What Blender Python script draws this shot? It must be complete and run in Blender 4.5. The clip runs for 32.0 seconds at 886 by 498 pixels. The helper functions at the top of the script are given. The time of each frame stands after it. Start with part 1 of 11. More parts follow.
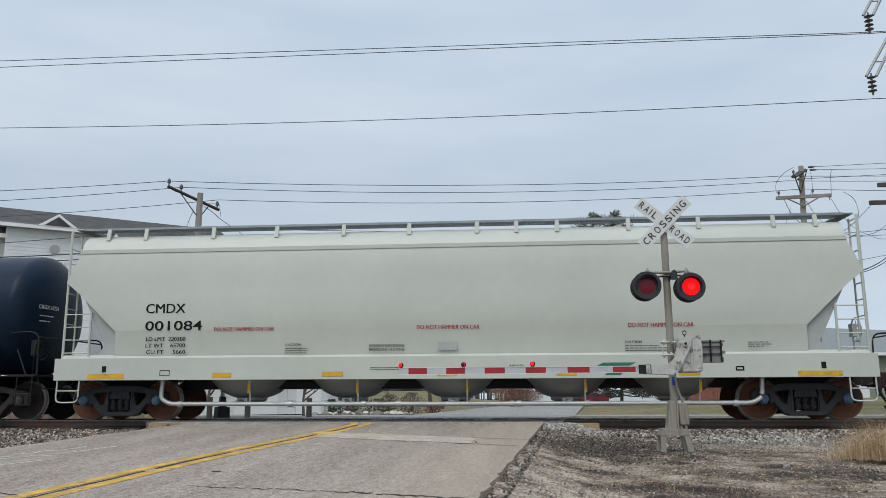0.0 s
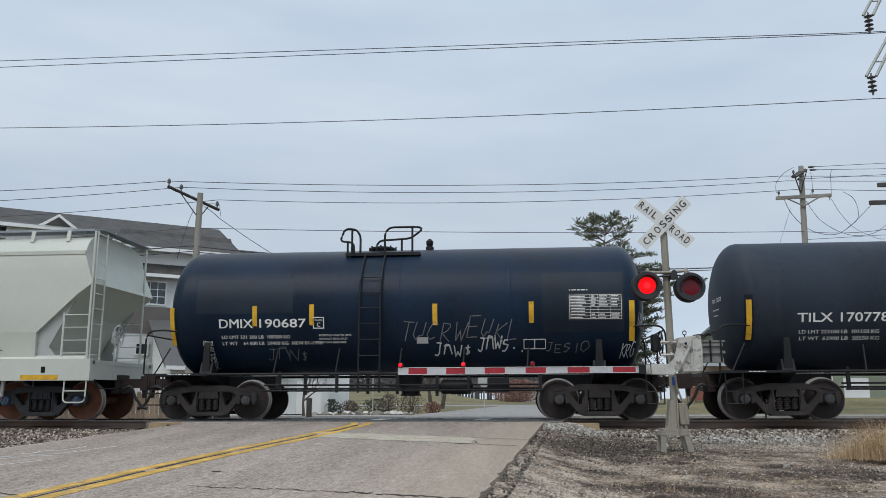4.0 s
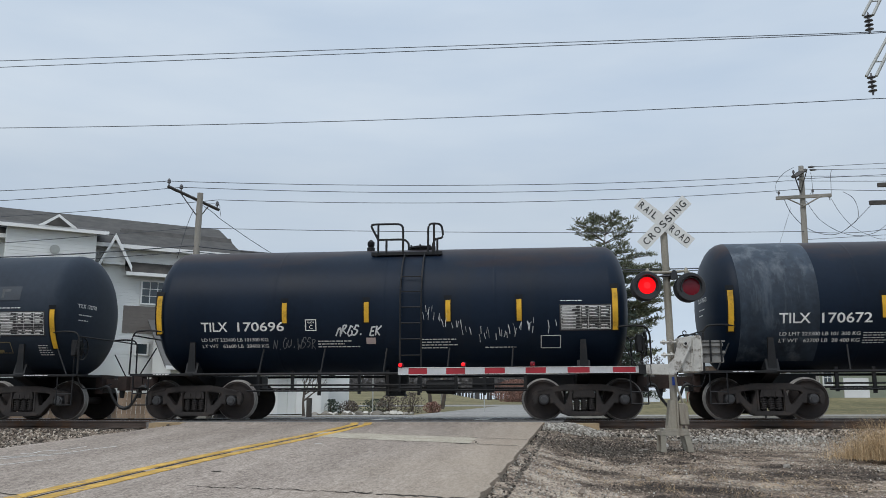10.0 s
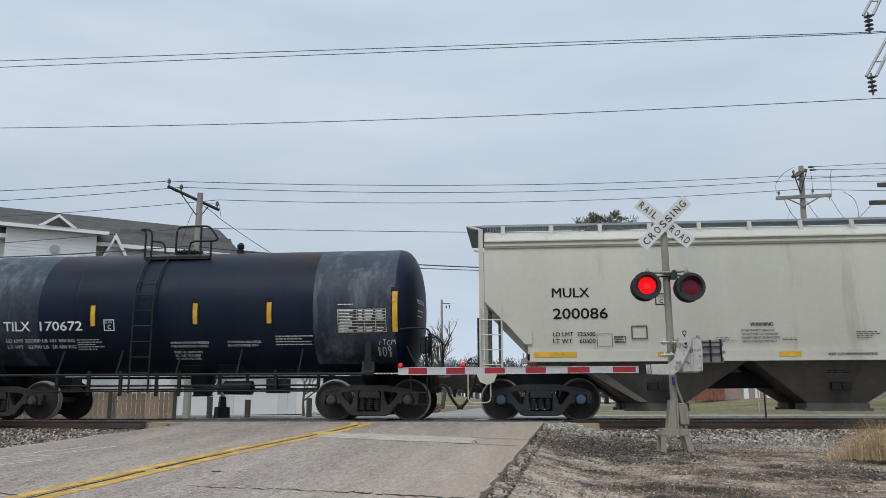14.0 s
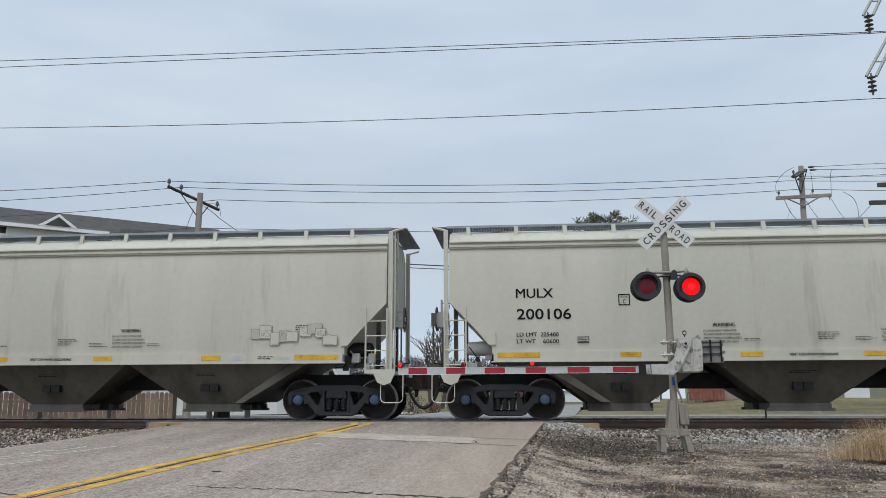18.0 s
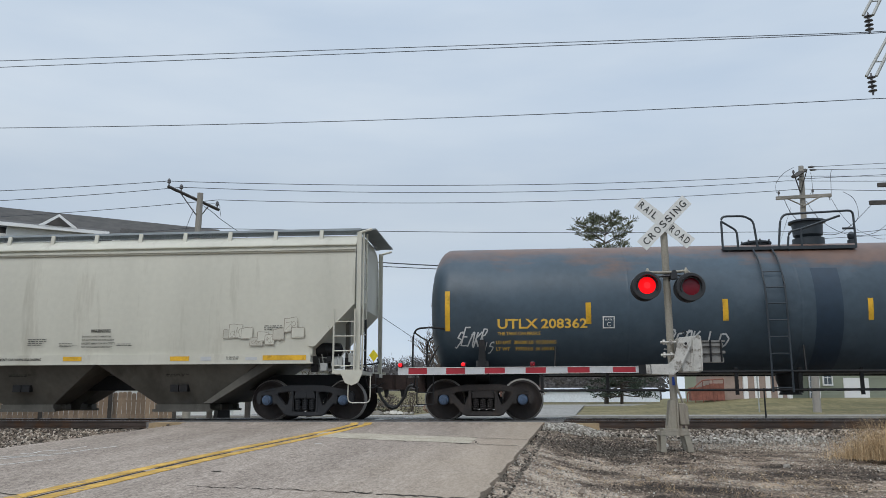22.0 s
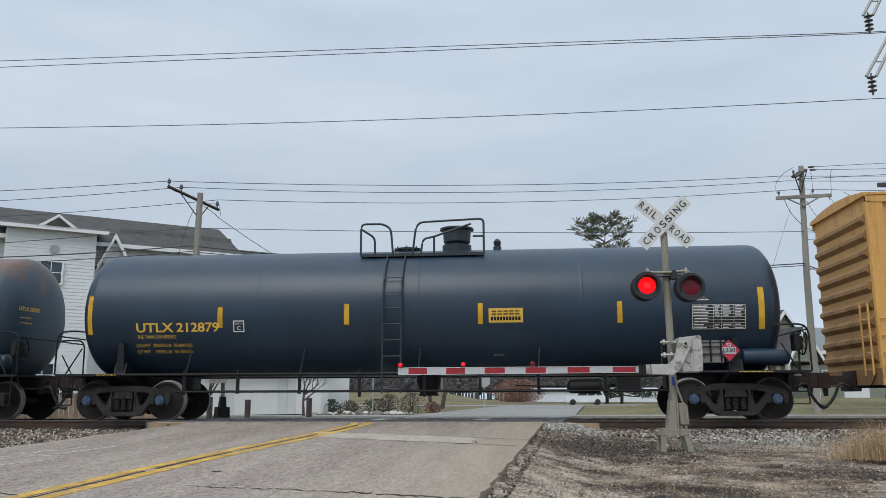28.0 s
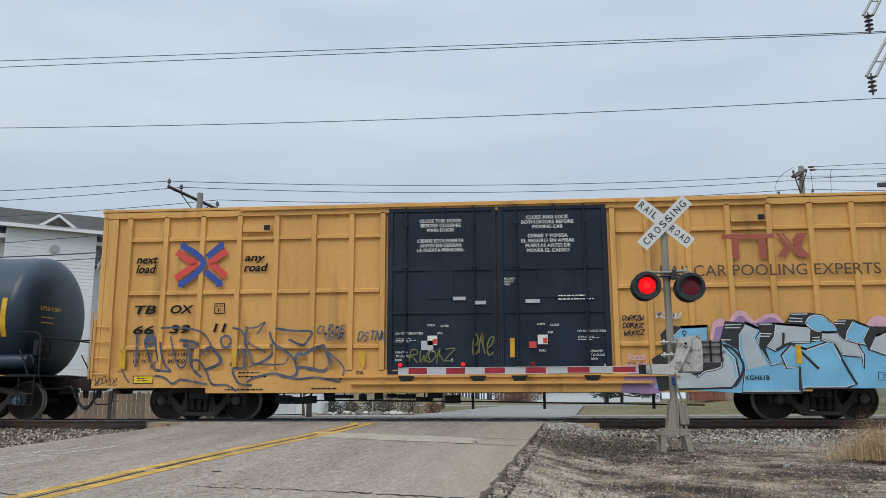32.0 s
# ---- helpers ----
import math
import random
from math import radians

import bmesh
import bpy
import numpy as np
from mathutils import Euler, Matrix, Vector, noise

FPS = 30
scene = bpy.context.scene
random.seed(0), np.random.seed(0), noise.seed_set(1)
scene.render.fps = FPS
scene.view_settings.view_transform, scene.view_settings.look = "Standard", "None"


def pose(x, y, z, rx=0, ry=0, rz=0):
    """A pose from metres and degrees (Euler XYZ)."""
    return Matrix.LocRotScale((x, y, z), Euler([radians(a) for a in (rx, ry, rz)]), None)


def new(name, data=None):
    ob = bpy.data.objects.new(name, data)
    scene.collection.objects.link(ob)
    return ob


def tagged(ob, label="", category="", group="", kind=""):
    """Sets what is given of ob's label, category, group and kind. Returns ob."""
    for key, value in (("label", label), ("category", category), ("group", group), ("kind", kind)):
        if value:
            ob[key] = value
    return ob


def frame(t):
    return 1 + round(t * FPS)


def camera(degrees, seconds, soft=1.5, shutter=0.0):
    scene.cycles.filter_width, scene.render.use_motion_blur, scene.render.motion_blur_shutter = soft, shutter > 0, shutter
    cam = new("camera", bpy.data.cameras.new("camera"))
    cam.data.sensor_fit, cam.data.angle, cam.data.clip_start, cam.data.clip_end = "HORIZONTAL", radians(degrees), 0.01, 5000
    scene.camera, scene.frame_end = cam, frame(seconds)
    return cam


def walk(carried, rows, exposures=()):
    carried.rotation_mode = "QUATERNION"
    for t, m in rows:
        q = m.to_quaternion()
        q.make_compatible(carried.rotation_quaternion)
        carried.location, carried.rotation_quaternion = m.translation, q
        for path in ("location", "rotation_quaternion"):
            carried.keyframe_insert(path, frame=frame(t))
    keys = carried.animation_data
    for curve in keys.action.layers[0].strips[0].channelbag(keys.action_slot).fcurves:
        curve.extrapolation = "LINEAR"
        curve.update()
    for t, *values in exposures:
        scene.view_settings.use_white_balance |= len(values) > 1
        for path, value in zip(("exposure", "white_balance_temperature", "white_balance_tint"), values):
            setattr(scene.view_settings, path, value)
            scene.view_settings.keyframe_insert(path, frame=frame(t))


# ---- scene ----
EYE = (0.0, -19.35, 0.52)
cam = camera(58.31, 32.0, soft=0.55, shutter=0.0)
walk(cam, [(0.0, pose(*EYE, 100.56, 0, 5.06) @ pose(0, 0, 0, 0, 0, -0.16)),
           (32.0, pose(*EYE, 100.56, 0, 5.06) @ pose(0, 0, 0, 0, 0, -0.16))])

# ---- world and sun: a high, even overcast ----
SUN_EL, SUN_AZ = 50.0, 200.0
world = bpy.data.worlds.new("overcast_sky")
scene.world = world
world.use_nodes = True
wn, wl = world.node_tree.nodes, world.node_tree.links
wn.clear()
w_out, w_bg = wn.new("ShaderNodeOutputWorld"), wn.new("ShaderNodeBackground")
w_sky = wn.new("ShaderNodeTexSky")
w_sky.sky_type, w_sky.sun_disc = "NISHITA", False
w_sky.sun_elevation, w_sky.sun_rotation = radians(SUN_EL), radians(SUN_AZ)
w_tc, w_map = wn.new("ShaderNodeTexCoord"), wn.new("ShaderNodeMapping")
w_map.inputs["Scale"].default_value = (1.0, 1.6, 4.5)
w_map.inputs["Rotation"].default_value = (0, radians(-7), 0)
w_noise, w_noise2 = wn.new("ShaderNodeTexNoise"), wn.new("ShaderNodeTexNoise")
w_noise.inputs["Scale"].default_value, w_noise.inputs["Detail"].default_value = 1.7, 5.0
w_noise2.inputs["Scale"].default_value, w_noise2.inputs["Detail"].default_value = 5.0, 6.0
w_add = wn.new("ShaderNodeMath")
w_add.operation = "MULTIPLY_ADD"
w_add.inputs[1].default_value = 0.35
w_ramp = wn.new("ShaderNodeValToRGB")
w_ramp.color_ramp.elements[0].position, w_ramp.color_ramp.elements[0].color = 0.42, (0.535, 0.645, 0.785, 1)
w_ramp.color_ramp.elements[1].position, w_ramp.color_ramp.elements[1].color = 0.92, (0.69, 0.775, 0.865, 1)
w_scale, w_mix = wn.new("ShaderNodeVectorMath"), wn.new("ShaderNodeMix")
w_scale.operation = "SCALE"
w_scale.inputs["Scale"].default_value = 0.10
w_mix.data_type, w_mix.inputs["Factor"].default_value = "RGBA", 0.92
w_sep, w_zen, w_lift = wn.new("ShaderNodeSeparateXYZ"), wn.new("ShaderNodeValToRGB"), wn.new("ShaderNodeVectorMath")
w_lift.operation = "SCALE"
w_zen.color_ramp.elements[0].position, w_zen.color_ramp.elements[1].position = 0.0, 1.0
w_zen.color_ramp.elements[0].color, w_zen.color_ramp.elements[1].color = (0.50, 0.50, 0.50, 1), (0.95, 0.95, 0.95, 1)
for z, v in ((0.08, 0.50), (0.17, 0.44), (0.25, 0.445), (0.33, 0.49), (0.45, 0.50)):
    w_zen.color_ramp.elements.new(z).color = (v, v, v, 1)
w_double = wn.new("ShaderNodeMath")
w_double.operation = "MULTIPLY"
w_double.inputs[1].default_value = 2.0
wl.new(w_tc.outputs["Generated"], w_map.inputs["Vector"])
wl.new(w_map.outputs["Vector"], w_noise.inputs["Vector"])
wl.new(w_map.outputs["Vector"], w_noise2.inputs["Vector"])
wl.new(w_noise2.outputs["Fac"], w_add.inputs[0])
wl.new(w_noise.outputs["Fac"], w_add.inputs[2])
wl.new(w_add.outputs[0], w_ramp.inputs["Fac"])
wl.new(w_sky.outputs["Color"], w_scale.inputs[0])
wl.new(w_scale.outputs["Vector"], w_mix.inputs["A"])
wl.new(w_ramp.outputs["Color"], w_mix.inputs["B"])
wl.new(w_tc.outputs["Generated"], w_sep.inputs[0])
wl.new(w_sep.outputs["Z"], w_zen.inputs["Fac"])
wl.new(w_zen.outputs["Color"], w_double.inputs[0])
wl.new(w_mix.outputs["Result"], w_lift.inputs[0])
wl.new(w_double.outputs[0], w_lift.inputs["Scale"])
wl.new(w_lift.outputs["Vector"], w_bg.inputs["Color"])
wl.new(w_bg.outputs[0], w_out.inputs[0])
w_bg.inputs["Strength"].default_value = 1.0

sun = new("sun", bpy.data.lights.new("sun", "SUN"))
sun.data.energy, sun.data.angle, sun.data.color = 1.3, radians(35), (1.0, 0.97, 0.92)
sun.matrix_basis = pose(0, 0, 40, 90 - SUN_EL, 0, 180 - SUN_AZ)


# ---- materials ----
def mat(name, c, rough=0.6, metal=0.0, var=0.18, size=1.0, fine=30.0, bump=0.15, dirt=None, streak=False, spec=0.5, emit=0.0, tone=0.0, stretch=None, grain=0.35):
    """c: base colour; var: how far it varies; size: the large stains' width in metres; dirt: (colour, share, width)."""
    m = bpy.data.materials.new(name)
    m.use_nodes = True
    n, l = m.node_tree.nodes, m.node_tree.links
    b = n["Principled BSDF"]
    tc = n.new("ShaderNodeTexCoord")
    big, small = n.new("ShaderNodeTexNoise"), n.new("ShaderNodeTexNoise")
    mp = n.new("ShaderNodeMapping")
    mp.inputs["Scale"].default_value = stretch or ((1, 1, 0.12) if streak else (1, 1, 1))
    l.new(tc.outputs["Object"], mp.inputs["Vector"])
    big.inputs["Scale"].default_value, big.inputs["Detail"].default_value = 1.0 / size, 6
    small.inputs["Scale"].default_value, small.inputs["Detail"].default_value = fine, 3
    l.new(mp.outputs["Vector"], big.inputs["Vector"])
    l.new(tc.outputs["Object"], small.inputs["Vector"])
    add = n.new("ShaderNodeMath")
    add.operation = "MULTIPLY_ADD"
    add.inputs[1].default_value = grain
    l.new(small.outputs["Fac"], add.inputs[0])
    l.new(big.outputs["Fac"], add.inputs[2])
    ramp = n.new("ShaderNodeValToRGB")
    e = ramp.color_ramp.elements
    half = 0.2 * math.sqrt(1 + grain * grain)
    e[0].position, e[1].position = 0.5 + 0.5 * grain - half, 0.5 + 0.5 * grain + half
    e[0].color = (*[max(0.0, v * (1 - var)) for v in c], 1)
    e[1].color = (*[min(1.0, v * (1 + var)) for v in c], 1)
    l.new(add.outputs[0], ramp.inputs["Fac"])
    col = ramp.outputs["Color"]
    if dirt:
        dc, share, width = dirt
        dn, dr, mx = n.new("ShaderNodeTexNoise"), n.new("ShaderNodeMapRange"), n.new("ShaderNodeMix")
        dn.inputs["Scale"].default_value, dn.inputs["Detail"].default_value, dn.inputs["Roughness"].default_value = 1.0 / width, 8, 0.65
        l.new(mp.outputs["Vector"], dn.inputs["Vector"])
        dr.inputs["From Min"].default_value, dr.inputs["From Max"].default_value = 0.62 - 0.3 * share, 0.78 - 0.25 * share
        mx.data_type = "RGBA"
        l.new(dn.outputs["Fac"], dr.inputs["Value"])
        l.new(dr.outputs["Result"], mx.inputs["Factor"])
        l.new(col, mx.inputs["A"])
        mx.inputs["B"].default_value = (*dc, 1)
        col = mx.outputs["Result"]
    if tone:
        oi, hv, mr = n.new("ShaderNodeObjectInfo"), n.new("ShaderNodeHueSaturation"), n.new("ShaderNodeMapRange")
        mr.inputs["To Min"].default_value, mr.inputs["To Max"].default_value = 1 - tone, 1 + tone
        l.new(oi.outputs["Random"], mr.inputs["Value"])
        l.new(mr.outputs["Result"], hv.inputs["Value"])
        l.new(col, hv.inputs["Color"])
        col = hv.outputs["Color"]
    l.new(col, b.inputs["Base Color"])
    rr = n.new("ShaderNodeMapRange")
    rr.inputs["To Min"].default_value, rr.inputs["To Max"].default_value = max(0.03, rough - 0.12), min(1, rough + 0.12)
    l.new(big.outputs["Fac"], rr.inputs["Value"])
    l.new(rr.outputs["Result"], b.inputs["Roughness"])
    b.inputs["Metallic"].default_value = metal
    b.inputs["Specular IOR Level"].default_value = spec
    if bump:
        bp = n.new("ShaderNodeBump")
        bp.inputs["Strength"].default_value, bp.inputs["Distance"].default_value = bump, 0.01
        l.new(add.outputs[0], bp.inputs["Height"])
        l.new(bp.outputs["Normal"], b.inputs["Normal"])
    if emit:
        b.inputs["Emission Color"].default_value = (*c, 1)
        b.inputs["Emission Strength"].default_value = emit
    return m


def earth(name, cols, cell=30.0, stretch=(1, 1, 1), speck=0.6, broad=0.5, wide=1.0, streak=(1, 1, 1), island=0.0, bump=0.7, rough=0.92, soil=0.0):
    """Speckled mineral ground: cols from darkest to palest; cell: grains a metre; wide: the stains' width."""
    m = bpy.data.materials.new(name)
    m.use_nodes = True
    n, l = m.node_tree.nodes, m.node_tree.links
    b = n["Principled BSDF"]
    tc = n.new("ShaderNodeTexCoord")

    def mapped(sc):
        mp = n.new("ShaderNodeMapping")
        mp.inputs["Scale"].default_value = sc
        l.new(tc.outputs["Object"], mp.inputs["Vector"])
        return mp.outputs["Vector"]

    def add(a, k, c):
        """a * k + c"""
        q = n.new("ShaderNodeMath")
        q.operation = "MULTIPLY_ADD"
        q.inputs[1].default_value = k
        l.new(a, q.inputs[0])
        if isinstance(c, float):
            q.inputs[2].default_value = c
        else:
            l.new(c, q.inputs[2])
        return q.outputs[0]
    vo, sp, big, mid = n.new("ShaderNodeTexVoronoi"), n.new("ShaderNodeSeparateColor"), n.new("ShaderNodeTexNoise"), n.new("ShaderNodeTexNoise")
    vo.inputs["Scale"].default_value = cell
    l.new(mapped(stretch), vo.inputs["Vector"])
    l.new(vo.outputs["Color"], sp.inputs["Color"])
    big.inputs["Scale"].default_value, big.inputs["Detail"].default_value, big.inputs["Roughness"].default_value = 1.0 / wide, 9, 0.7
    l.new(mapped(streak), big.inputs["Vector"])
    mid.inputs["Scale"].default_value, mid.inputs["Detail"].default_value = cell * 0.22, 5
    l.new(mapped(stretch), mid.inputs["Vector"])
    v = add(sp.outputs[0], speck * 0.55, 0.5 - 0.275 * speck - 1.0 * broad - 0.35 * speck)
    v = add(big.outputs["Fac"], broad * 2.0, v)
    v = add(mid.outputs["Fac"], speck * 0.7, v)
    if soil:
        at = n.new("ShaderNodeAttribute")
        at.attribute_name = "soil"
        v = add(at.outputs["Fac"], soil, v)
    if island:
        ge = n.new("ShaderNodeNewGeometry")
        v = add(ge.outputs["Random Per Island"], island * 0.9, v)
        v = add(v, 1.0, -0.45 * island)
    ramp = n.new("ShaderNodeValToRGB")
    e = ramp.color_ramp.elements
    e[0].position, e[0].color = 0.08, (*cols[0], 1)
    e[1].position, e[1].color = 0.95, (*cols[3], 1)
    for pos, c in ((0.40, cols[1]), (0.62, cols[2])):
        q = e.new(pos)
        q.color = (*c, 1)
    l.new(v, ramp.inputs["Fac"])
    l.new(ramp.outputs["Color"], b.inputs["Base Color"])
    b.inputs["Roughness"].default_value = rough
    b.inputs["Specular IOR Level"].default_value = 0.2
    bp = n.new("ShaderNodeBump")
    bp.inputs["Strength"].default_value, bp.inputs["Distance"].default_value = bump, 0.012
    l.new(v, bp.inputs["Height"])
    l.new(bp.outputs["Normal"], b.inputs["Normal"])
    return m


def leafy(name, dark, pale):
    """Leaves and twigs: each its own tone between two."""
    m = bpy.data.materials.new(name)
    m.use_nodes = True
    n, l = m.node_tree.nodes, m.node_tree.links
    b = n["Principled BSDF"]
    ge, mx = n.new("ShaderNodeNewGeometry"), n.new("ShaderNodeMix")
    mx.data_type = "RGBA"
    mx.inputs["A"].default_value, mx.inputs["B"].default_value = (*dark, 1), (*pale, 1)
    l.new(ge.outputs["Random Per Island"], mx.inputs["Factor"])
    l.new(mx.outputs["Result"], b.inputs["Base Color"])
    b.inputs["Roughness"].default_value = 0.8
    b.inputs["Specular IOR Level"].default_value = 0.2
    return m


def rusted(m, z0, z1, colour, most, size=0.9, stretch=(0.35, 1, 1)):
    """Adds a blotchy rust bloom that thins out from height z1 down to z0."""
    n, l = m.node_tree.nodes, m.node_tree.links
    b = n["Principled BSDF"]
    src = b.inputs["Base Color"].links[0].from_socket
    tc, sep, mp, no, no2 = n.new("ShaderNodeTexCoord"), n.new("ShaderNodeSeparateXYZ"), n.new("ShaderNodeMapping"), n.new("ShaderNodeTexNoise"), n.new("ShaderNodeTexNoise")
    l.new(tc.outputs["Object"], sep.inputs[0])
    mp.inputs["Scale"].default_value = stretch
    l.new(tc.outputs["Object"], mp.inputs["Vector"])
    l.new(mp.outputs["Vector"], no.inputs["Vector"])
    l.new(tc.outputs["Object"], no2.inputs["Vector"])
    no.inputs["Scale"].default_value, no.inputs["Detail"].default_value, no.inputs["Roughness"].default_value = 1.0 / size, 8, 0.65
    no2.inputs["Scale"].default_value, no2.inputs["Detail"].default_value = 3.0, 6
    up, thr = n.new("ShaderNodeMapRange"), n.new("ShaderNodeMapRange")
    up.inputs["From Min"].default_value, up.inputs["From Max"].default_value = z0, z1
    l.new(sep.outputs["Z"], up.inputs["Value"])
    s = n.new("ShaderNodeMath")
    s.operation = "MULTIPLY_ADD"
    s.inputs[1].default_value = 0.26
    l.new(up.outputs["Result"], s.inputs[0])
    l.new(no.outputs["Fac"], s.inputs[2])
    thr.inputs["From Min"].default_value, thr.inputs["From Max"].default_value = 0.60, 0.76
    thr.inputs["To Max"].default_value = most
    l.new(s.outputs[0], thr.inputs["Value"])
    q = n.new("ShaderNodeMath")
    q.operation = "MULTIPLY"
    edge = n.new("ShaderNodeMath")
    edge.operation, edge.use_clamp = "MULTIPLY", True
    edge.inputs[1].default_value = 3.0
    l.new(up.outputs["Result"], edge.inputs[0])
    l.new(thr.outputs["Result"], q.inputs[0])
    l.new(edge.outputs[0], q.inputs[1])
    tone, mx = n.new("ShaderNodeMix"), n.new("ShaderNodeMix")
    tone.data_type = mx.data_type = "RGBA"
    tone.inputs["A"].default_value, tone.inputs["B"].default_value = (*[c * 0.55 for c in colour], 1), (*[min(1, c * 1.4) for c in colour], 1)
    l.new(no2.outputs["Fac"], tone.inputs["Factor"])
    l.new(q.outputs[0], mx.inputs["Factor"])
    l.new(src, mx.inputs["A"])
    l.new(tone.outputs["Result"], mx.inputs["B"])
    l.new(mx.outputs["Result"], b.inputs["Base Color"])
    return m


def dusted(m, colour, most):
    """Tan dust that gathers on the pavement along the shoulder, by the distance from the road's edge."""
    n, l = m.node_tree.nodes, m.node_tree.links
    b = n["Principled BSDF"]
    src = b.inputs["Base Color"].links[0].from_socket
    tc, dot, no, add, mr, mx = (n.new("ShaderNode" + k) for k in ("TexCoord", "VectorMath", "TexNoise", "Math", "MapRange", "Mix"))
    dot.operation = "DOT_PRODUCT"
    dot.inputs[1].default_value = (1.0, -SKEW, 0.0)
    l.new(tc.outputs["Object"], dot.inputs[0])
    l.new(tc.outputs["Object"], no.inputs["Vector"])
    no.inputs["Scale"].default_value, no.inputs["Detail"].default_value = 0.9, 7
    add.operation = "MULTIPLY_ADD"
    add.inputs[1].default_value = 1.6
    l.new(no.outputs["Fac"], add.inputs[0])
    l.new(dot.outputs["Value"], add.inputs[2])
    mr.inputs["From Min"].default_value, mr.inputs["From Max"].default_value, mr.inputs["To Max"].default_value = -0.35, 1.35, most
    l.new(add.outputs[0], mr.inputs["Value"])
    mx.data_type = "RGBA"
    l.new(mr.outputs["Result"], mx.inputs["Factor"])
    l.new(src, mx.inputs["A"])
    mx.inputs["B"].default_value = (*colour, 1)
    l.new(mx.outputs["Result"], b.inputs["Base Color"])


SKEW = 0.0935                       # the road leaves the square to the track by this much
ASPHALT = earth("asphalt", ((0.140, 0.112, 0.092), (0.262, 0.216, 0.180), (0.335, 0.280, 0.235), (0.475, 0.405, 0.345)), cell=75, stretch=(1.0, 0.30, 1.0), speck=0.9, broad=0.55, wide=1.5, streak=(1.6, 0.22, 1.0))
ASPHALT_PATCH = earth("asphalt_patch", ((0.24, 0.205, 0.155), (0.37, 0.325, 0.255), (0.45, 0.40, 0.32), (0.56, 0.50, 0.41)), cell=75, stretch=(1.0, 0.35, 1.0), speck=0.6, broad=0.6, wide=0.5)
ASPHALT_FAR = earth("old_pale_asphalt", ((0.15, 0.145, 0.135), (0.23, 0.22, 0.205), (0.28, 0.27, 0.25), (0.36, 0.35, 0.32)), cell=9, stretch=(1.0, 0.2, 1.0), speck=0.5, broad=0.6, wide=2.2, streak=(0.35, 1.4, 1.0))
dusted(ASPHALT, (0.37, 0.298, 0.222), 0.5)
CROSSING = earth("crossing_panel", ((0.06, 0.057, 0.054), (0.125, 0.12, 0.115), (0.17, 0.16, 0.155), (0.27, 0.26, 0.245)), cell=30, stretch=(1.0, 0.3, 1.0), speck=0.5, broad=0.6, wide=0.7)
ROAD_GAP = mat("dark_road_gap", (0.060, 0.050, 0.042), 0.95, var=0.5, size=0.1, spec=0.1)
CHALK = mat("faded_chalk_paint", (0.58, 0.565, 0.53), 0.9, var=0.25, size=0.15, dirt=((0.30, 0.265, 0.225), 0.35, 0.15))
YELLOW_LINE = mat("yellow_road_paint", (0.50, 0.305, 0.070), 0.85, var=0.35, size=0.25, fine=40, bump=0.3, dirt=((0.24, 0.185, 0.12), 0.36, 0.13), spec=0.2)
WHITE_LINE = mat("white_road_paint", (0.6, 0.6, 0.57), 0.8, var=0.2, size=0.3, fine=40, dirt=((0.14, 0.13, 0.12), 0.2, 0.2))
GRAVEL_GROUND = earth("dirt_and_gravel", ((0.026, 0.019, 0.0145), (0.114, 0.084, 0.062), (0.240, 0.184, 0.138), (0.47, 0.390, 0.31)), cell=60, stretch=(1.0, 0.7, 1.0), speck=0.85, broad=0.95, wide=0.40, streak=(0.8, 1.3, 1.0), bump=1.0, soil=0.40)
STONE = earth("crushed_stone", ((0.070, 0.056, 0.045), (0.195, 0.160, 0.130), (0.30, 0.252, 0.205), (0.60, 0.53, 0.45)), cell=25, speck=0.3, broad=0.3, wide=0.4, island=1.0)
STONE_PALE = earth("pale_stone", ((0.16, 0.145, 0.125), (0.28, 0.255, 0.22), (0.36, 0.33, 0.29), (0.55, 0.52, 0.47)), cell=25, speck=0.3, broad=0.2, wide=0.4, island=1.0)
STONE_DARK = earth("dark_stone", ((0.03, 0.025, 0.021), (0.07, 0.059, 0.049), (0.11, 0.094, 0.078), (0.19, 0.168, 0.142)), cell=25, speck=0.3, broad=0.3, wide=0.4, island=1.0)
GRASS_GROUND = earth("late_autumn_grass", ((0.075, 0.070, 0.032), (0.130, 0.114, 0.056), (0.185, 0.157, 0.080), (0.27, 0.222, 0.13)), cell=5, stretch=(1.0, 0.2, 1.0), speck=0.45, broad=0.8, wide=7.0, streak=(0.5, 1.6, 1.0))
RAIL_STEEL = mat("rail_steel", (0.085, 0.065, 0.055), 0.55, 0.6, var=0.3, size=0.4, dirt=((0.11, 0.06, 0.035), 0.4, 0.5))
RAIL_TOP = mat("polished_rail_head", (0.42, 0.42, 0.43), 0.28, 1.0, var=0.15, size=0.5)
TIE = mat("creosoted_wood", (0.06, 0.048, 0.04), 0.9, var=0.4, size=0.3, fine=25, bump=0.7, tone=0.3)
TIMBER = mat("weathered_timber", (0.33, 0.24, 0.14), 0.85, var=0.3, size=0.3, fine=25, bump=0.5)
ALU = mat("galvanised_mast", (0.30, 0.275, 0.225), 0.55, 0.25, var=0.25, size=0.25, dirt=((0.15, 0.12, 0.09), 0.34, 0.25), streak=True)
CAST_ALU = mat("scuffed_aluminium_paint", (0.50, 0.485, 0.45), 0.5, 0.2, var=0.2, size=0.2, dirt=((0.10, 0.08, 0.06), 0.34, 0.10))
SIGN_WHITE = mat("reflective_white", (0.62, 0.625, 0.605), 0.45, var=0.06, size=0.4)
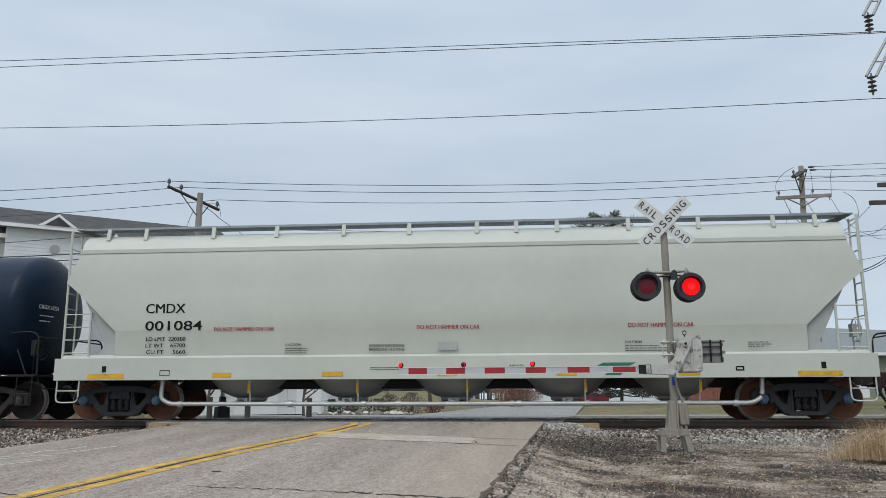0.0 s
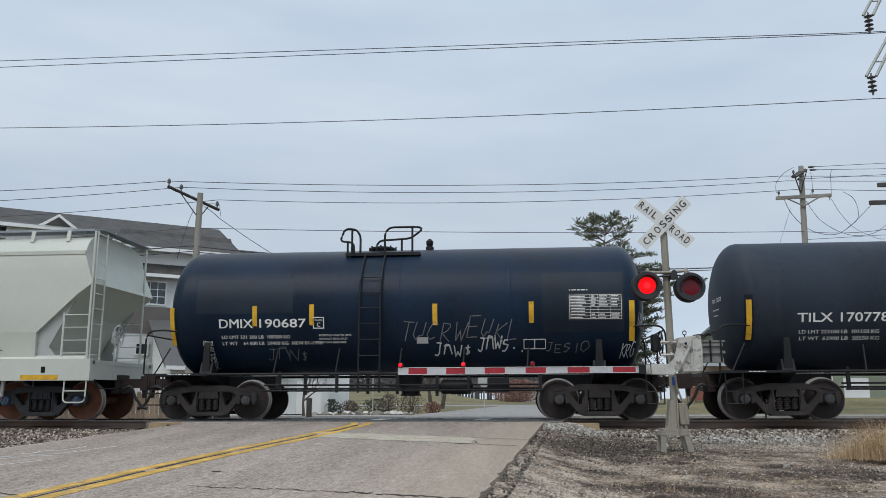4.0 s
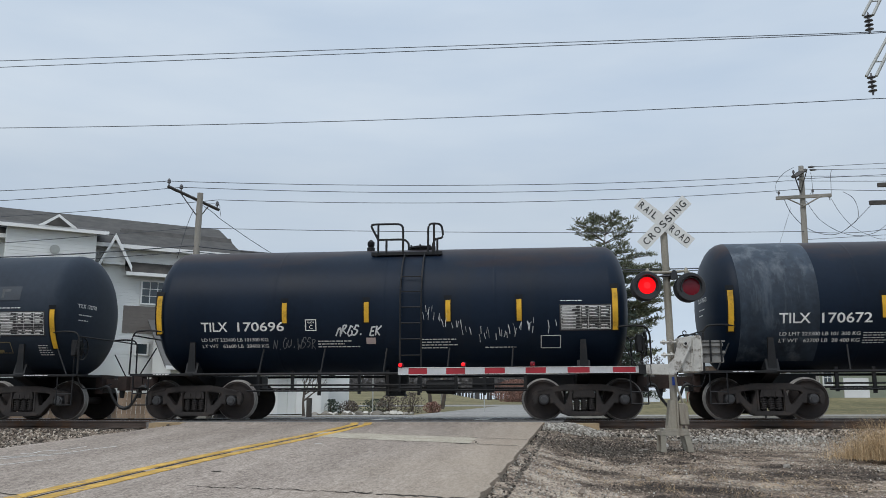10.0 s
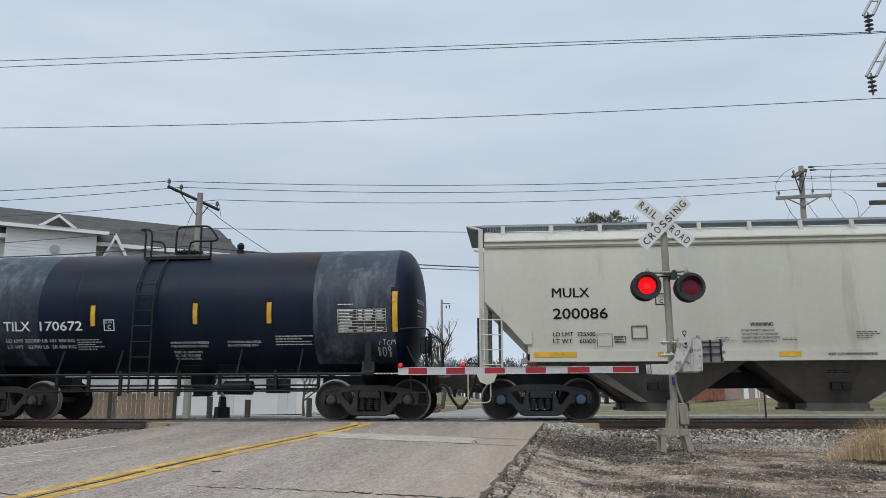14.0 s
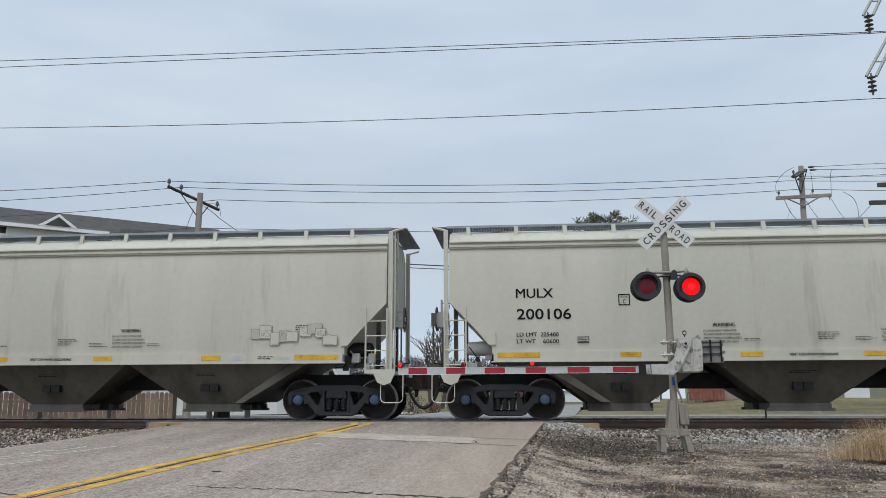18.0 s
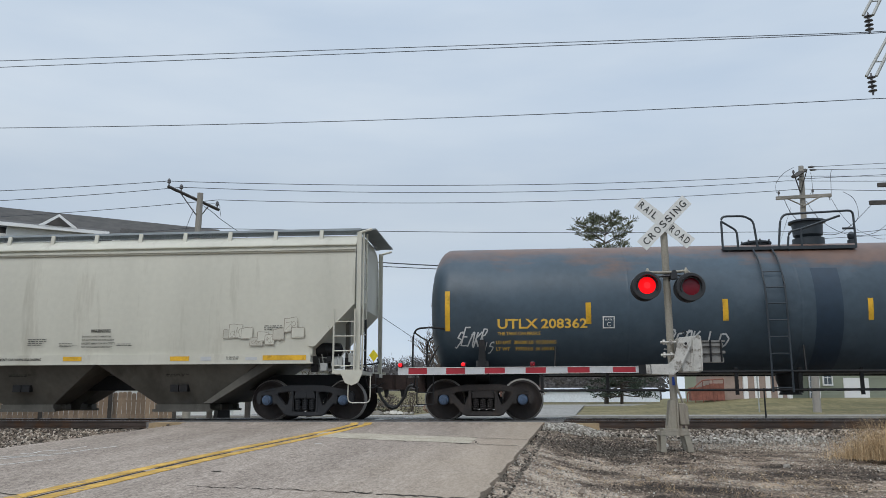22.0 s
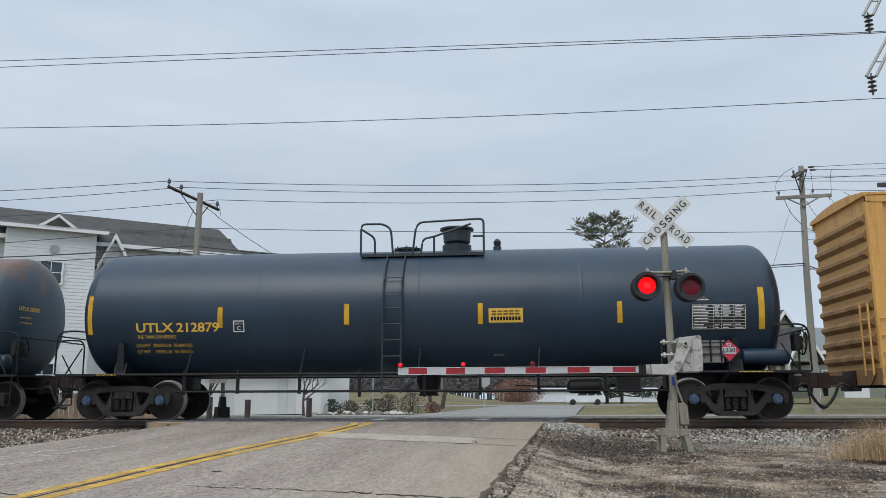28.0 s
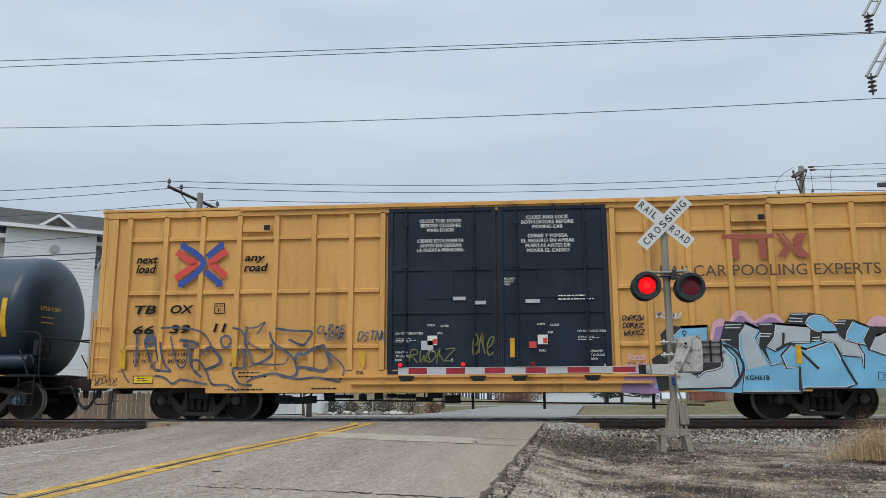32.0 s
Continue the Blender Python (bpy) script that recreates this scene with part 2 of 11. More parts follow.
SIGN_BLACK = mat("black_sign_letters", (0.02, 0.02, 0.02), 0.5, var=0.2)
BLACK_PAINT = mat("black_enamel", (0.018, 0.018, 0.02), 0.4, var=0.3)
RED_TAPE = mat("red_reflective_tape", (0.30, 0.012, 0.022), 0.35, var=0.15, size=0.3)
WHITE_TAPE = mat("white_reflective_tape", (0.44, 0.45, 0.46), 0.4, var=0.1, size=0.3)
LENS_LIT = mat("lit_red_lens", (1.0, 0.006, 0.010), 0.5, emit=0.75, bump=0, spec=0.05)
LENS_CORE = mat("lit_lens_centre", (1.0, 0.012, 0.016), 0.5, emit=1.6, bump=0, spec=0.05)
LENS_DARK = mat("unlit_red_lens", (0.14, 0.007, 0.016), 0.25, bump=0, spec=0.3)

TANK_BLACK = mat("black_tank_paint", (0.0072, 0.0168, 0.0340), 0.36, var=0.35, size=1.6, fine=8, bump=0.03, dirt=((0.0125, 0.0200, 0.0320), 0.3, 1.3), streak=True, spec=0.13)
TANK_BLACK_B = mat("rust_tinted_black_tank_paint", (0.0070, 0.0136, 0.0262), 0.42, var=0.22, size=1.6, fine=8, bump=0.03, dirt=((0.013, 0.017, 0.024), 0.22, 1.3), streak=True, spec=0.12)
TANK_DUSTY = mat("dusty_black_tank_paint", (0.0225, 0.0305, 0.0430), 0.55, var=0.22, size=1.8, fine=8, bump=0.03, dirt=((0.034, 0.041, 0.052), 0.25, 1.2), streak=True, spec=0.14)
TANK_BLUEBLACK = mat("faded_black_tank_paint", (0.026, 0.037, 0.053), 0.5, var=0.5, size=0.7, fine=9, bump=0.03, dirt=((0.105, 0.122, 0.142), 0.42, 0.40), streak=True, spec=0.25)
TANK_GREY = mat("slate_tank_paint", (0.0150, 0.0330, 0.0570), 0.40, var=0.25, size=2.2, fine=6, bump=0.03, spec=0.5)
TANK_RUSTY = mat("slate_tank_paint_with_rust", (0.050, 0.074, 0.097), 0.42, var=0.25, size=2.0, fine=6, bump=0.03, dirt=((0.075, 0.10, 0.125), 0.3, 1.5), spec=0.35)
rusted(TANK_RUSTY, 2.95, 3.95, (0.15, 0.082, 0.055), 0.85, 0.9, (0.3, 1, 0.8))
rusted(TANK_BLACK_B, 3.2, 4.1, (0.030, 0.019, 0.018), 0.9, 1.5)
rusted(TANK_BLACK, 3.4, 4.2, (0.022, 0.021, 0.024), 0.8, 1.5)
FRAME_BLACK = mat("grimy_black_steel", (0.0095, 0.0100, 0.0115), 0.6, 0.1, var=0.45, size=0.5, fine=25, bump=0.3, dirt=((0.024, 0.019, 0.016), 0.3, 0.5), spec=0.35)
TRUCK = mat("dusty_cast_steel", (0.026, 0.0215, 0.020), 0.75, 0.1, var=0.4, size=0.35, fine=30, bump=0.4, dirt=((0.058, 0.040, 0.031), 0.32, 0.3))
TRUCK_NEW = mat("black_cast_steel", (0.018, 0.019, 0.022), 0.7, 0.1, var=0.35, size=0.35, fine=30, bump=0.3, dirt=((0.045, 0.038, 0.034), 0.25, 0.3))
WHEEL = mat("wheel_plate_steel", (0.028, 0.0220, 0.0205), 0.75, 0.2, var=0.35, size=0.3, fine=25, bump=0.3, dirt=((0.045, 0.033, 0.027), 0.35, 0.25))
WHEEL_RUST = mat("rusty_new_wheel", (0.155, 0.062, 0.034), 0.8, 0.1, var=0.3, size=0.3, fine=25, bump=0.3)
TREAD = mat("polished_wheel_rim", (0.27, 0.255, 0.24), 0.5, 0.35, var=0.2, size=0.3)
CAP_BLUE = mat("blue_bearing_cap", (0.055, 0.090, 0.150), 0.5, var=0.3, size=0.08)
CAP_DARK = mat("greasy_bearing_cap", (0.05, 0.05, 0.052), 0.55, 0.2, var=0.3, size=0.1)
YELLOW_STRIPE = mat("yellow_reflective_stripe", (0.62, 0.355, 0.030), 0.5, var=0.2, size=0.3, dirt=((0.26, 0.15, 0.02), 0.2, 0.2), spec=0.25)
STENCIL_WHITE = mat("white_stencil", (0.68, 0.68, 0.66), 0.6, var=0.15, size=0.2)
STENCIL_YELLOW = mat("yellow_stencil", (0.72, 0.45, 0.07), 0.6, var=0.12, size=0.2)
STENCIL_BLACK = mat("black_stencil", (0.009, 0.009, 0.010), 0.7, var=0.2, size=0.2, spec=0.2)
STENCIL_RED = mat("red_stencil", (0.30, 0.02, 0.03), 0.6, var=0.15, size=0.2)
GHOST = mat("faded_ghost_lettering", (0.048, 0.054, 0.062), 0.6, var=0.4, size=0.2)
HOPPER_WHITE = mat("pale_hopper_enamel", (0.490, 0.505, 0.445), 0.42, var=0.06, size=2.5, fine=5, bump=0.02)
HOPPER_CREAM = mat("cream_hopper_paint", (0.49, 0.475, 0.405), 0.5, var=0.09, size=1.2, fine=8, bump=0.03, dirt=((0.36, 0.335, 0.275), 0.2, 0.5), streak=True)
# grey hopper paint and grime, darkened for the shade under the cream bodies
HOPPER_SHADE = mat("shade_darkened_hopper_paint", (0.094, 0.087, 0.073), 0.65, var=0.28, size=0.9, fine=8, bump=0.05, dirt=((0.055, 0.049, 0.041), 0.4, 0.8), streak=True)
HOPPER_GREY = mat("galvanised_pipe", (0.55, 0.55, 0.53), 0.4, 0.4, var=0.12, size=0.4)
GRATING = mat("galvanised_grating", (0.17, 0.19, 0.20), 0.6, 0.4, var=0.2, size=0.4)
BOX_YELLOW = mat("boxcar_yellow_paint", (0.615, 0.335, 0.100), 0.5, var=0.13, size=1.6, fine=10, bump=0.04, dirt=((0.36, 0.19, 0.055), 0.28, 0.6), streak=True, spec=0.3)
BOX_DOOR = mat("black_door_paint", (0.0105, 0.0185, 0.0330), 0.5, var=0.35, size=0.9, fine=12, bump=0.05, dirt=((0.020, 0.026, 0.034), 0.25, 0.7), spec=0.25)
LOGO_RED = mat("red_emblem_paint", (0.60, 0.055, 0.045), 0.5, var=0.1)
LOGO_BLUE = mat("blue_emblem_paint", (0.02, 0.06, 0.30), 0.5, var=0.1)
LOGO_MAROON = mat("maroon_emblem_paint", (0.33, 0.075, 0.05), 0.5, var=0.15)
SPRAY_BLUE = mat("sky_blue_spray", (0.17, 0.43, 0.62), 0.5, var=0.15, size=0.5)
SPRAY_GREY = mat("grey_spray", (0.42, 0.46, 0.48), 0.5, var=0.12, size=0.5)
SPRAY_BLACK = mat("black_spray", (0.02, 0.02, 0.022), 0.5, var=0.2)
SPRAY_PURPLE = mat("purple_spray", (0.30, 0.18, 0.34), 0.55, var=0.2, size=0.4)
SPRAY_PINK = mat("pink_spray", (0.62, 0.36, 0.42), 0.55, var=0.2, size=0.4)
SPRAY_SLATE = mat("slate_blue_marker", (0.085, 0.098, 0.140), 0.6, var=0.45, size=0.25, spec=0.2, dirt=((0.30, 0.19, 0.085), 0.30, 0.22))
SPRAY_WHITE = mat("white_marker", (0.55, 0.57, 0.58), 0.55, var=0.2, size=0.3)
SPRAY_FAINT = mat("faded_marker", (0.14, 0.15, 0.16), 0.6, var=0.3, size=0.3)
COUPLER_RUST = mat("dark_coupler_rust", (0.032, 0.0195, 0.0165), 0.85, var=0.4, size=0.2, fine=25, bump=0.4)
RUBBER = mat("rubber_hose", (0.018, 0.018, 0.018), 0.6, var=0.2)
SIDING = mat("white_vinyl_siding", (0.70, 0.71, 0.70), 0.6, var=0.05, size=2)
SHINGLE = mat("grey_shingles", (0.060, 0.056, 0.052), 0.9, var=0.4, size=0.6, fine=14, bump=0.5)
WINDOW_GLASS = mat("window_glass", (0.03, 0.045, 0.055), 0.06, var=0.2, bump=0, spec=0.8)
TRIM_WHITE = mat("white_trim", (0.78, 0.78, 0.77), 0.55, var=0.04)
FENCE_WOOD = mat("weathered_cedar", (0.30, 0.220, 0.155), 0.85, var=0.3, size=0.4, fine=18, bump=0.5, tone=0.22)
POLE_WOOD = mat("weathered_pole", (0.27, 0.25, 0.22), 0.85, var=0.25, size=0.5, fine=18, bump=0.4, streak=True)
ARM_WOOD = mat("dark_crossarm", (0.062, 0.055, 0.050), 0.85, var=0.3, size=0.5, fine=18, bump=0.4)
WIRE = mat("dark_wire", (0.045, 0.05, 0.06), 0.5, var=0.1, bump=0)
INSULATOR = mat("grey_porcelain", (0.09, 0.085, 0.09), 0.3, var=0.2)
BARK = mat("conifer_bark", (0.085, 0.068, 0.055), 0.9, var=0.4, size=0.2, bump=0.8)
NEEDLES = leafy("spruce_needles", (0.040, 0.058, 0.046), (0.095, 0.115, 0.090))
NEEDLES_PALE = leafy("pine_needles", (0.060, 0.072, 0.045), (0.185, 0.195, 0.125))
TWIG = leafy("bare_twigs", (0.085, 0.07, 0.06), (0.17, 0.14, 0.12))
RED_SHRUB = leafy("reddish_shrub_twigs", (0.16, 0.085, 0.068), (0.36, 0.21, 0.17))
DRY_GRASS = leafy("dry_straw_grass", (0.27, 0.18, 0.095), (0.66, 0.49, 0.30))
GREEN_SIDING = mat("sage_metal_siding", (0.25, 0.27, 0.20), 0.6, var=0.08, size=1.5)
BRICK_RED = mat("red_brick_wall", (0.22, 0.085, 0.06), 0.85, var=0.25, size=0.4, fine=8, bump=0.4)
FAR_WOODS = leafy("distant_woods", (0.070, 0.068, 0.072), (0.150, 0.140, 0.138))


# ---- building helpers ----
def part(name, bm, material, parent=None, label="", angle=38):
    me = bpy.data.meshes.new(name)
    bm.normal_update()
    bm.to_mesh(me)
    bm.free()
    for m in (material if isinstance(material, (list, tuple)) else [material]):
        me.materials.append(m)
    if angle:
        me.shade_smooth()
        me.set_sharp_from_angle(angle=radians(angle))
    ob = new(name, me)
    if parent:
        ob.parent = parent
    if label:
        ob["label"] = label
    return ob


def pieces(bm):
    """The unconnected pieces of a bmesh, each as a bmesh of its own."""
    seen, out = set(), []
    for v in bm.verts:
        if v in seen:
            continue
        seen.add(v)
        heap, faces = [v], set()
        while heap:
            for f in heap.pop().link_faces:
                faces.add(f)
                for q in f.verts:
                    if q not in seen:
                        seen.add(q)
                        heap.append(q)
        one, made = bmesh.new(), {}
        for f in sorted(faces, key=lambda f: f.calc_center_median().x):
            for q in f.verts:
                if q not in made:
                    made[q] = one.verts.new(q.co)
            one.faces.new([made[q] for q in f.verts])
        out.append(one)
    bm.free()
    return out


def again(ob, name, x=0, y=0, z=0, rx=0, ry=0, rz=0, parent=None):
    """Another object on ob's mesh."""
    o = new(name, ob.data)
    o.parent = parent if parent else ob.parent
    o.matrix_basis = pose(x, y, z, rx, ry, rz)
    return o


def thing(name, label, category, group="", kind="", m=None):
    ob = new(name)
    ob.empty_display_size = 0.2
    tagged(ob, label, category, group, kind)
    if m:
        ob.matrix_basis = m
    return ob


def box(bm, x0, x1, y0, y1, z0, z1, mi=0):
    v = [bm.verts.new((x, y, z)) for x in (x0, x1) for y in (y0, y1) for z in (z0, z1)]
    for f in ((0, 1, 3, 2), (4, 6, 7, 5), (0, 4, 5, 1), (2, 3, 7, 6), (0, 2, 6, 4), (1, 5, 7, 3)):
        bm.faces.new([v[i] for i in f]).material_index = mi
    return bm


def prism(bm, poly, a, b, plane="xz", mi=0):
    """poly, pushed from a to b across its plane."""
    def at(p, d):
        return {"xz": (p[0], d, p[1]), "yz": (d, p[0], p[1]), "xy": (p[0], p[1], d)}[plane]
    lo, hi = [bm.verts.new(at(p, a)) for p in poly], [bm.verts.new(at(p, b)) for p in poly]
    n = len(poly)
    fs = [bm.faces.new(lo), bm.faces.new(list(reversed(hi)))]
    fs += [bm.faces.new((lo[i], hi[i], hi[(i + 1) % n], lo[(i + 1) % n])) for i in range(n)]
    for f in fs:
        f.material_index = mi
    bmesh.ops.recalc_face_normals(bm, faces=fs)
    return bm


def lathe(bm, prof, c=(0, 0, 0), axis="y", n=24, mi=0, caps=True):
    """prof: (radius, place along the axis)."""
    rings = []
    for r, a in prof:
        ring = []
        for i in range(n):
            t = 2 * math.pi * i / n
            u, v = r * math.cos(t), r * math.sin(t)
            p = {"x": (a, u, v), "y": (u, a, v), "z": (u, v, a)}[axis]
            ring.append(bm.verts.new((p[0] + c[0], p[1] + c[1], p[2] + c[2])))
        rings.append(ring)
    fs = []
    for p, q in zip(rings, rings[1:]):
        for i in range(n):
            fs.append(bm.faces.new((p[i], p[(i + 1) % n], q[(i + 1) % n], q[i])))
    if caps:
        fs += [bm.faces.new(rings[0]), bm.faces.new(rings[-1])]
    for f in fs:
        f.material_index = mi
    bmesh.ops.recalc_face_normals(bm, faces=fs)
    return bm


def tube(bm, pts, r, n=6, mi=0):
    pts = [Vector(p) for p in pts]
    rings = []
    for i, p in enumerate(pts):
        d = (pts[min(i + 1, len(pts) - 1)] - pts[max(i - 1, 0)])
        d = d.normalized() if d.length > 1e-9 else Vector((0, 0, 1))
        side = d.cross(Vector((0, 0, 1)) if abs(d.z) < 0.95 else Vector((1, 0, 0))).normalized()
        up = side.cross(d)
        rr = r[i] if isinstance(r, (list, tuple)) else r
        rings.append([bm.verts.new(p + rr * (math.cos(2 * math.pi * k / n) * side + math.sin(2 * math.pi * k / n) * up)) for k in range(n)])
    for p, q in zip(rings, rings[1:]):
        for k in range(n):
            bm.faces.new((p[k], p[(k + 1) % n], q[(k + 1) % n], q[k])).material_index = mi
    bm.faces.new(list(reversed(rings[0]))).material_index = mi
    bm.faces.new(rings[-1]).material_index = mi
    return bm


def bow(pts, steps=4):
    """Rounds a path's corners."""
    pts = [Vector(p) for p in pts]
    out = [pts[0]]
    for a, b, c in zip(pts, pts[1:], pts[2:]):
        ra = min(0.12, (b - a).length * 0.4)
        rc = min(0.12, (c - b).length * 0.4)
        p, q = b + (a - b).normalized() * ra, b + (c - b).normalized() * rc
        for i in range(steps + 1):
            t = i / steps
            out.append(p * (1 - t) ** 2 + b * 2 * t * (1 - t) + q * t * t)
    return out + [pts[-1]]


GLYPHS = {}


def glyphs(txt, shear=0.0, bold=0.0):
    """Flat outlines of a line of letters in the built-in font, scaled to the unit square."""
    if "M" in txt or "W" in txt:
        bold = 0.0
    key = (txt, shear, bold)
    if key not in GLYPHS:
        cu = bpy.data.curves.new("letters", "FONT")
        cu.body, cu.shear, cu.offset, cu.resolution_u = txt, shear, bold, 3
        ob = bpy.data.objects.new("letters", cu)
        me = bpy.data.meshes.new_from_object(ob)
        vs = np.array([v.co[:2] for v in me.vertices])
        fs = [tuple(p.vertices) for p in me.polygons]
        bpy.data.objects.remove(ob)
        bpy.data.curves.remove(cu)
        bpy.data.meshes.remove(me)
        lo, hi = vs.min(0), vs.max(0)
        GLYPHS[key] = ((vs - lo) / (hi - lo), fs)
    return GLYPHS[key]


def letters(bm, txt, x0, z0, w, h, surf, shear=0.0, bold=0.012):
    """Lays a line of letters on a surface; wide letters are thickened by a second, shifted layer."""
    vs, fs = glyphs(txt, shear, bold)
    twice = bold and ("M" in txt or "W" in txt)
    for dx, dy in (((-0.026 * h, 0.0), (0.026 * h, -0.0012)) if twice else ((0.0, 0.0),)):
        v = []
        for p in vs:
            q = surf(x0 + p[0] * w + dx, z0 + p[1] * h)
            v.append(bm.verts.new((q[0], q[1] + dy, q[2])))
        for f in fs:
            try:
                bm.faces.new([v[i] for i in f])
            except ValueError:
                pass
    return bm


def patch(bm, x0, x1, z0, z1, surf, nz=0, mi=0):
    nz = nz or max(1, int(abs(z1 - z0) / 0.12))
    row = [[bm.verts.new(surf(x, z0 + (z1 - z0) * k / nz)) for x in (x0, x1)] for k in range(nz + 1)]
    for a, b in zip(row, row[1:]):
        bm.faces.new((a[0], a[1], b[1], b[0])).material_index = mi
    return bm


def frame_box(bm, x0, x1, z0, z1, t, surf):
    for a in ((x0, x1, z0, z0 + t), (x0, x1, z1 - t, z1), (x0, x0 + t, z0 + t, z1 - t), (x1 - t, x1, z0 + t, z1 - t)):
        patch(bm, *a, surf)
    return bm


def bars(bm, x0, z0, w, rows, h, surf, rnd):
    """Rows of small bars for writing too small to read."""
    for k in range(rows):
        x, z = x0, z0 - k * h * 1.75
        end = x0 + w * rnd.uniform(0.6, 1.0)
        while x < end:
            s = rnd.uniform(0.035, 0.11)
            patch(bm, x, min(end, x + s), z, z + h * 0.62, surf, 1)
            x += s + 0.022
    return bm


def ribbon(bm, pts, wid, surf):
    """A painted stroke through points of a surface."""
    rows = []
    for i, p in enumerate(pts):
        a, b = pts[max(0, i - 1)], pts[min(len(pts) - 1, i + 1)]
        dx, dz = b[0] - a[0], b[1] - a[1]
        n = math.hypot(dx, dz) or 1
        rows.append([bm.verts.new(surf(p[0] - dz / n * wid * k, p[1] + dx / n * wid * k)) for k in (-0.5, 0.5)])
    for p, q in zip(rows, rows[1:]):
        bm.faces.new((p[0], p[1], q[1], q[0]))
    return bm


def curve_through(ctrl, steps=7):
    out = []
    c = [ctrl[0]] + list(ctrl) + [ctrl[-1]]
    for p0, p1, p2, p3 in zip(c, c[1:], c[2:], c[3:]):
        for i in range(steps):
            t = i / steps
            out.append(tuple(0.5 * (2 * b + (cc - a) * t + (2 * a - 5 * b + 4 * cc - d) * t * t + (3 * b - a - 3 * cc + d) * t ** 3)
                             for a, b, cc, d in zip(p0, p1, p2, p3)))
    return out + [tuple(ctrl[-1])]


STROKES = (((0.9, 0.85), (0.5, 1.0), (0.1, 0.75), (0.5, 0.5), (0.85, 0.25), (0.4, 0.0), (0.0, 0.2)),
           ((0.15, 0.0), (0.1, 0.5), (0.25, 1.0), (0.3, 0.45), (0.75, 0.95), (0.45, 0.5), (0.9, 0.02)),
           ((0.8, 0.55), (0.4, 0.75), (0.1, 0.4), (0.4, 0.05), (0.75, 0.35), (0.8, 0.75), (0.85, 0.1), (1.05, 0.0)),
           ((0.1, 0.4), (0.6, 0.55), (0.75, 0.85), (0.35, 0.95), (0.1, 0.5), (0.4, 0.05), (0.95, 0.2)),
           ((0.1, 1.0), (0.2, 0.3), (0.35, 0.0), (0.55, 0.6), (0.7, 0.05), (0.95, 1.0)),
           ((0.1, 0.0), (0.15, 0.9), (0.6, 1.0), (0.75, 0.7), (0.25, 0.5), (0.6, 0.3), (1.0, -0.1)),
           ((0.0, 0.15), (0.5, 0.05), (0.9, 0.5), (0.5, 1.0), (0.12, 0.6), (0.3, 0.15)),
           ((0.0, 0.95), (0.5, 0.9), (1.0, 1.0), (0.55, 0.55), (0.1, 0.1), (0.5, 0.12), (1.05, 0.05)))


# single-stroke letters for marker tags: each pair is a place on a grid nine wide and nine high, strokes parted by a bar
MARKER_STROKES = {"A": "0028486890|0777", "B": "0008|08587535044|0565624000", "D": "00085886735200", "E": "800008 78|0464".replace(" ", ""), "I": "4048", "J": "0130516878|2888", "K": "0008|780480", "L": "080070", "M": "0018446880", "N": "00187088",
        "O": "2002062868846220", "R": "00085867450480", "S": "7768281605357462300011"[:20], "T": "4048|0888", "U": "0802305272 78".replace(" ", ""), "W": "0820446088", "Z": "0888008 0".replace(" ", ""), "2": "0618487654000080", "3": "08784585735100", "5": "7808 0555743000".replace(" ", ""), "8": "4415284866442050634 4".replace(" ", ""),
        "+": "1474|4147", "$": "7666265363523121|4048", "4": "6068 0373".replace(" ", ""), "C": "7738150230 71".replace(" ", ""), "G": "7738150230717454", "Y": "4044|0844 88".replace(" ", ""), "P": "00085876546304", "7": "088830", ".": "4041", "H": "0008|8088|0484", "F": "0008 88|0464".replace(" ", "")}


def handwritten(bm, txt, x0, z0, w, h, wid, surf, seed=1, slant=0.12):
    """A tag in single-stroke letters with an unsteady line."""
    rnd = random.Random(seed)
    step = w / max(1, len(txt))
    for k, ch in enumerate(txt):
        if ch not in MARKER_STROKES:
            continue
        dz, sc = rnd.uniform(-0.12, 0.12) * h, rnd.uniform(0.85, 1.12)
        for run in MARKER_STROKES[ch].split("|"):
            pts = [(int(run[i]) / 8, int(run[i + 1]) / 8) for i in range(0, len(run) - 1, 2)]
            pts = [(x0 + step * (k + 0.80 * a * sc + rnd.uniform(-0.05, 0.05)) + slant * b * h, z0 + dz + h * sc * (b + rnd.uniform(-0.05, 0.05))) for a, b in pts]
            fine = []
            for p, q in zip(pts, pts[1:]):
                fine += [(p[0] + (q[0] - p[0]) * t / 4, p[1] + (q[1] - p[1]) * t / 4 + 0.012 * h * rnd.uniform(-1, 1)) for t in range(4)]
            ribbon(bm, fine + [pts[-1]], wid, surf)
    return bm


def tag(car, txt, x0, z0, w, h, wid, surf, m, seed=1, slant=0.12, lab="scrawled marker tag"):
    bm = bmesh.new()
    handwritten(bm, txt, x0, z0, w, h, wid, surf, seed, slant)
    bm.faces.index_update()
    for one in pieces(bm):
        part("tag_stroke", one, m, car, lab, angle=0)


def scrawl(bm, x0, z0, w, h, count, wid, surf, seed, slant=0.25):
    """A hand-drawn tag: looping letter-like strokes side by side."""
    rnd = random.Random(seed)
    count = max(2, count)
    step = w / count
    for k in range(count):
        tall = h * rnd.uniform(0.75, 1.1)
        zb = z0 + h * rnd.uniform(-0.08, 0.12)
        pts = [(x0 + step * (k + p * 1.05 + rnd.uniform(-0.07, 0.07)) + slant * q * h * 0.5, zb + tall * (q + rnd.uniform(-0.06, 0.06))) for p, q in rnd.choice(STROKES)]
        ribbon(bm, curve_through(pts), wid * 0.62, surf)
    return bm


def flat(y):
    return lambda x, z: (x, y, z)


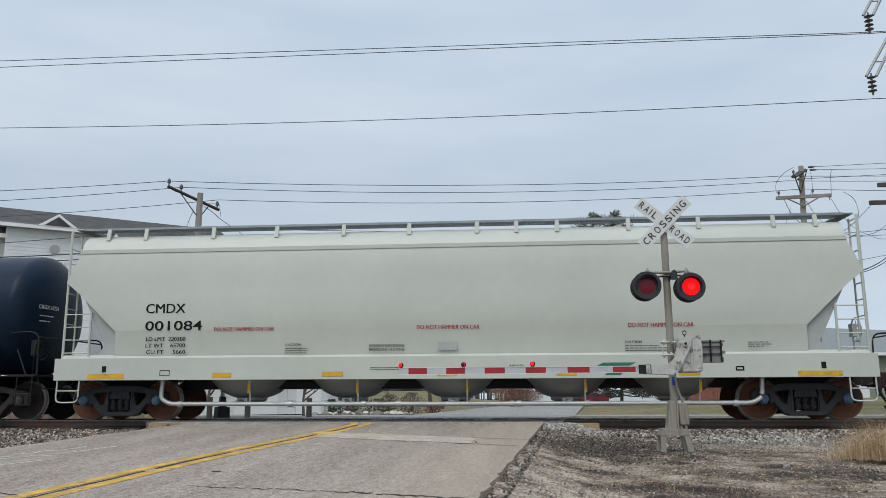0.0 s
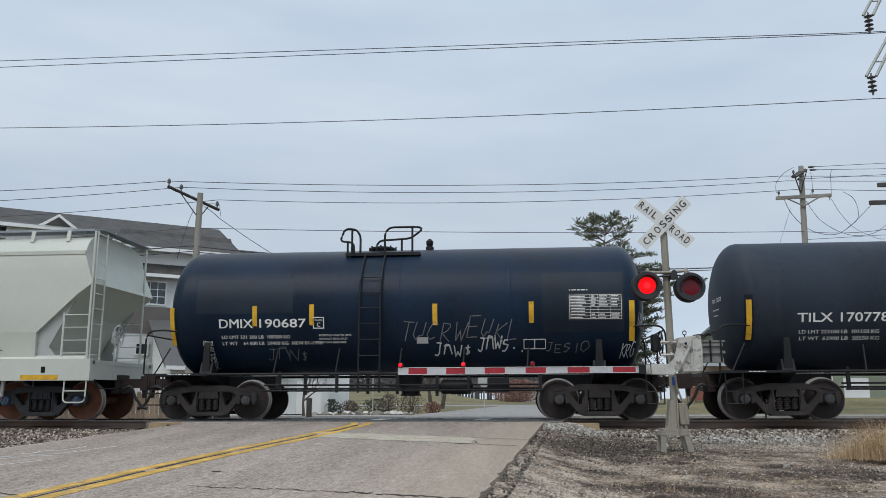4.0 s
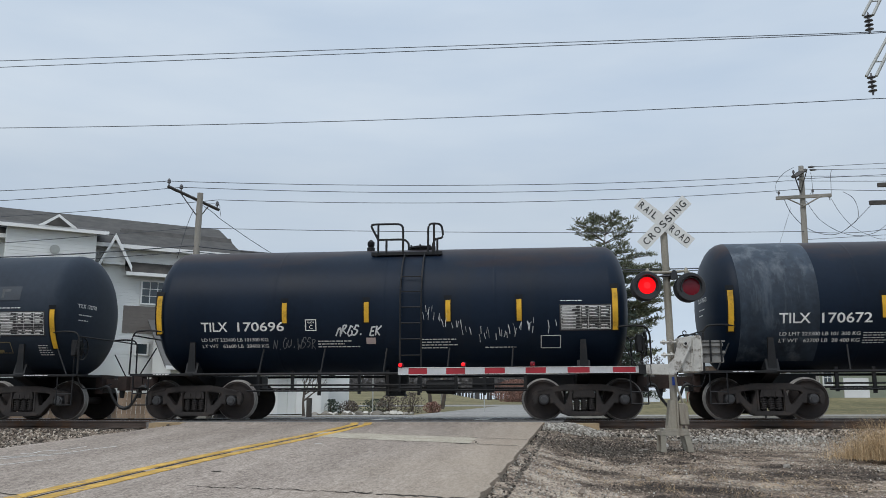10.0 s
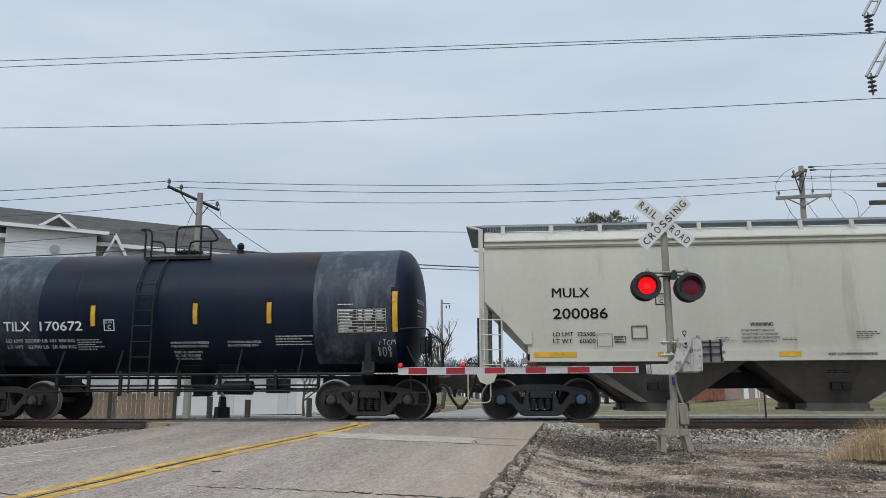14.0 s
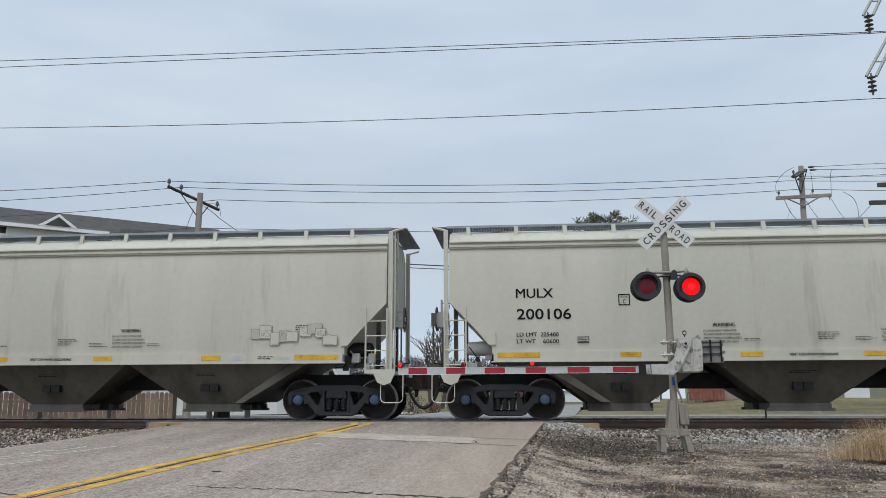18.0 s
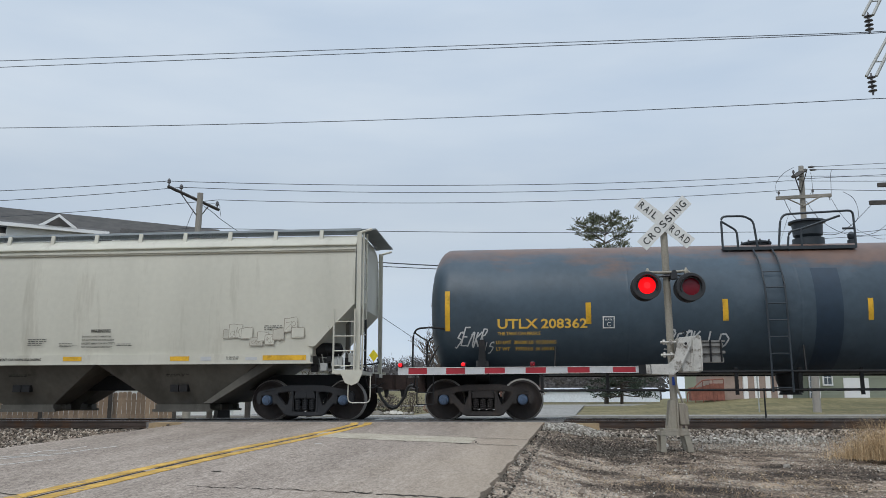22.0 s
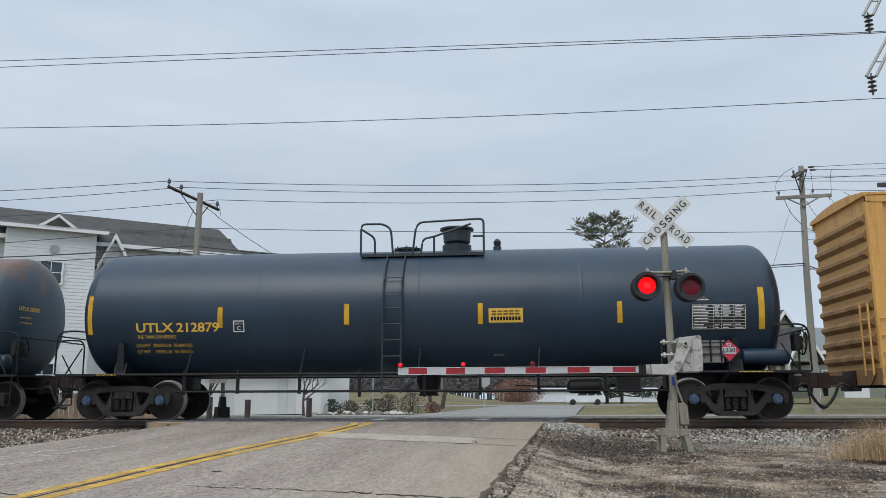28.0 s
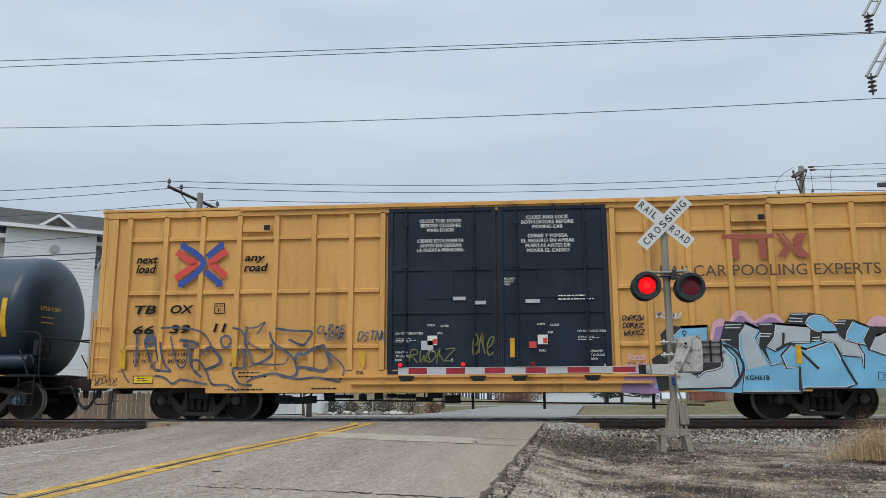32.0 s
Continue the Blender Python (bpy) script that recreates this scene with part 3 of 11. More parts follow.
def on_tank(r, zc, lift=0.008):
    return lambda x, z: (x, -math.sqrt(max(0.01, r * r - (z - zc) ** 2)) - lift, z)
# ---- ground, road and track ----


def road_x(u, y):
    """u metres to the right of the road's right edge at y."""
    return 0.74 + SKEW * (y + 0.4) + u


def road_z(y):
    if y < -2.3:
        return -0.045 + 0.033 * (y + 2.3)
    if y < 2.3:
        return -0.012
    return -0.012 - 0.022 * min(y - 2.3, 16)


def ground_z(x, y):
    n = 0.05 * noise.noise((x * 0.5, y * 0.5, 3.1)) + 0.007 * noise.noise((x * 2.1, y * 2.1, 7.7))
    if y < -2.0:
        n += 0.035 * noise.noise((x * 2.1 + 0.5 * y, y * 1.9, 5.5)) * min(1.0, max(0.0, (-5.0 - y) / 2.0))
        z = -0.22 + 0.033 * (y + 2.0) - 0.10 * min(1, (-2.0 - y) / 2.5) + n + 0.07 * math.exp(-((x - 2.7) / 1.3) ** 2 - ((y + 5.6) / 1.1) ** 2)
    elif y < 2.4:
        z = -0.205 + 0.3 * n
    else:
        z = -0.22 - 0.28 * min(1, (y - 2.4) / 6) + 0.4 * n
        far = max(0.0, y - 84)
        rise = 0.030 * min(far, 80)
        z += 0.88 * max(0.0, min(1.0, (x - 3 - 0.1 * y) / 10)) * max(0.0, min(1.0, (y - 24) / 16)) * max(0.0, min(1.0, (66 - y) / 8))
        side = max(0.0, min(1.0, (10.0 - (x + 0.088 * y)) / 14.0))
        z += rise * side - 0.0022 * far * (1 - side)
    # the shoulder runs up to the pavement
    u = x - road_x(0, y)
    w = 7.9
    d = u if u > 0 else (-w - u if u < -w else 0)
    if y < 30:
        rz = road_z(y) - 0.03
        k = max(0.0, 1 - d / 1.5) ** 1.5
        z = z * (1 - k) + rz * k if d > 0 else rz - 0.12
    return z


def soil_tone(x, y):
    """Where the shoulder is oily and dark (below 0) or dusty and pale (above 0)."""
    v = 0.70 * noise.noise((x * 0.75 + 0.1 * y, y * 0.95, 11.0)) + 0.60 * noise.noise((x * 2.3 + 0.6 * y, y * 2.2, 13.0))
    for cx, cy, rx, ry, k in ((1.5, -5.3, 0.8, 1.4, -0.9), (1.2, -7.4, 0.9, 0.5, 0.45), (1.4, -9.3, 0.8, 0.45, -0.6), (2.4, -9.8, 0.5, 0.35, -0.6), (4.6, -8.3, 1.1, 0.8, -0.5), (2.9, -10.4, 0.9, 0.4, 0.4), (0.2, -9.4, 0.5, 2.2, 0.6), (4.4, -4.1, 1.2, 0.7, 0.4)):
        v += k * math.exp(-((x - cx) / rx) ** 2 - ((y - cy) / ry) ** 2)
    return max(-1.0, min(1.0, v))


def ground():
    def axis(lo, hi, fine_lo, fine_hi, s):
        a, out, k = fine_lo, [], s
        while a > lo:
            out.append(a)
            k *= 1.25
            a -= k
        out = [lo] + out[::-1]
        a = fine_lo + s
        while a < fine_hi:
            out.append(a)
            a += s
        k = s
        while a < hi:
            out.append(a)
            k = min(k * 1.25, 3.0) if a < 130 else k * 1.25
            a += k
        return out + [hi]
    xs, ys = axis(-1500, 1500, -11, 11, 0.13), axis(-300, 2500, -16, 3, 0.13)
    vs = [(x, y, ground_z(x, y)) for y in ys for x in xs]
    w = len(xs)
    fs = [(j * w + i, j * w + i + 1, (j + 1) * w + i + 1, (j + 1) * w + i) for j in range(len(ys) - 1) for i in range(w - 1)]
    me = bpy.data.meshes.new("ground")
    me.from_pydata(vs, [], fs)
    me.materials.append(GRAVEL_GROUND)
    me.materials.append(GRASS_GROUND)
    tone = me.attributes.new("soil", "FLOAT", "POINT")
    tone.data.foreach_set("value", [soil_tone(x, y) if y < 3 else 0.0 for x, y, z in vs])
    for p in me.polygons:
        c = p.center
        p.material_index = 1 if c.y > 6.5 + 0.8 * noise.noise((c.x * 0.3, c.y * 0.3, 0)) or c.y < -40 else 0
    me.shade_smooth()
    tagged(new("ground", me), "dark gravel shoulder and late-autumn grass around the crossing", "ground", kind="structure")


def sheet(name, xl, xr, y0, y1, material, lift, label, zf=road_z, step=0.4, ragged=0.0, thick=0.06, seed=1):
    """A strip of pavement between two lines across the road's width."""
    bm = bmesh.new()
    n = max(1, int((y1 - y0) / step))
    rows = []
    for j in range(n + 1):
        y = y0 + (y1 - y0) * j / n
        z = zf(y) + lift
        a, b = xl(y), xr(y)
        if ragged:
            b += ragged * (noise.noise((y * 1.3, seed, 0)) + 0.6 * noise.noise((y * 5.1, seed, 2)))
            a += ragged * (noise.noise((y * 1.3, seed, 5)) + 0.6 * noise.noise((y * 5.1, seed, 8)))
        rows.append([bm.verts.new(p) for p in ((a, y, z - thick), (a, y, z), (b, y, z), (b, y, z - thick))])
    for p, q in zip(rows, rows[1:]):
        for i in range(3):
            bm.faces.new((p[i], p[i + 1], q[i + 1], q[i]))
    bm.faces.new(rows[0])
    bm.faces.new(list(reversed(rows[-1])))
    bmesh.ops.recalc_face_normals(bm, faces=bm.faces)
    return part(name, bm, material, label=label, angle=30)


def road():
    r = sheet("road", lambda y: road_x(-7.8, y), lambda y: road_x(0, y), -40, -1.75, ASPHALT, 0, "", ragged=0.055, step=0.08, thick=0.16)
    tagged(r, "worn grey asphalt road running up to the railway crossing", "road", kind="structure")
    far = sheet("road_beyond", lambda y: road_x(-7.9, y), lambda y: road_x(0.2, y), 1.75, 68, ASPHALT_FAR, 0, "", thick=0.12)
    tagged(far, "pale worn road continuing beyond the tracks", "road", kind="structure")
    cross = sheet("cross_street", lambda y: -120, lambda y: 140, 16.0, 20.5, ASPHALT_FAR, 0.02, "", step=1, thick=0.2)
    tagged(cross, "pale concrete side street running beside the railway", "road", kind="structure")
    street = sheet("far_street", lambda y: -700, lambda y: 700, 68, 80, ASPHALT_FAR, 0.0, "", zf=lambda y: -0.42, step=3, thick=0.2)
    tagged(street, "far grey street across the fields", "road", kind="structure")
    # double yellow line with a dark joint between; it bends a little towards the crossing
    def middle(u, y):
        k = max(0.0, min(1.0, (y + 9.5) / 6.0))
        return road_x(-4.055 + 0.24 * k * k * (3 - 2 * k) + u, y)
    for a, b in ((-0.225, -0.062), (0.055, 0.225)):
        o = sheet("yellow_line", lambda y, a=a: middle(a, y), lambda y, b=b: middle(b, y), -40, -2.3, YELLOW_LINE, 0.006, "", step=0.1, ragged=0.016, thick=0.005)
        o.parent = r
    rnd = random.Random(12)
    y = -16.0
    while y < -2.6:                                     # the joint opens and closes along the line
        e = y + rnd.uniform(0.25, 1.3)
        w = rnd.uniform(0.008, 0.030)
        o = sheet("joint", lambda y, w=w: middle(-w, y), lambda y, w=w: middle(w - 0.006, y), y, min(e, -2.5), ROAD_GAP, 0.0045, "dark open pavement joint", step=0.06, ragged=0.02, thick=0.003, seed=y)
        o.parent = r
        y = e + rnd.choice((0.02, 0.03, 0.25))
    # pale patched trench across the lane, and cracks
    bm = bmesh.new()
    far_edge, near_edge = [], []
    for j in range(29):
        f = j / 28
        far_edge.append((-3.62 + 3.80 * f, -4.42 - 1.62 * f + 0.09 * noise.noise((f * 9, 1, 0))))
        near_edge.append((-3.48 + 3.52 * f, -5.50 - 1.62 * f + 0.13 * noise.noise((f * 7, 5, 0))))
    for j in range(22):
        bm.faces.new([bm.verts.new((x, y, road_z(y) + 0.005)) for x, y in (near_edge[j], near_edge[j + 1], far_edge[j + 1], far_edge[j])])
    part("pavement_patch", bm, ASPHALT_PATCH, r, "pale tan patched strip across the lane", angle=30)
    for edge in (far_edge, near_edge):
        bm = bmesh.new()
        ribbon(bm, edge[20:], 0.035, lambda x, y: (x, y, road_z(y) + 0.0075))
        part("crack", bm, ROAD_GAP, r, "dark crack along the patch", angle=0)
    rnd = random.Random(5)
    for (x0, y0, x1, y1, n, wid) in ((-3.3, -11.42, -1.7, -11.68, 26, 0.022), (-1.7, -11.68, -0.42, -12.05, 26, 0.045), (-5.6, -11.8, -4.5, -12.05, 12, 0.03), (-0.75, -5.7, -0.60, -6.7, 10, 0.02), (-1.9, -5.95, -1.78, -6.35, 6, 0.03), (-6.9, -3.1, -3.9, -4.0, 24, 0.014), (-3.0, -8.3, -2.4, -8.5, 8, 0.012)):
        bm = bmesh.new()
        pts = [(x0 + (x1 - x0) * t / n + 0.02 * rnd.uniform(-1, 1), y0 + (y1 - y0) * t / n + 0.05 * rnd.uniform(-1, 1)) for t in range(n + 1)]
        for a in range(0, n, 4):
            ribbon(bm, pts[a:a + rnd.choice((4, 5, 5))], wid * rnd.uniform(0.5, 1.3), lambda x, y: (x, y, road_z(y) + 0.004))
        part("crack", bm, ROAD_GAP, r, "dark tar-filled crack", angle=0)
    for (x0, y0, x1, y1, wob) in ((-7.1, -9.25, -6.35, -8.6, 0.10), (-6.9, -8.5, -6.55, -7.45, 0.14), (-6.45, -8.5, -6.1, -7.35, 0.16), (-6.5, -9.95, -6.05, -9.2, 0.12), (-7.0, -8.95, -6.15, -8.35, 0.06)):
        bm = bmesh.new()
        pts = [(x0 + (x1 - x0) * t / 5 + wob * rnd.uniform(-0.5, 0.5), y0 + (y1 - y0) * t / 5 + wob * rnd.uniform(-1, 1)) for t in range(6)]
        ribbon(bm, curve_through(pts), 0.038, lambda x, y: (x, y, road_z(y) + 0.004))
        part("chalk_mark", bm, CHALK, r, "faded white paint scribble", angle=0)
    for cx, cy, rx, ry, m, lab in ((-3.07, -6.83, 0.07, 0.05, WHITE_LINE, "small white paint spot"), (-3.40, -10.26, 0.06, 0.07, ROAD_GAP, "small dark pothole"), (-1.35, -5.35, 0.16, 0.05, ROAD_GAP, "small dark chip in the pavement")):
        bm = bmesh.new()
        bm.faces.new([bm.verts.new((cx + rx * math.cos(a * 0.7) * (1 + 0.35 * noise.noise((a, cx, 0))), cy + ry * math.sin(a * 0.7) * (1 + 0.35 * noise.noise((a, cy, 3))), road_z(cy) + 0.004)) for a in range(9)])
        part("spot", bm, m, r, lab, angle=0)
    for k, (x0, x1) in enumerate(((-3.40, -3.08), (-0.92, -0.62))):
        for y0, y1 in ((-0.60, 0.60), (1.85, 3.9)):
            bm = bmesh.new()
            q = [(x0 + SKEW * y0, y0), (x1 + SKEW * y0, y0), (x1 + SKEW * y1, y1), (x0 + SKEW * y1, y1)]
            bm.faces.new([bm.verts.new((a, b, (-0.002 if b < 1 else road_z(b) + 0.006))) for a, b in q])
            part("lane_mark", bm, WHITE_LINE, r, "worn white lane mark", angle=0)
    # flush crossing surface
    bm = bmesh.new()
    for a, b in ((-1.75, -0.82), (-0.66, 0.66), (0.82, 1.75)):
        for k in range(5):
            x0 = -8.1 + k * 1.86
            prism(bm, [(x0 + SKEW * a, a), (x0 + 1.84 + SKEW * a, a), (x0 + 1.84 + SKEW * b, b), (x0 + SKEW * b, b)], -0.2, -0.008 - 0.004 * (k % 2), "xy")
    o = part("crossing_surface", bm, CROSSING, angle=0)
    tagged(o, "dark flush crossing panels between the rails", "crossing panel", kind="structure")
    bm = bmesh.new()
    prism(bm, [(-7.95, -2.30), (-7.0, -2.22), (-6.95, -1.78), (-7.95, -1.78)], -0.2, -0.015, "xy")
    o = part("crossing_timber", bm, TIMBER)
    tagged(o, "weathered pale timber at the edge of the crossing", "timber", kind="structure")
    bm = bmesh.new()
    prism(bm, [(0.55, -2.2), (1.75, -2.1), (1.75, -1.78), (0.6, -1.78)], -0.2, -0.03, "xy")
    o = part("crossing_timber", bm, TIMBER)
    tagged(o, "weathered rust-stained timber at the edge of the crossing", "timber", kind="structure")


def track():
    t = thing("railway_track", "rusty steel rails on dark creosoted wooden ties", "railway track", kind="structure")
    prof = [(-0.075, -0.18), (0.075, -0.18), (0.075, -0.165), (0.012, -0.13), (0.012, -0.05), (0.036, -0.04), (0.036, -0.004), (-0.036, -0.004), (-0.036, -0.04), (-0.012, -0.05), (-0.012, -0.13), (-0.075, -0.165)]
    for y in (-0.755, 0.755):
        bm = bmesh.new()
        prism(bm, [(p + y, q) for p, q in prof], -160, 160, "yz")
        part("rail", bm, RAIL_STEEL, t, angle=0)
        bm = bmesh.new()
        box(bm, -160, 160, y - 0.034, y + 0.034, -0.004, 0.0)
        part("rail_head", bm, RAIL_TOP, t, "polished running surface", angle=0)
    bm = bmesh.new()
    box(bm, -0.11, 0.11, -1.3, 1.3, -0.36, -0.178)
    first = part("tie", bm, TIE, t, angle=0)
    rnd = random.Random(3)
    for k in range(1, 150):
        x = -36 + k * 0.52
        if -8.4 < x < 1.2:
            continue
        again(first, "tie", x + rnd.uniform(-0.03, 0.03), rnd.uniform(-0.05, 0.05), rnd.uniform(-0.012, 0.008), rz=rnd.uniform(-1.2, 1.2))
    first.location.x = -36


def scatter(name, label, material, spots, lo, hi, seed):
    """Loose stones as one mesh."""
    rnd = random.Random(seed)
    base = [(-1, -0.7, -0.6), (1, -0.8, -0.55), (0.8, 0.9, -0.6), (-0.9, 0.8, -0.5), (-0.6, -0.5, 0.7), (0.7, -0.6, 0.6), (0.5, 0.6, 0.75), (-0.6, 0.5, 0.55)]
    quads = ((3, 2, 1, 0), (4, 5, 6, 7), (0, 1, 5, 4), (1, 2, 6, 5), (2, 3, 7, 6), (3, 0, 4, 7))
    vs, fs = [], []
    for x, y, z in spots:
        s = lo + (hi - lo) * rnd.random() ** 2
        m = Euler((rnd.uniform(0, 6.3), rnd.uniform(0, 6.3), rnd.uniform(0, 6.3))).to_matrix()
        k = len(vs)
        for b in base:
            p = m @ Vector((b[0] * s * rnd.uniform(0.6, 1.1), b[1] * s * rnd.uniform(0.6, 1.1), b[2] * s * rnd.uniform(0.6, 1.1)))
            vs.append((x + p.x, y + p.y, z + 0.3 * s + p.z))
        fs += [tuple(k + i for i in q) for q in quads]
    me = bpy.data.meshes.new(name)
    me.from_pydata(vs, [], fs)
    me.materials.append(material)
    return tagged(new(name, me), label, "gravel", kind="stuff")


def stones():
    rnd = random.Random(8)

    def spots(n, x0, x1, y0, y1, keep=lambda x, y: True):
        out = []
        while len(out) < n:
            x, y = rnd.uniform(x0, x1), rnd.uniform(y0, y1)
            u = x - road_x(0, y)
            if -8.0 < u < 0.02 or not keep(x, y):
                continue
            out.append((x, y, ground_z(x, y)))
        return out
    scatter("track_ballast", "grey crushed stone between and beside the rails", STONE, spots(7000, 0.8, 14, -2.9, -1.35) + spots(3000, -15, -7.5, -5.0, -1.35), 0.014, 0.038, 1)
    scatter("track_ballast", "dark oily crushed stone along the rails", STONE_DARK, spots(2500, 0.8, 14, -3.2, -1.3) + spots(1300, -15, -7.5, -5.0, -1.3), 0.015, 0.04, 2)
    scatter("shoulder_gravel", "mixed grey gravel on the road shoulder", STONE, spots(14000, -0.6, 8.5, -13.0, -2.4, lambda x, y: abs(soil_tone(x, y)) < 0.75), 0.004, 0.014, 3)
    scatter("shoulder_gravel", "pale chips of limestone on the shoulder", STONE_PALE, spots(7000, -0.6, 8.5, -13.0, -2.2, lambda x, y: soil_tone(x, y) > 0.08) + spots(900, -0.6, 8.5, -13.0, -2.2), 0.004, 0.015, 4)
    scatter("shoulder_gravel", "dark wet gravel on the shoulder", STONE_DARK, spots(8000, -0.6, 8.5, -13.0, -2.2, lambda x, y: soil_tone(x, y) < -0.12), 0.004, 0.015, 5)
    scatter("shoulder_gravel", "dark oily gravel round the signal's stand", STONE_DARK, [(x, y, ground_z(x, y)) for x, y in ((rnd.gauss(1.7, 0.55), rnd.gauss(-4.9, 0.8)) for _ in range(3800)) if x > road_x(0.15, y) and -7.5 < y < -2.4], 0.006, 0.022, 11)
    scatter("pale_ballast", "ballast stones whitened with mineral dust", STONE_PALE, [(x, y, ground_z(x, y) + 0.01) for x, y in ((rnd.gauss(4.6, 0.9), rnd.gauss(-3.1, 0.45)) for _ in range(1500)) if y < -1.4], 0.012, 0.035, 12)
    scatter("broken_asphalt", "broken asphalt crumbs along the pavement edge", STONE_DARK, [(road_x(rnd.uniform(0.0, 0.30) ** 1.3, y), y, ground_z(road_x(0.2, y), y) + 0.004) for y in (rnd.uniform(-13, -2.2) for _ in range(1900))], 0.005, 0.024, 6)
    pile = []
    for _ in range(2600):
        x, y = rnd.gauss(1.15, 0.42), rnd.gauss(-2.6, 0.28)
        if x > road_x(0.05, y) and -3.6 < y < -2.15:
            pile.append((x, y, ground_z(x, y) + 0.13 * math.exp(-((x - 1.15) / 0.5) ** 2 - ((y + 2.6) / 0.35) ** 2)))
    scatter("rubble_heap", "low dusty heap of broken ballast beside the crossing", STONE_PALE, pile, 0.008, 0.032, 7)


def litter():
    """Pale stones and bits of rag on the shoulder, and the dead grass between them."""
    rnd = random.Random(19)
    for x, y, a, b, c, m, lab in LITTER:
        bm = bmesh.new()
        bmesh.ops.create_icosphere(bm, subdivisions=2, radius=1.0)
        for v in bm.verts:
            v.co *= 1 + 0.35 * noise.noise(v.co * 1.7 + Vector((x * 9, y, 0)))
            v.co.x, v.co.y, v.co.z = v.co.x * a, v.co.y * b, v.co.z * c
        ob = part("stone", bm, m, angle=25)
        ob.matrix_basis = pose(x, y, ground_z(x, y) + c * 0.55, 0, 0, rnd.uniform(0, 90))
        tagged(ob, lab, "rock")
    vs, fs = [], []
    for _ in range(70):
        cx, cy, n = rnd.gauss(2.4, 1.3), rnd.gauss(-9.0, 1.1), rnd.randint(4, 16)
        if cx < road_x(0.4, cy):
            continue
        for _ in range(n):
            x, y, a, l = cx + rnd.gauss(0, 0.10), cy + rnd.gauss(0, 0.10), rnd.uniform(0, 6.28), rnd.uniform(0.05, 0.17)
            k, z, up = len(vs), ground_z(x, y), rnd.uniform(0.01, 0.06)
            for f in (0, 0.5, 1.0):
                h, w = up * 4 * f * (1 - f) + 0.006, 0.0022 * (1.1 - f)
                px, py = x + l * f * math.cos(a + f), y + l * f * math.sin(a + f)
                vs += [(px - w * math.sin(a), py + w * math.cos(a), z + h), (px + w * math.sin(a), py - w * math.cos(a), z + h)]
            fs += [(k, k + 1, k + 3, k + 2), (k + 2, k + 3, k + 5, k + 4)]
    me = bpy.data.meshes.new("dead_grass")
    me.from_pydata(vs, [], fs)
    me.materials.append(DRY_GRASS)
    tagged(new("dead_grass", me), "wisps of dead straw lying on the shoulder", "grass", kind="stuff")


LITTER = ((3.88, -7.15, 0.085, 0.05, 0.035, STONE_PALE, "flat pale stone lying on the dirt shoulder"),
          (2.70, -4.36, 0.06, 0.04, 0.045, CHALK, "small white stone beside the signal's foot"),
          (2.20, -5.0, 0.13, 0.07, 0.02, STONE_PALE, "flat pale slab of broken concrete in the gravel"),
          (3.07, -5.4, 0.06, 0.04, 0.02, STONE_PALE, "small pale flat stone near the signal"),
          (2.75, -9.4, 0.05, 0.035, 0.03, STONE, "small grey stone in the dirt"),
          (0.72, -10.2, 0.055, 0.045, 0.04, STONE, "grey stone beside the pavement edge"))
ground()
road()
track()
stones()
litter()
# ---- the crossing signal in front ----
MAST = (2.64, -5.6)
WEIGHT = mat("dull_grey_counterweight", (0.20, 0.195, 0.185), 0.55, 0.3, var=0.25, size=0.2, dirt=((0.07, 0.06, 0.05), 0.3, 0.15))


def crossbuck(parent, z, y, size=1.135, width=0.222, xc=-0.02):
    for k in (1, -1):
        a = radians(-41.0 if k == 1 else 45.0)
        c, s = math.cos(a), math.sin(a)
        d = y - 0.012 - (0.014 if k == -1 else 0)
        bm = bmesh.new()
        h, w = size / 2, width / 2
        prism(bm, [(xc + c * px - s * pz, z + s * px + c * pz) for px, pz in ((-h, -w), (h, -w), (h, w), (-h, w))], d, d + 0.006)
        blade = part("blade", bm, SIGN_WHITE, parent, "white reflective blade")

        def lay(x, zz):
            return (xc + c * x - s * zz, d - 0.004, z + s * x + c * zz)
        if k == 1:
            runs = (("RAIL", -0.525, 0.36), ("ROAD", 0.135, 0.385))
        else:
            runs = (("CROSSING", -0.50, 1.0),)
        for txt, x0, w in runs:
            widths = [{"I": 0.35}.get(ch, 1.0) for ch in txt]
            unit = w / (sum(widths) + 0.42 * (len(txt) - 1))
            x = x0
            for ch, cw in zip(txt, widths):
                bm = bmesh.new()
                letters(bm, ch, x, -0.060, cw * unit * (0.62 if ch == "I" else 1.0), 0.122, lay, bold=0.011)
                part("letter", bm, SIGN_BLACK, blade, "black capital letter", angle=0)
                x += (cw + 0.42) * unit
        for q in (-0.04, 0.05):
            bm = bmesh.new()
            lathe(bm, [(0.012, d - 0.012), (0.012, d)], (xc + c * q, 0, z + s * q), n=8)
            part("bolt", bm, WEIGHT, blade)


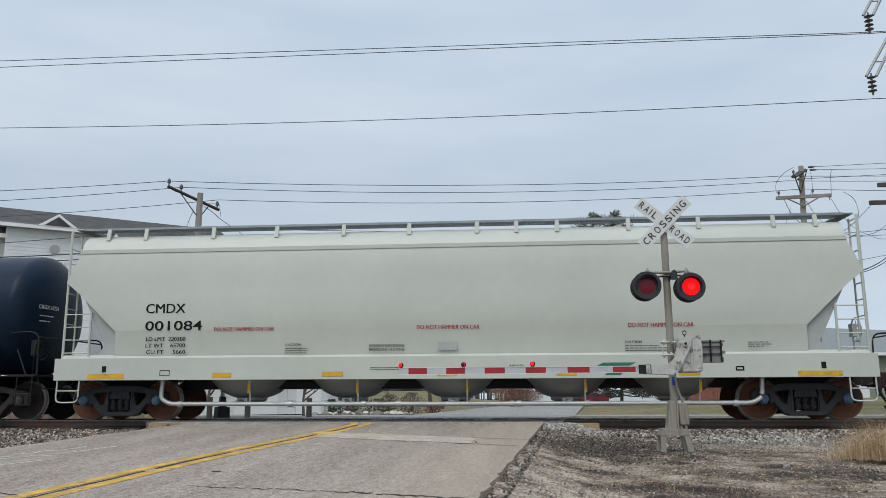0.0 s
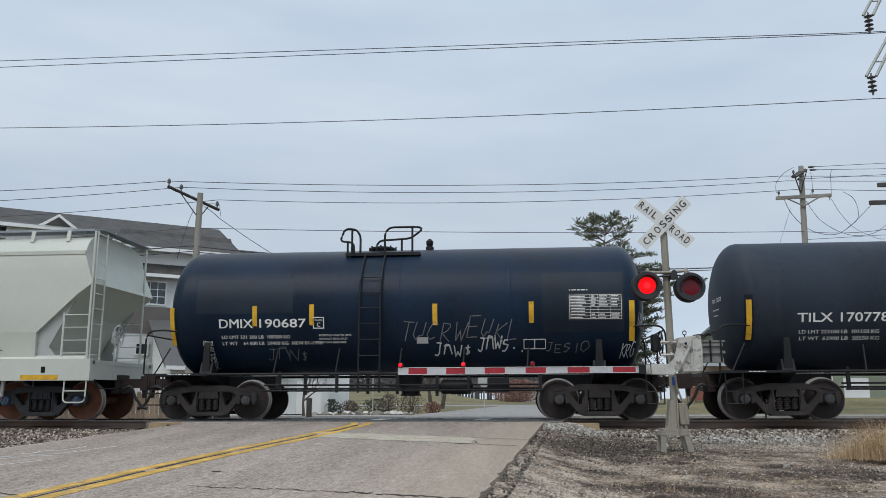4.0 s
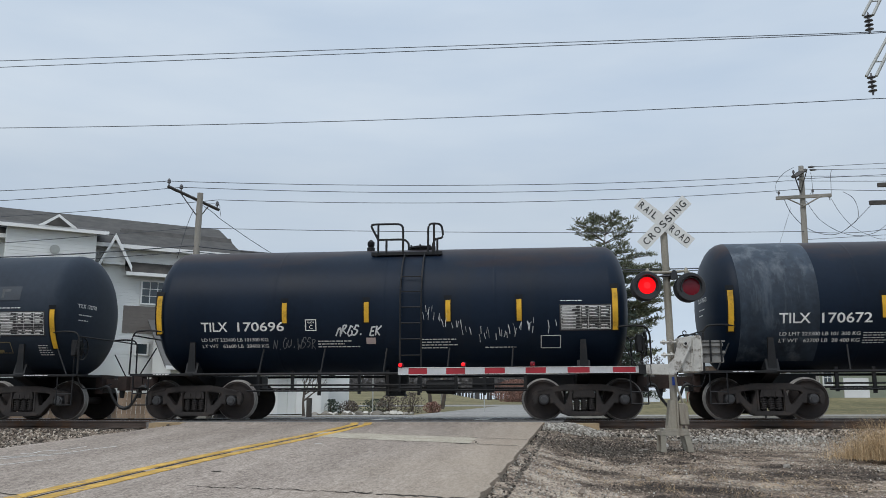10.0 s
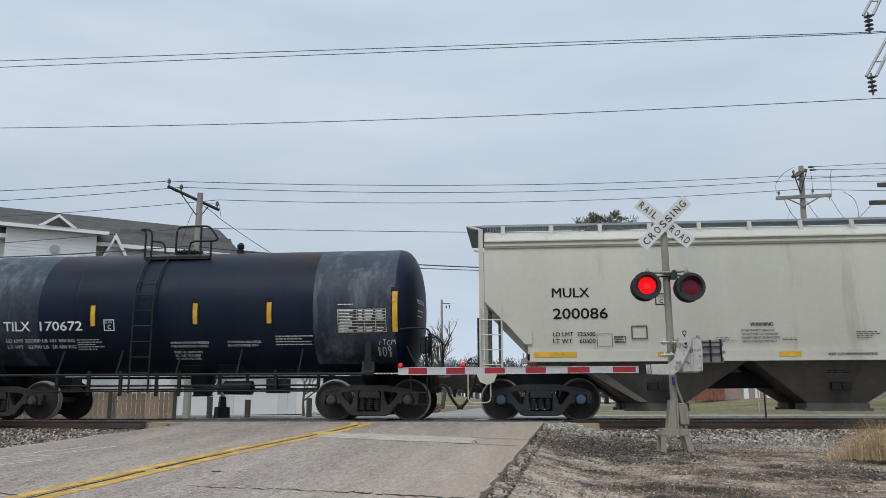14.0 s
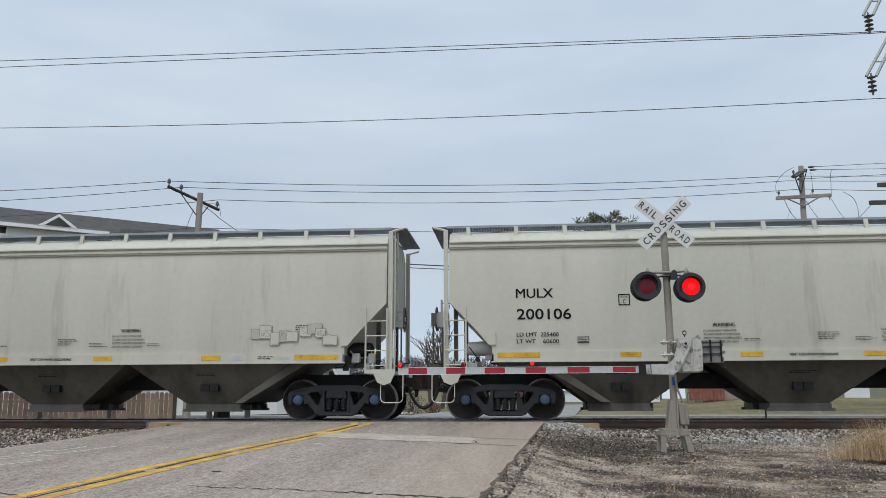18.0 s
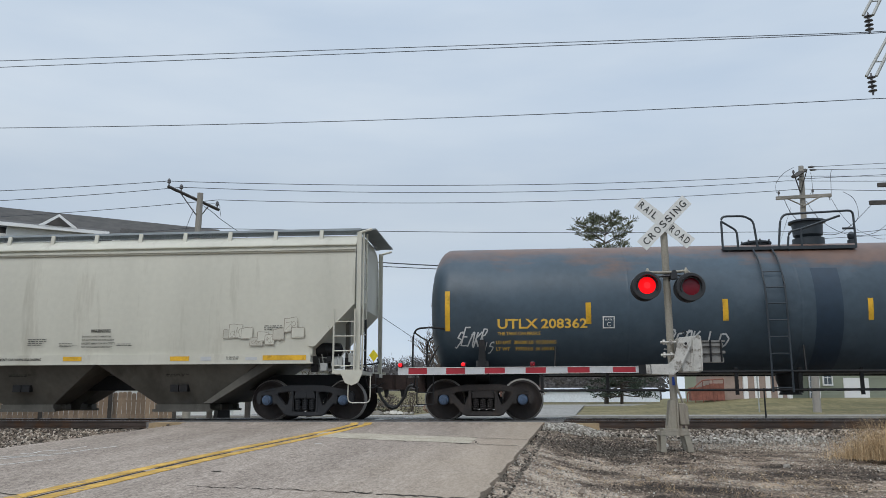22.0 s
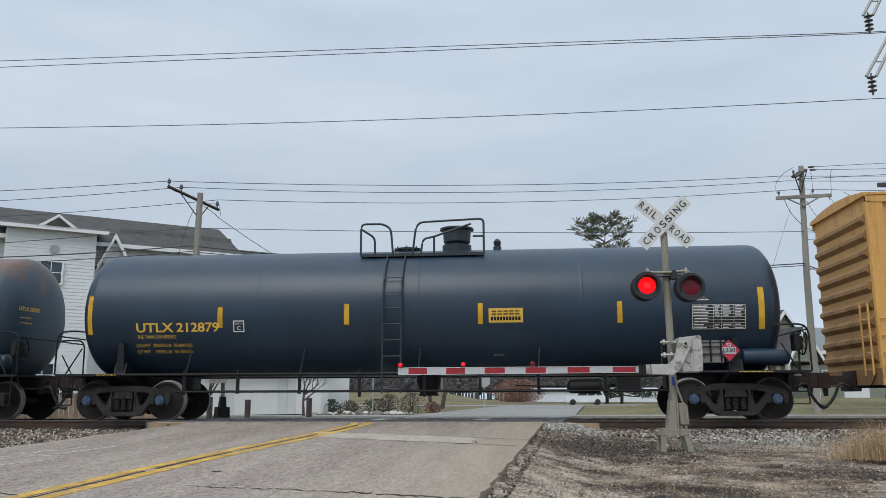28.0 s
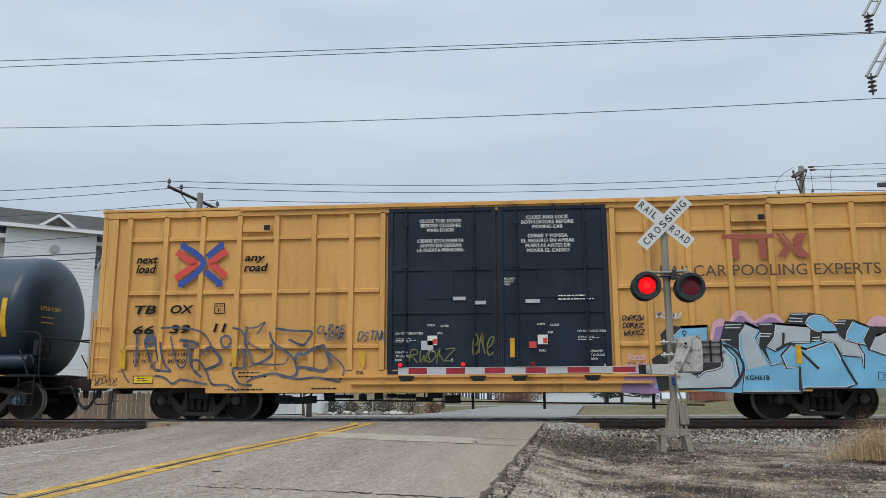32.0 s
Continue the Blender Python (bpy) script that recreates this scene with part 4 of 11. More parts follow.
def flasher(parent, x, z, y=-0.30):
    """A lamp with its round black backing and hood; the lens turns within it."""
    bm = bmesh.new()
    lathe(bm, [(0.15, 0.02), (0.238, 0.012), (0.240, 0.0), (0.232, -0.008), (0.152, -0.006)], (x, y, z), "y", 40)
    back = part("backing", bm, BLACK_PAINT, parent, "round black backing plate")
    bm = bmesh.new()
    n = 22
    rows = []
    for i in range(n + 1):
        t = radians(-25 + 230 * i / n)
        depth = 0.13 * (0.35 + 0.65 * max(0.0, math.sin(t)))
        p = (x + 0.168 * math.cos(t), z + 0.168 * math.sin(t))
        q = (x + 0.180 * math.cos(t), z + 0.180 * math.sin(t))
        rows.append([bm.verts.new(v) for v in ((p[0], y, p[1]), (p[0], y - depth, p[1]), (q[0], y - depth, q[1]), (q[0], y, q[1]))])
    for a, b in zip(rows, rows[1:]):
        for j in range(4):
            bm.faces.new((a[j], a[(j + 1) % 4], b[(j + 1) % 4], b[j]))
    bmesh.ops.recalc_face_normals(bm, faces=bm.faces)
    part("hood", bm, BLACK_PAINT, back)
    bm = bmesh.new()
    lathe(bm, [(0.17, 0.0), (0.165, 0.11), (0.10, 0.17), (0.03, 0.18)], (x, y + 0.02, z), "y", 24)
    part("housing", bm, BLACK_PAINT, back)
    bm = bmesh.new()                                    # the lamp for the other road, back to back with this one
    lathe(bm, [(0.05, 0.26), (0.15, 0.27), (0.236, 0.275), (0.238, 0.29), (0.15, 0.30)], (x, y, z), "y", 40)
    lathe(bm, [(0.165, 0.0), (0.17, 0.28)], (x, y, z), "y", 28)
    part("rear_backing", bm, BLACK_PAINT, back, "black backing of the lamp that faces away")
    bm = bmesh.new()
    lathe(bm, [(0.148, -0.004), (0.144, -0.012), (0.10, -0.022), (0.056, -0.026)], n=28, mi=0, caps=False)
    lathe(bm, [(0.056, -0.026), (0.03, -0.028), (0.004, -0.029)], n=28, mi=2)
    lathe(bm, [(0.148, 0.004), (0.144, 0.012), (0.10, 0.022), (0.004, 0.029)], n=28, mi=1)
    lathe(bm, [(0.148, -0.004), (0.148, 0.004)], n=28, mi=1, caps=False)
    lens = part("lens", bm, [LENS_LIT, LENS_DARK, LENS_CORE], parent, "red signal lens that turns within its housing")
    lens.location = (x, y + 0.005, z)
    return lens


def signal():
    ob = thing("crossing_signal", "railway crossing signal with white crossbuck, red lamps and lowered gate", "crossing signal", m=pose(MAST[0], MAST[1], -0.36))
    zb = 0.0
    bm = bmesh.new()
    tube(bm, [(0, 0, 0.3), (-0.025, 0, 3.90)], 0.061, 20)
    part("mast", bm, ALU, ob)
    bm = bmesh.new()
    lathe(bm, [(0.066, 3.90), (0.066, 3.96), (0.05, 3.98), (0.01, 3.985)], (-0.025, 0, 0), axis="z", n=16)
    part("mast_cap", bm, WEIGHT, ob, "dark pipe cap")
    bm = bmesh.new()                                    # stand with splayed feet
    prism(bm, [(-0.27, 0.32), (0.17, 0.32), (0.18, 0.25), (-0.28, 0.25)], -0.2, 0.2)
    part("stand", bm, ALU, ob, "cast stand on splayed feet")
    for x0, x1, x2, x3 in ((-0.28, -0.20, -0.20, -0.29), (0.09, 0.18, 0.24, 0.15)):
        for sy in (-1, 1):
            bm = bmesh.new()
            prism(bm, [(x0, 0.26), (x1, 0.26), (x2, -0.01), (x3, -0.01)], sy * 0.2, sy * 0.15)
            part("foot", bm, ALU, ob)
    bm = bmesh.new()
    prism(bm, [(-0.24, 0.325), (0.17, 0.325), (0.17, 0.36), (-0.24, 0.36)], -0.19, 0.19)
    prism(bm, [(-0.15, 0.36), (0.04, 0.36), (0.04, 0.74), (0.0, 0.82), (-0.085, 0.82)], -0.12, 0.12)
    prism(bm, [(0.005, 0.36), (0.03, 0.36), (0.03, 0.80), (0.005, 0.82)], -0.17, -0.10)
    for x in (-0.18, 0.06, 0.14):
        tube(bm, [(x, -0.16, 0.36), (x, -0.16, 0.41)], 0.02, 6)
    part("base_casting", bm, ALU, ob, "stained grey base casting with bolts")
    bm = bmesh.new()
    prism(bm, [(0.04, 0.42), (0.20, 0.42), (0.185, 0.72), (0.15, 0.77), (0.04, 0.77)], -0.16, 0.05)
    bmesh.ops.bevel(bm, geom=bm.edges[:], offset=0.012, segments=1, affect="EDGES")
    part("junction_box", bm, ALU, ob, "small grey junction box on the base")
    crossbuck(ob, 3.82, -0.085)
    bm = bmesh.new()                                    # lamp arms and clamp
    tube(bm, bow([(-0.40, -0.16, 2.80), (-0.38, -0.14, 2.955), (0.0, -0.10, 2.95), (0.34, -0.14, 2.98), (0.36, -0.16, 2.80)]), 0.024, 10)
    part("lamp_arm", bm, ALU, ob)
    bm = bmesh.new()
    tube(bm, bow([(-0.30, -0.10, 2.82), (-0.18, -0.10, 2.885), (0.0, -0.11, 2.90), (0.22, -0.10, 2.90), (0.28, -0.10, 2.84)]), 0.017, 8)
    part("cable_conduit", bm, BLACK_PAINT, ob)
    for x in (-0.35, 0.29):
        bm = bmesh.new()
        lathe(bm, [(0.036, 2.93), (0.040, 2.97), (0.028, 3.0), (0.012, 3.03)], (x, -0.13, 0), "z", 10)
        part("arm_fitting", bm, ALU, ob)
    bm = bmesh.new()
    box(bm, -0.075, 0.075, -0.11, 0.09, 2.89, 2.94)
    box(bm, 0.03, 0.14, -0.15, 0.0, 2.84, 2.93)
    tube(bm, [(0.09, -0.14, 2.95), (0.09, 0.02, 2.95)], 0.045, 10)
    part("clamp", bm, BLACK_PAINT, ob)
    global LAMPS
    LAMPS = [flasher(ob, -0.40, 2.71), flasher(ob, 0.32, 2.68)]
    # gate machine
    bm = bmesh.new()
    prism(bm, [(0.10, 1.27), (0.42, 1.27), (0.45, 1.30), (0.46, 1.72), (0.44, 1.88), (0.08, 1.84), (0.06, 1.60)], -0.25, 0.18)
    bmesh.ops.bevel(bm, geom=bm.edges[:], offset=0.018, segments=2, affect="EDGES")
    part("gate_machine", bm, CAST_ALU, ob, "scuffed pale metal gate machine housing")
    for x in (0.255, 0.30, 0.42):
        bm = bmesh.new()
        prism(bm, [(x, 1.29), (x + 0.018, 1.29), (x + 0.018, 1.84), (x, 1.84)], -0.268, -0.25)
        part("cover_rib", bm, CAST_ALU, ob)
    bm = bmesh.new()
    for k, (z, t) in enumerate(((1.78, 0.012), (1.72, 0.022), (1.60, 0.022), (1.47, 0.04))):
        box(bm, 0.45, 0.84 - 0.03 * (k % 2), -0.17, -0.01, z - t, z + t)
    box(bm, 0.46, 0.80, -0.13, -0.05, 1.45, 1.77)
    part("counterweight", bm, WEIGHT, ob, "stacked dull grey counterweights on a short arm")
    for x in (0.60, 0.77):
        bm = bmesh.new()
        tube(bm, [(x, -0.18, 1.44), (x, -0.18, 1.80)], 0.016, 6)
        part("tie_rod", bm, FRAME_BLACK, ob)
    bm = bmesh.new()
    n = 12
    tube(bm, [(0.22 + 0.03 * math.cos(2 * math.pi * k / n), -0.05, 1.93 + 0.035 * math.sin(2 * math.pi * k / n)) for k in range(n + 1)], 0.009, 5)
    tube(bm, [(0.22, -0.05, 1.85), (0.22, -0.05, 1.90)], 0.012, 5)
    part("lifting_eye", bm, FRAME_BLACK, ob)
    bm = bmesh.new()
    prism(bm, [(-0.50, 1.24), (-0.06, 1.22), (0.05, 1.30), (0.16, 1.50), (0.26, 1.70), (0.24, 1.82), (0.12, 1.84), (0.05, 1.74), (-0.02, 1.50), (-0.12, 1.40), (-0.50, 1.40)], -0.35, -0.27)
    bmesh.ops.bevel(bm, geom=bm.edges[:], offset=0.012, segments=2, affect="EDGES")
    part("arm_bracket", bm, CAST_ALU, ob, "curved cast arm bracket")
    bm = bmesh.new()
    lathe(bm, [(0.045, -0.385), (0.045, -0.34)], (0.16, 0, 1.73), n=16)
    lathe(bm, [(0.022, -0.395), (0.022, -0.38)], (0.16, 0, 1.73), n=12, mi=1)
    part("pivot", bm, [CAST_ALU, FRAME_BLACK], ob)
    for z in (1.77, 1.56):
        bm = bmesh.new()
        tube(bm, [(-0.20, -0.14, z), (0.06, -0.14, z)], 0.022, 8)
        tube(bm, [(-0.16, -0.14, z), (-0.13, -0.14, z)], 0.045, 8)
        tube(bm, [(-0.05, -0.14, z), (-0.02, -0.14, z)], 0.045, 8)
        part("clamp_bolt", bm, CAST_ALU, ob)
    bm = bmesh.new()
    tube(bm, bow([(0.02, -0.09, 1.25), (0.03, -0.09, 1.05), (0.10, -0.07, 0.85), (0.15, -0.05, 0.70)]), 0.018, 8)
    part("cable_conduit", bm, ALU, ob)
    bm = bmesh.new()
    box(bm, -0.03, 0.03, -0.085, -0.06, 1.06, 1.20)
    part("tag", bm, LOGO_BLUE, ob, "small blue tag")
    # gate arm, striped, with three small lamps
    arm = new("gate_arm")
    arm.parent = ob
    a, b = Vector((-0.46, -0.31, 1.320)), Vector((-4.67, 0.19, 1.325))
    d = (b - a)
    cuts = [0.0, 0.045, 0.132, 0.221, 0.307, 0.392, 0.473, 0.556, 0.638, 0.719, 0.797, 0.877, 0.955, 1.0]
    q = d.to_track_quat("X", "Z").to_matrix().to_4x4()
    arm.matrix_basis = Matrix.Translation(a) @ q
    ln = d.length
    for i, (u, v) in enumerate(zip(cuts, cuts[1:])):
        bm = bmesh.new()
        h0, h1 = 0.044 + 0.010 * u, 0.044 + 0.010 * v
        prism(bm, [(u * ln, -h0), (v * ln, -h1), (v * ln, h1), (u * ln, h0)], -0.012, 0.012)
        part("stripe", bm, RED_TAPE if i % 2 == 1 else WHITE_TAPE, arm, "red reflective stripe" if i % 2 == 1 else "white reflective stripe", angle=0)
    bm = bmesh.new()
    for s in (-1, 1):
        bm = bmesh.new()
        prism(bm, [(0, s * 0.046), (ln, s * 0.056), (ln, s * 0.064), (0, s * 0.053)], -0.02, 0.02)
        part("edge_trim", bm, SIGN_WHITE, arm, angle=0)
    bm = bmesh.new()
    box(bm, -0.06, 0.14, -0.035, 0.035, -0.075, 0.075)
    part("arm_sleeve", bm, FRAME_BLACK, arm)
    global ARM_LAMPS
    ARM_LAMPS = []
    for u in (0.445, 0.725, 0.988):
        bm = bmesh.new()
        box(bm, u * ln - 0.03, u * ln + 0.03, -0.025, 0.025, 0.058, 0.078)
        lathe(bm, [(0.044, 0.078), (0.046, 0.105), (0.040, 0.135), (0.02, 0.145)], (u * ln, 0, 0), "z", 14)
        part("lamp_body", bm, LENS_DARK, arm, "small red lamp on the arm")
        bm = bmesh.new()
        lathe(bm, [(0.03, -0.004), (0.02, -0.010), (0.004, -0.012)], n=14, mi=0)
        lathe(bm, [(0.03, 0.004), (0.02, 0.010), (0.004, 0.012)], n=14, mi=1)
        lathe(bm, [(0.03, -0.004), (0.03, 0.004)], n=14, mi=1, caps=False)
        le = part("lens", bm, [LENS_DARK, LENS_CORE], arm, "small red lens")
        le.location = (u * ln, 0.055, 0.108)
        ARM_LAMPS.append(le)


signal()
# ---- rolling stock: each car stands on its own origin, rail top at 0, its seen side towards -y ----
CARS = []                            # (car, place along the track at 16 s)
WHEELS = []                          # wheelsets that roll
R_WHEEL = 0.457
SHARED = {}


def shared(key, make):
    if key not in SHARED:
        SHARED[key] = make()
    return SHARED[key]


def mesh_of(bm, mats, angle=38):
    me = bpy.data.meshes.new("piece")
    bm.normal_update()
    bm.to_mesh(me)
    bm.free()
    for m in mats:
        me.materials.append(m)
    me.shade_smooth()
    me.set_sharp_from_angle(angle=radians(angle))
    return me


def child(name, me, parent, x=0, y=0, z=0, rz=0, label=""):
    ob = new(name, me)
    ob.parent = parent
    ob.matrix_basis = pose(x, y, z, 0, 0, rz)
    if label:
        ob["label"] = label
    return ob


def wheelset_mesh(plate):
    bm = bmesh.new()
    for s in (-1, 1):
        y = s * 0.755
        prof = [(0.085, s * 0.10), (0.115, s * 0.09), (0.14, s * 0.055), (0.30, s * 0.02), (0.385, s * 0.045), (0.40, s * 0.062)]
        lathe(bm, prof, (0, y, 0), "y", 36, caps=False)
        rim = [(0.440, s * 0.064), (0.458, s * 0.050), (0.459, s * -0.03), (0.465, s * -0.045), (0.482, s * -0.052)]
        lathe(bm, [(0.40, s * 0.062), (0.40, s * 0.056), (0.440, s * 0.056), (0.440, s * 0.064)], (0, y, 0), "y", 36, caps=False)
        lathe(bm, rim, (0, y, 0), "y", 36, mi=1, caps=False)
        lathe(bm, [(0.482, s * -0.052), (0.482, s * -0.072), (0.40, s * -0.07), (0.30, s * -0.05), (0.12, s * -0.08), (0.085, s * -0.08)], (0, y, 0), "y", 36, caps=False)
    tube(bm, [(0, -1.06, 0), (0, 1.06, 0)], 0.085, 16)
    return mesh_of(bm, [plate, TREAD])


def cap_mesh(m):
    bm = bmesh.new()
    lathe(bm, [(0.115, 0.07), (0.118, -0.06), (0.10, -0.10), (0.075, -0.105)], n=20)
    lathe(bm, [(0.075, -0.10), (0.07, -0.125), (0.03, -0.128)], n=16)
    for k in range(3):
        t = 2 * math.pi * k / 3
        lathe(bm, [(0.017, -0.10), (0.017, -0.138)], (0.055 * math.cos(t), 0, 0.055 * math.sin(t)), n=6)
    return mesh_of(bm, [m])


def side_frame_mesh(m):
    """A cast side frame: one plate with two three-cornered windows and the spring opening."""
    bm = bmesh.new()
    half = [(0.0, 0.80), (0.38, 0.80), (0.62, 0.755), (0.90, 0.70), (1.06, 0.665), (1.13, 0.60), (1.14, 0.48), (1.10, 0.36), (1.03, 0.36), (1.01, 0.56), (0.77, 0.56), (0.75, 0.36), (0.665, 0.38), (0.46, 0.13), (0.37, 0.10), (0.0, 0.10)]
    loops = [half + [(-a, b) for a, b in reversed(half[1:-1])]]
    tri = [(0.33, 0.655), (0.62, 0.625), (0.655, 0.585), (0.46, 0.355), (0.405, 0.355), (0.325, 0.60)]
    loops += [tri, [(-a, b) for a, b in reversed(tri)], [(-0.255, 0.20), (0.255, 0.20), (0.265, 0.655), (-0.265, 0.655)]]
    edges = []
    for lp in loops:
        vs = [bm.verts.new((a, -0.10, b)) for a, b in lp]
        edges += [bm.edges.new((p, q)) for p, q in zip(vs, vs[1:] + vs[:1])]
    got = bmesh.ops.triangle_fill(bm, use_beauty=True, use_dissolve=False, edges=edges)
    faces = [f for f in got["geom"] if isinstance(f, bmesh.types.BMFace)]
    out = bmesh.ops.extrude_face_region(bm, geom=faces)
    for v in out["geom"]:
        if isinstance(v, bmesh.types.BMVert):
            v.co.y += 0.17
    bmesh.ops.recalc_face_normals(bm, faces=bm.faces)
    bmesh.ops.bevel(bm, geom=[e for e in bm.edges if e.is_manifold and e.calc_face_angle(0) > 1.3], offset=0.016, segments=2, affect="EDGES")
    for sx in (-1, 1):                                  # raised lips over the axle boxes and along the columns
        prism(bm, [(sx * 0.70, 0.70), (sx * 1.02, 0.635), (sx * 1.03, 0.66), (sx * 0.70, 0.735)], -0.125, -0.095)
        prism(bm, [(sx * 0.275, 0.22), (sx * 0.315, 0.22), (sx * 0.305, 0.66), (sx * 0.275, 0.66)], -0.12, -0.095)
    prism(bm, [(-0.36, 0.115), (0.36, 0.115), (0.42, 0.165), (-0.42, 0.165)], -0.12, -0.095)
    return mesh_of(bm, [m], 30)


def spring_mesh(m):
    bm = bmesh.new()
    pts = []
    turns, n = 5.5, 10
    for k in range(int(turns * n) + 1):
        t = 2 * math.pi * k / n
        pts.append((0.062 * math.cos(t), 0.062 * math.sin(t), 0.225 + 0.26 * k / (turns * n)))
    tube(bm, pts, 0.0165, 6)
    lathe(bm, [(0.036, 0.22), (0.036, 0.49)], axis="z", n=8)
    return mesh_of(bm, [m], 60)


def bolster_mesh(m):
    bm = bmesh.new()
    prism(bm, [(-0.24, 0.50), (0.24, 0.50), (0.20, 0.66), (-0.20, 0.66)], -1.16, 1.16)
    prism(bm, [(-0.245, 0.50), (0.245, 0.50), (0.22, 0.64), (-0.22, 0.64)], -1.175, -1.15)
    for x in (-0.13, 0.0, 0.13):
        prism(bm, [(x - 0.045, 0.52), (x + 0.045, 0.52), (x + 0.045, 0.61), (x - 0.045, 0.61)], -1.19, -1.17)
    box(bm, -0.3, 0.3, -0.85, 0.85, 0.44, 0.60)
    return mesh_of(bm, [m])


def brake_mesh(m):
    bm = bmesh.new()
    for s in (-1, 1):
        for y in (-0.75, 0.75):
            prism(bm, [(s * 0.34, 0.28), (s * 0.42, 0.28), (s * 0.44, 0.52), (s * 0.38, 0.52)], y - 0.05, y + 0.05)
        tube(bm, [(s * 0.37, -0.8, 0.36), (s * 0.37, 0.8, 0.36)], 0.035, 8)
    return mesh_of(bm, [m])


def truck(car, x, frame_mat, cap_mat, plate):
    """A four-wheeled truck; its wheelsets roll."""
    bol = child("truck_bolster", shared(("bol", frame_mat.name), lambda: bolster_mesh(frame_mat)), car, x)
    child("brake_rigging", shared("brake", lambda: brake_mesh(FRAME_BLACK)), bol)
    for s in (-1, 1):
        child("side_frame", shared(("sf", frame_mat.name), lambda: side_frame_mesh(frame_mat)), bol, 0, s * 1.06, 0, 0 if s < 0 else 180)
        for k in (-0.165, 0.0, 0.165):
            child("spring", shared(("spring", frame_mat.name), lambda: spring_mesh(frame_mat)), bol, k, s * 1.10)
    for dx in (-0.889, 0.889):
        w = child("wheelset", shared(("ws", plate.name), lambda: wheelset_mesh(plate)), car, x + dx, 0, R_WHEEL)
        WHEELS.append(w)
        for s in (-1, 1):
            child("bearing_cap", shared(("cap", cap_mat.name), lambda: cap_mesh(cap_mat)), w, 0, s * 1.10, 0, 0 if s < 0 else 180, "blue bearing cap" if cap_mat is CAP_BLUE else "")


def coupler(car, x, s, length=0.75):
    """A knuckle coupler with its air hose; s: which way it points. Its pulling face is length from x."""
    mid = x + s * length
    bm = bmesh.new()
    box(bm, min(x, mid - s * 0.18), max(x, mid - s * 0.18), -0.10, 0.10, 0.76, 0.98)
    e = mid - s * 0.30
    prism(bm, [(e, -0.13), (e + s * 0.24, -0.17), (e + s * 0.34, -0.06), (e + s * 0.27, 0.02), (e + s * 0.38, 0.10), (e + s * 0.30, 0.19), (e, 0.14)], 0.70, 1.05, "xy")
    box(bm, min(x - s * 0.06, x + s * 0.10), max(x - s * 0.06, x + s * 0.10), -0.30, 0.30, 0.62, 1.08)
    part("coupler", bm, COUPLER_RUST, car, "dark rusty knuckle coupler")
    bm = bmesh.new()                                    # the carrier iron and the lock lifter under the shank
    box(bm, min(x, x + s * 0.20), max(x, x + s * 0.20), -0.22, 0.22, 0.64, 0.74)
    part("coupler_carrier", bm, FRAME_BLACK, car)
    bm = bmesh.new()
    prism(bm, [(mid - s * 0.26, 0.70), (mid - s * 0.15, 0.70), (mid - s * 0.18, 0.52), (mid - s * 0.24, 0.52)], -0.10, 0.0)
    part("lock_lifter", bm, FRAME_BLACK, car)
    bm = bmesh.new()
    pts = [(mid - s * 0.60, -0.40, 0.72), (mid - s * 0.47, -0.40, 0.79), (mid - s * 0.37, -0.39, 0.74), (mid - s * 0.29, -0.37, 0.54), (mid - s * 0.15, -0.34, 0.34), (mid - s * 0.02, -0.32, 0.27)]
    tube(bm, curve_through(pts, 5), 0.034, 8)
    tube(bm, [(mid - s * 0.12, -0.33, 0.305), (mid + s * 0.01, -0.32, 0.265)], 0.047, 6)
    part("air_hose", bm, RUBBER, car)
    bm = bmesh.new()
    tube(bm, bow([(x + s * 0.05, -1.35, 1.0), (x + s * 0.10, -1.25, 0.74), (x + s * 0.12, -0.5, 0.74), (x + s * 0.3, -0.2, 0.86)]), 0.016, 6)
    part("uncoupling_lever", bm, FRAME_BLACK, car)


def hand_brake(car, x, y, z, m=FRAME_BLACK, r=0.27):
    bm = bmesh.new()
    n = 20
    tube(bm, [(x, y + r * math.cos(2 * math.pi * k / n), z + r * math.sin(2 * math.pi * k / n)) for k in range(n + 1)], 0.018, 6)
    for k in range(4):
        t = math.pi * k / 4
        tube(bm, [(x, y - r * math.cos(t), z - r * math.sin(t)), (x, y + r * math.cos(t), z + r * math.sin(t))], 0.010, 5)
    box(bm, x - 0.12, x - 0.02, y - 0.11, y + 0.11, z - 0.16, z + 0.13)
    tube(bm, [(x - 0.08, y, z - 0.1), (x - 0.08, y, 1.0)], 0.02, 6)
    part("hand_brake", bm, m, car, "spoked brake wheel on its gear box")


PAD_BLACK = mat("fresh_black_pad", (0.0070, 0.0085, 0.0110), 0.5, var=0.25, size=0.3, spec=0.15)


def stripes(car, xs, surf, mat_=YELLOW_STRIPE, pad=False):
    for x0, x1, z0, z1 in xs:
        bm = bmesh.new()
        patch(bm, x0, x1, z0, z1, surf)
        st = part("reflective_stripe", bm, mat_, car, angle=60)
        if pad:
            bm = bmesh.new()
            patch(bm, x0 - 0.035, x1 + 0.03, z0 - 0.03, z1 + 0.11, lambda x, z: (surf(x, z)[0], surf(x, z)[1] + 0.004, z))
            part("stripe_pad", bm, PAD_BLACK, st, "darker painted pad behind the stripe", angle=60)


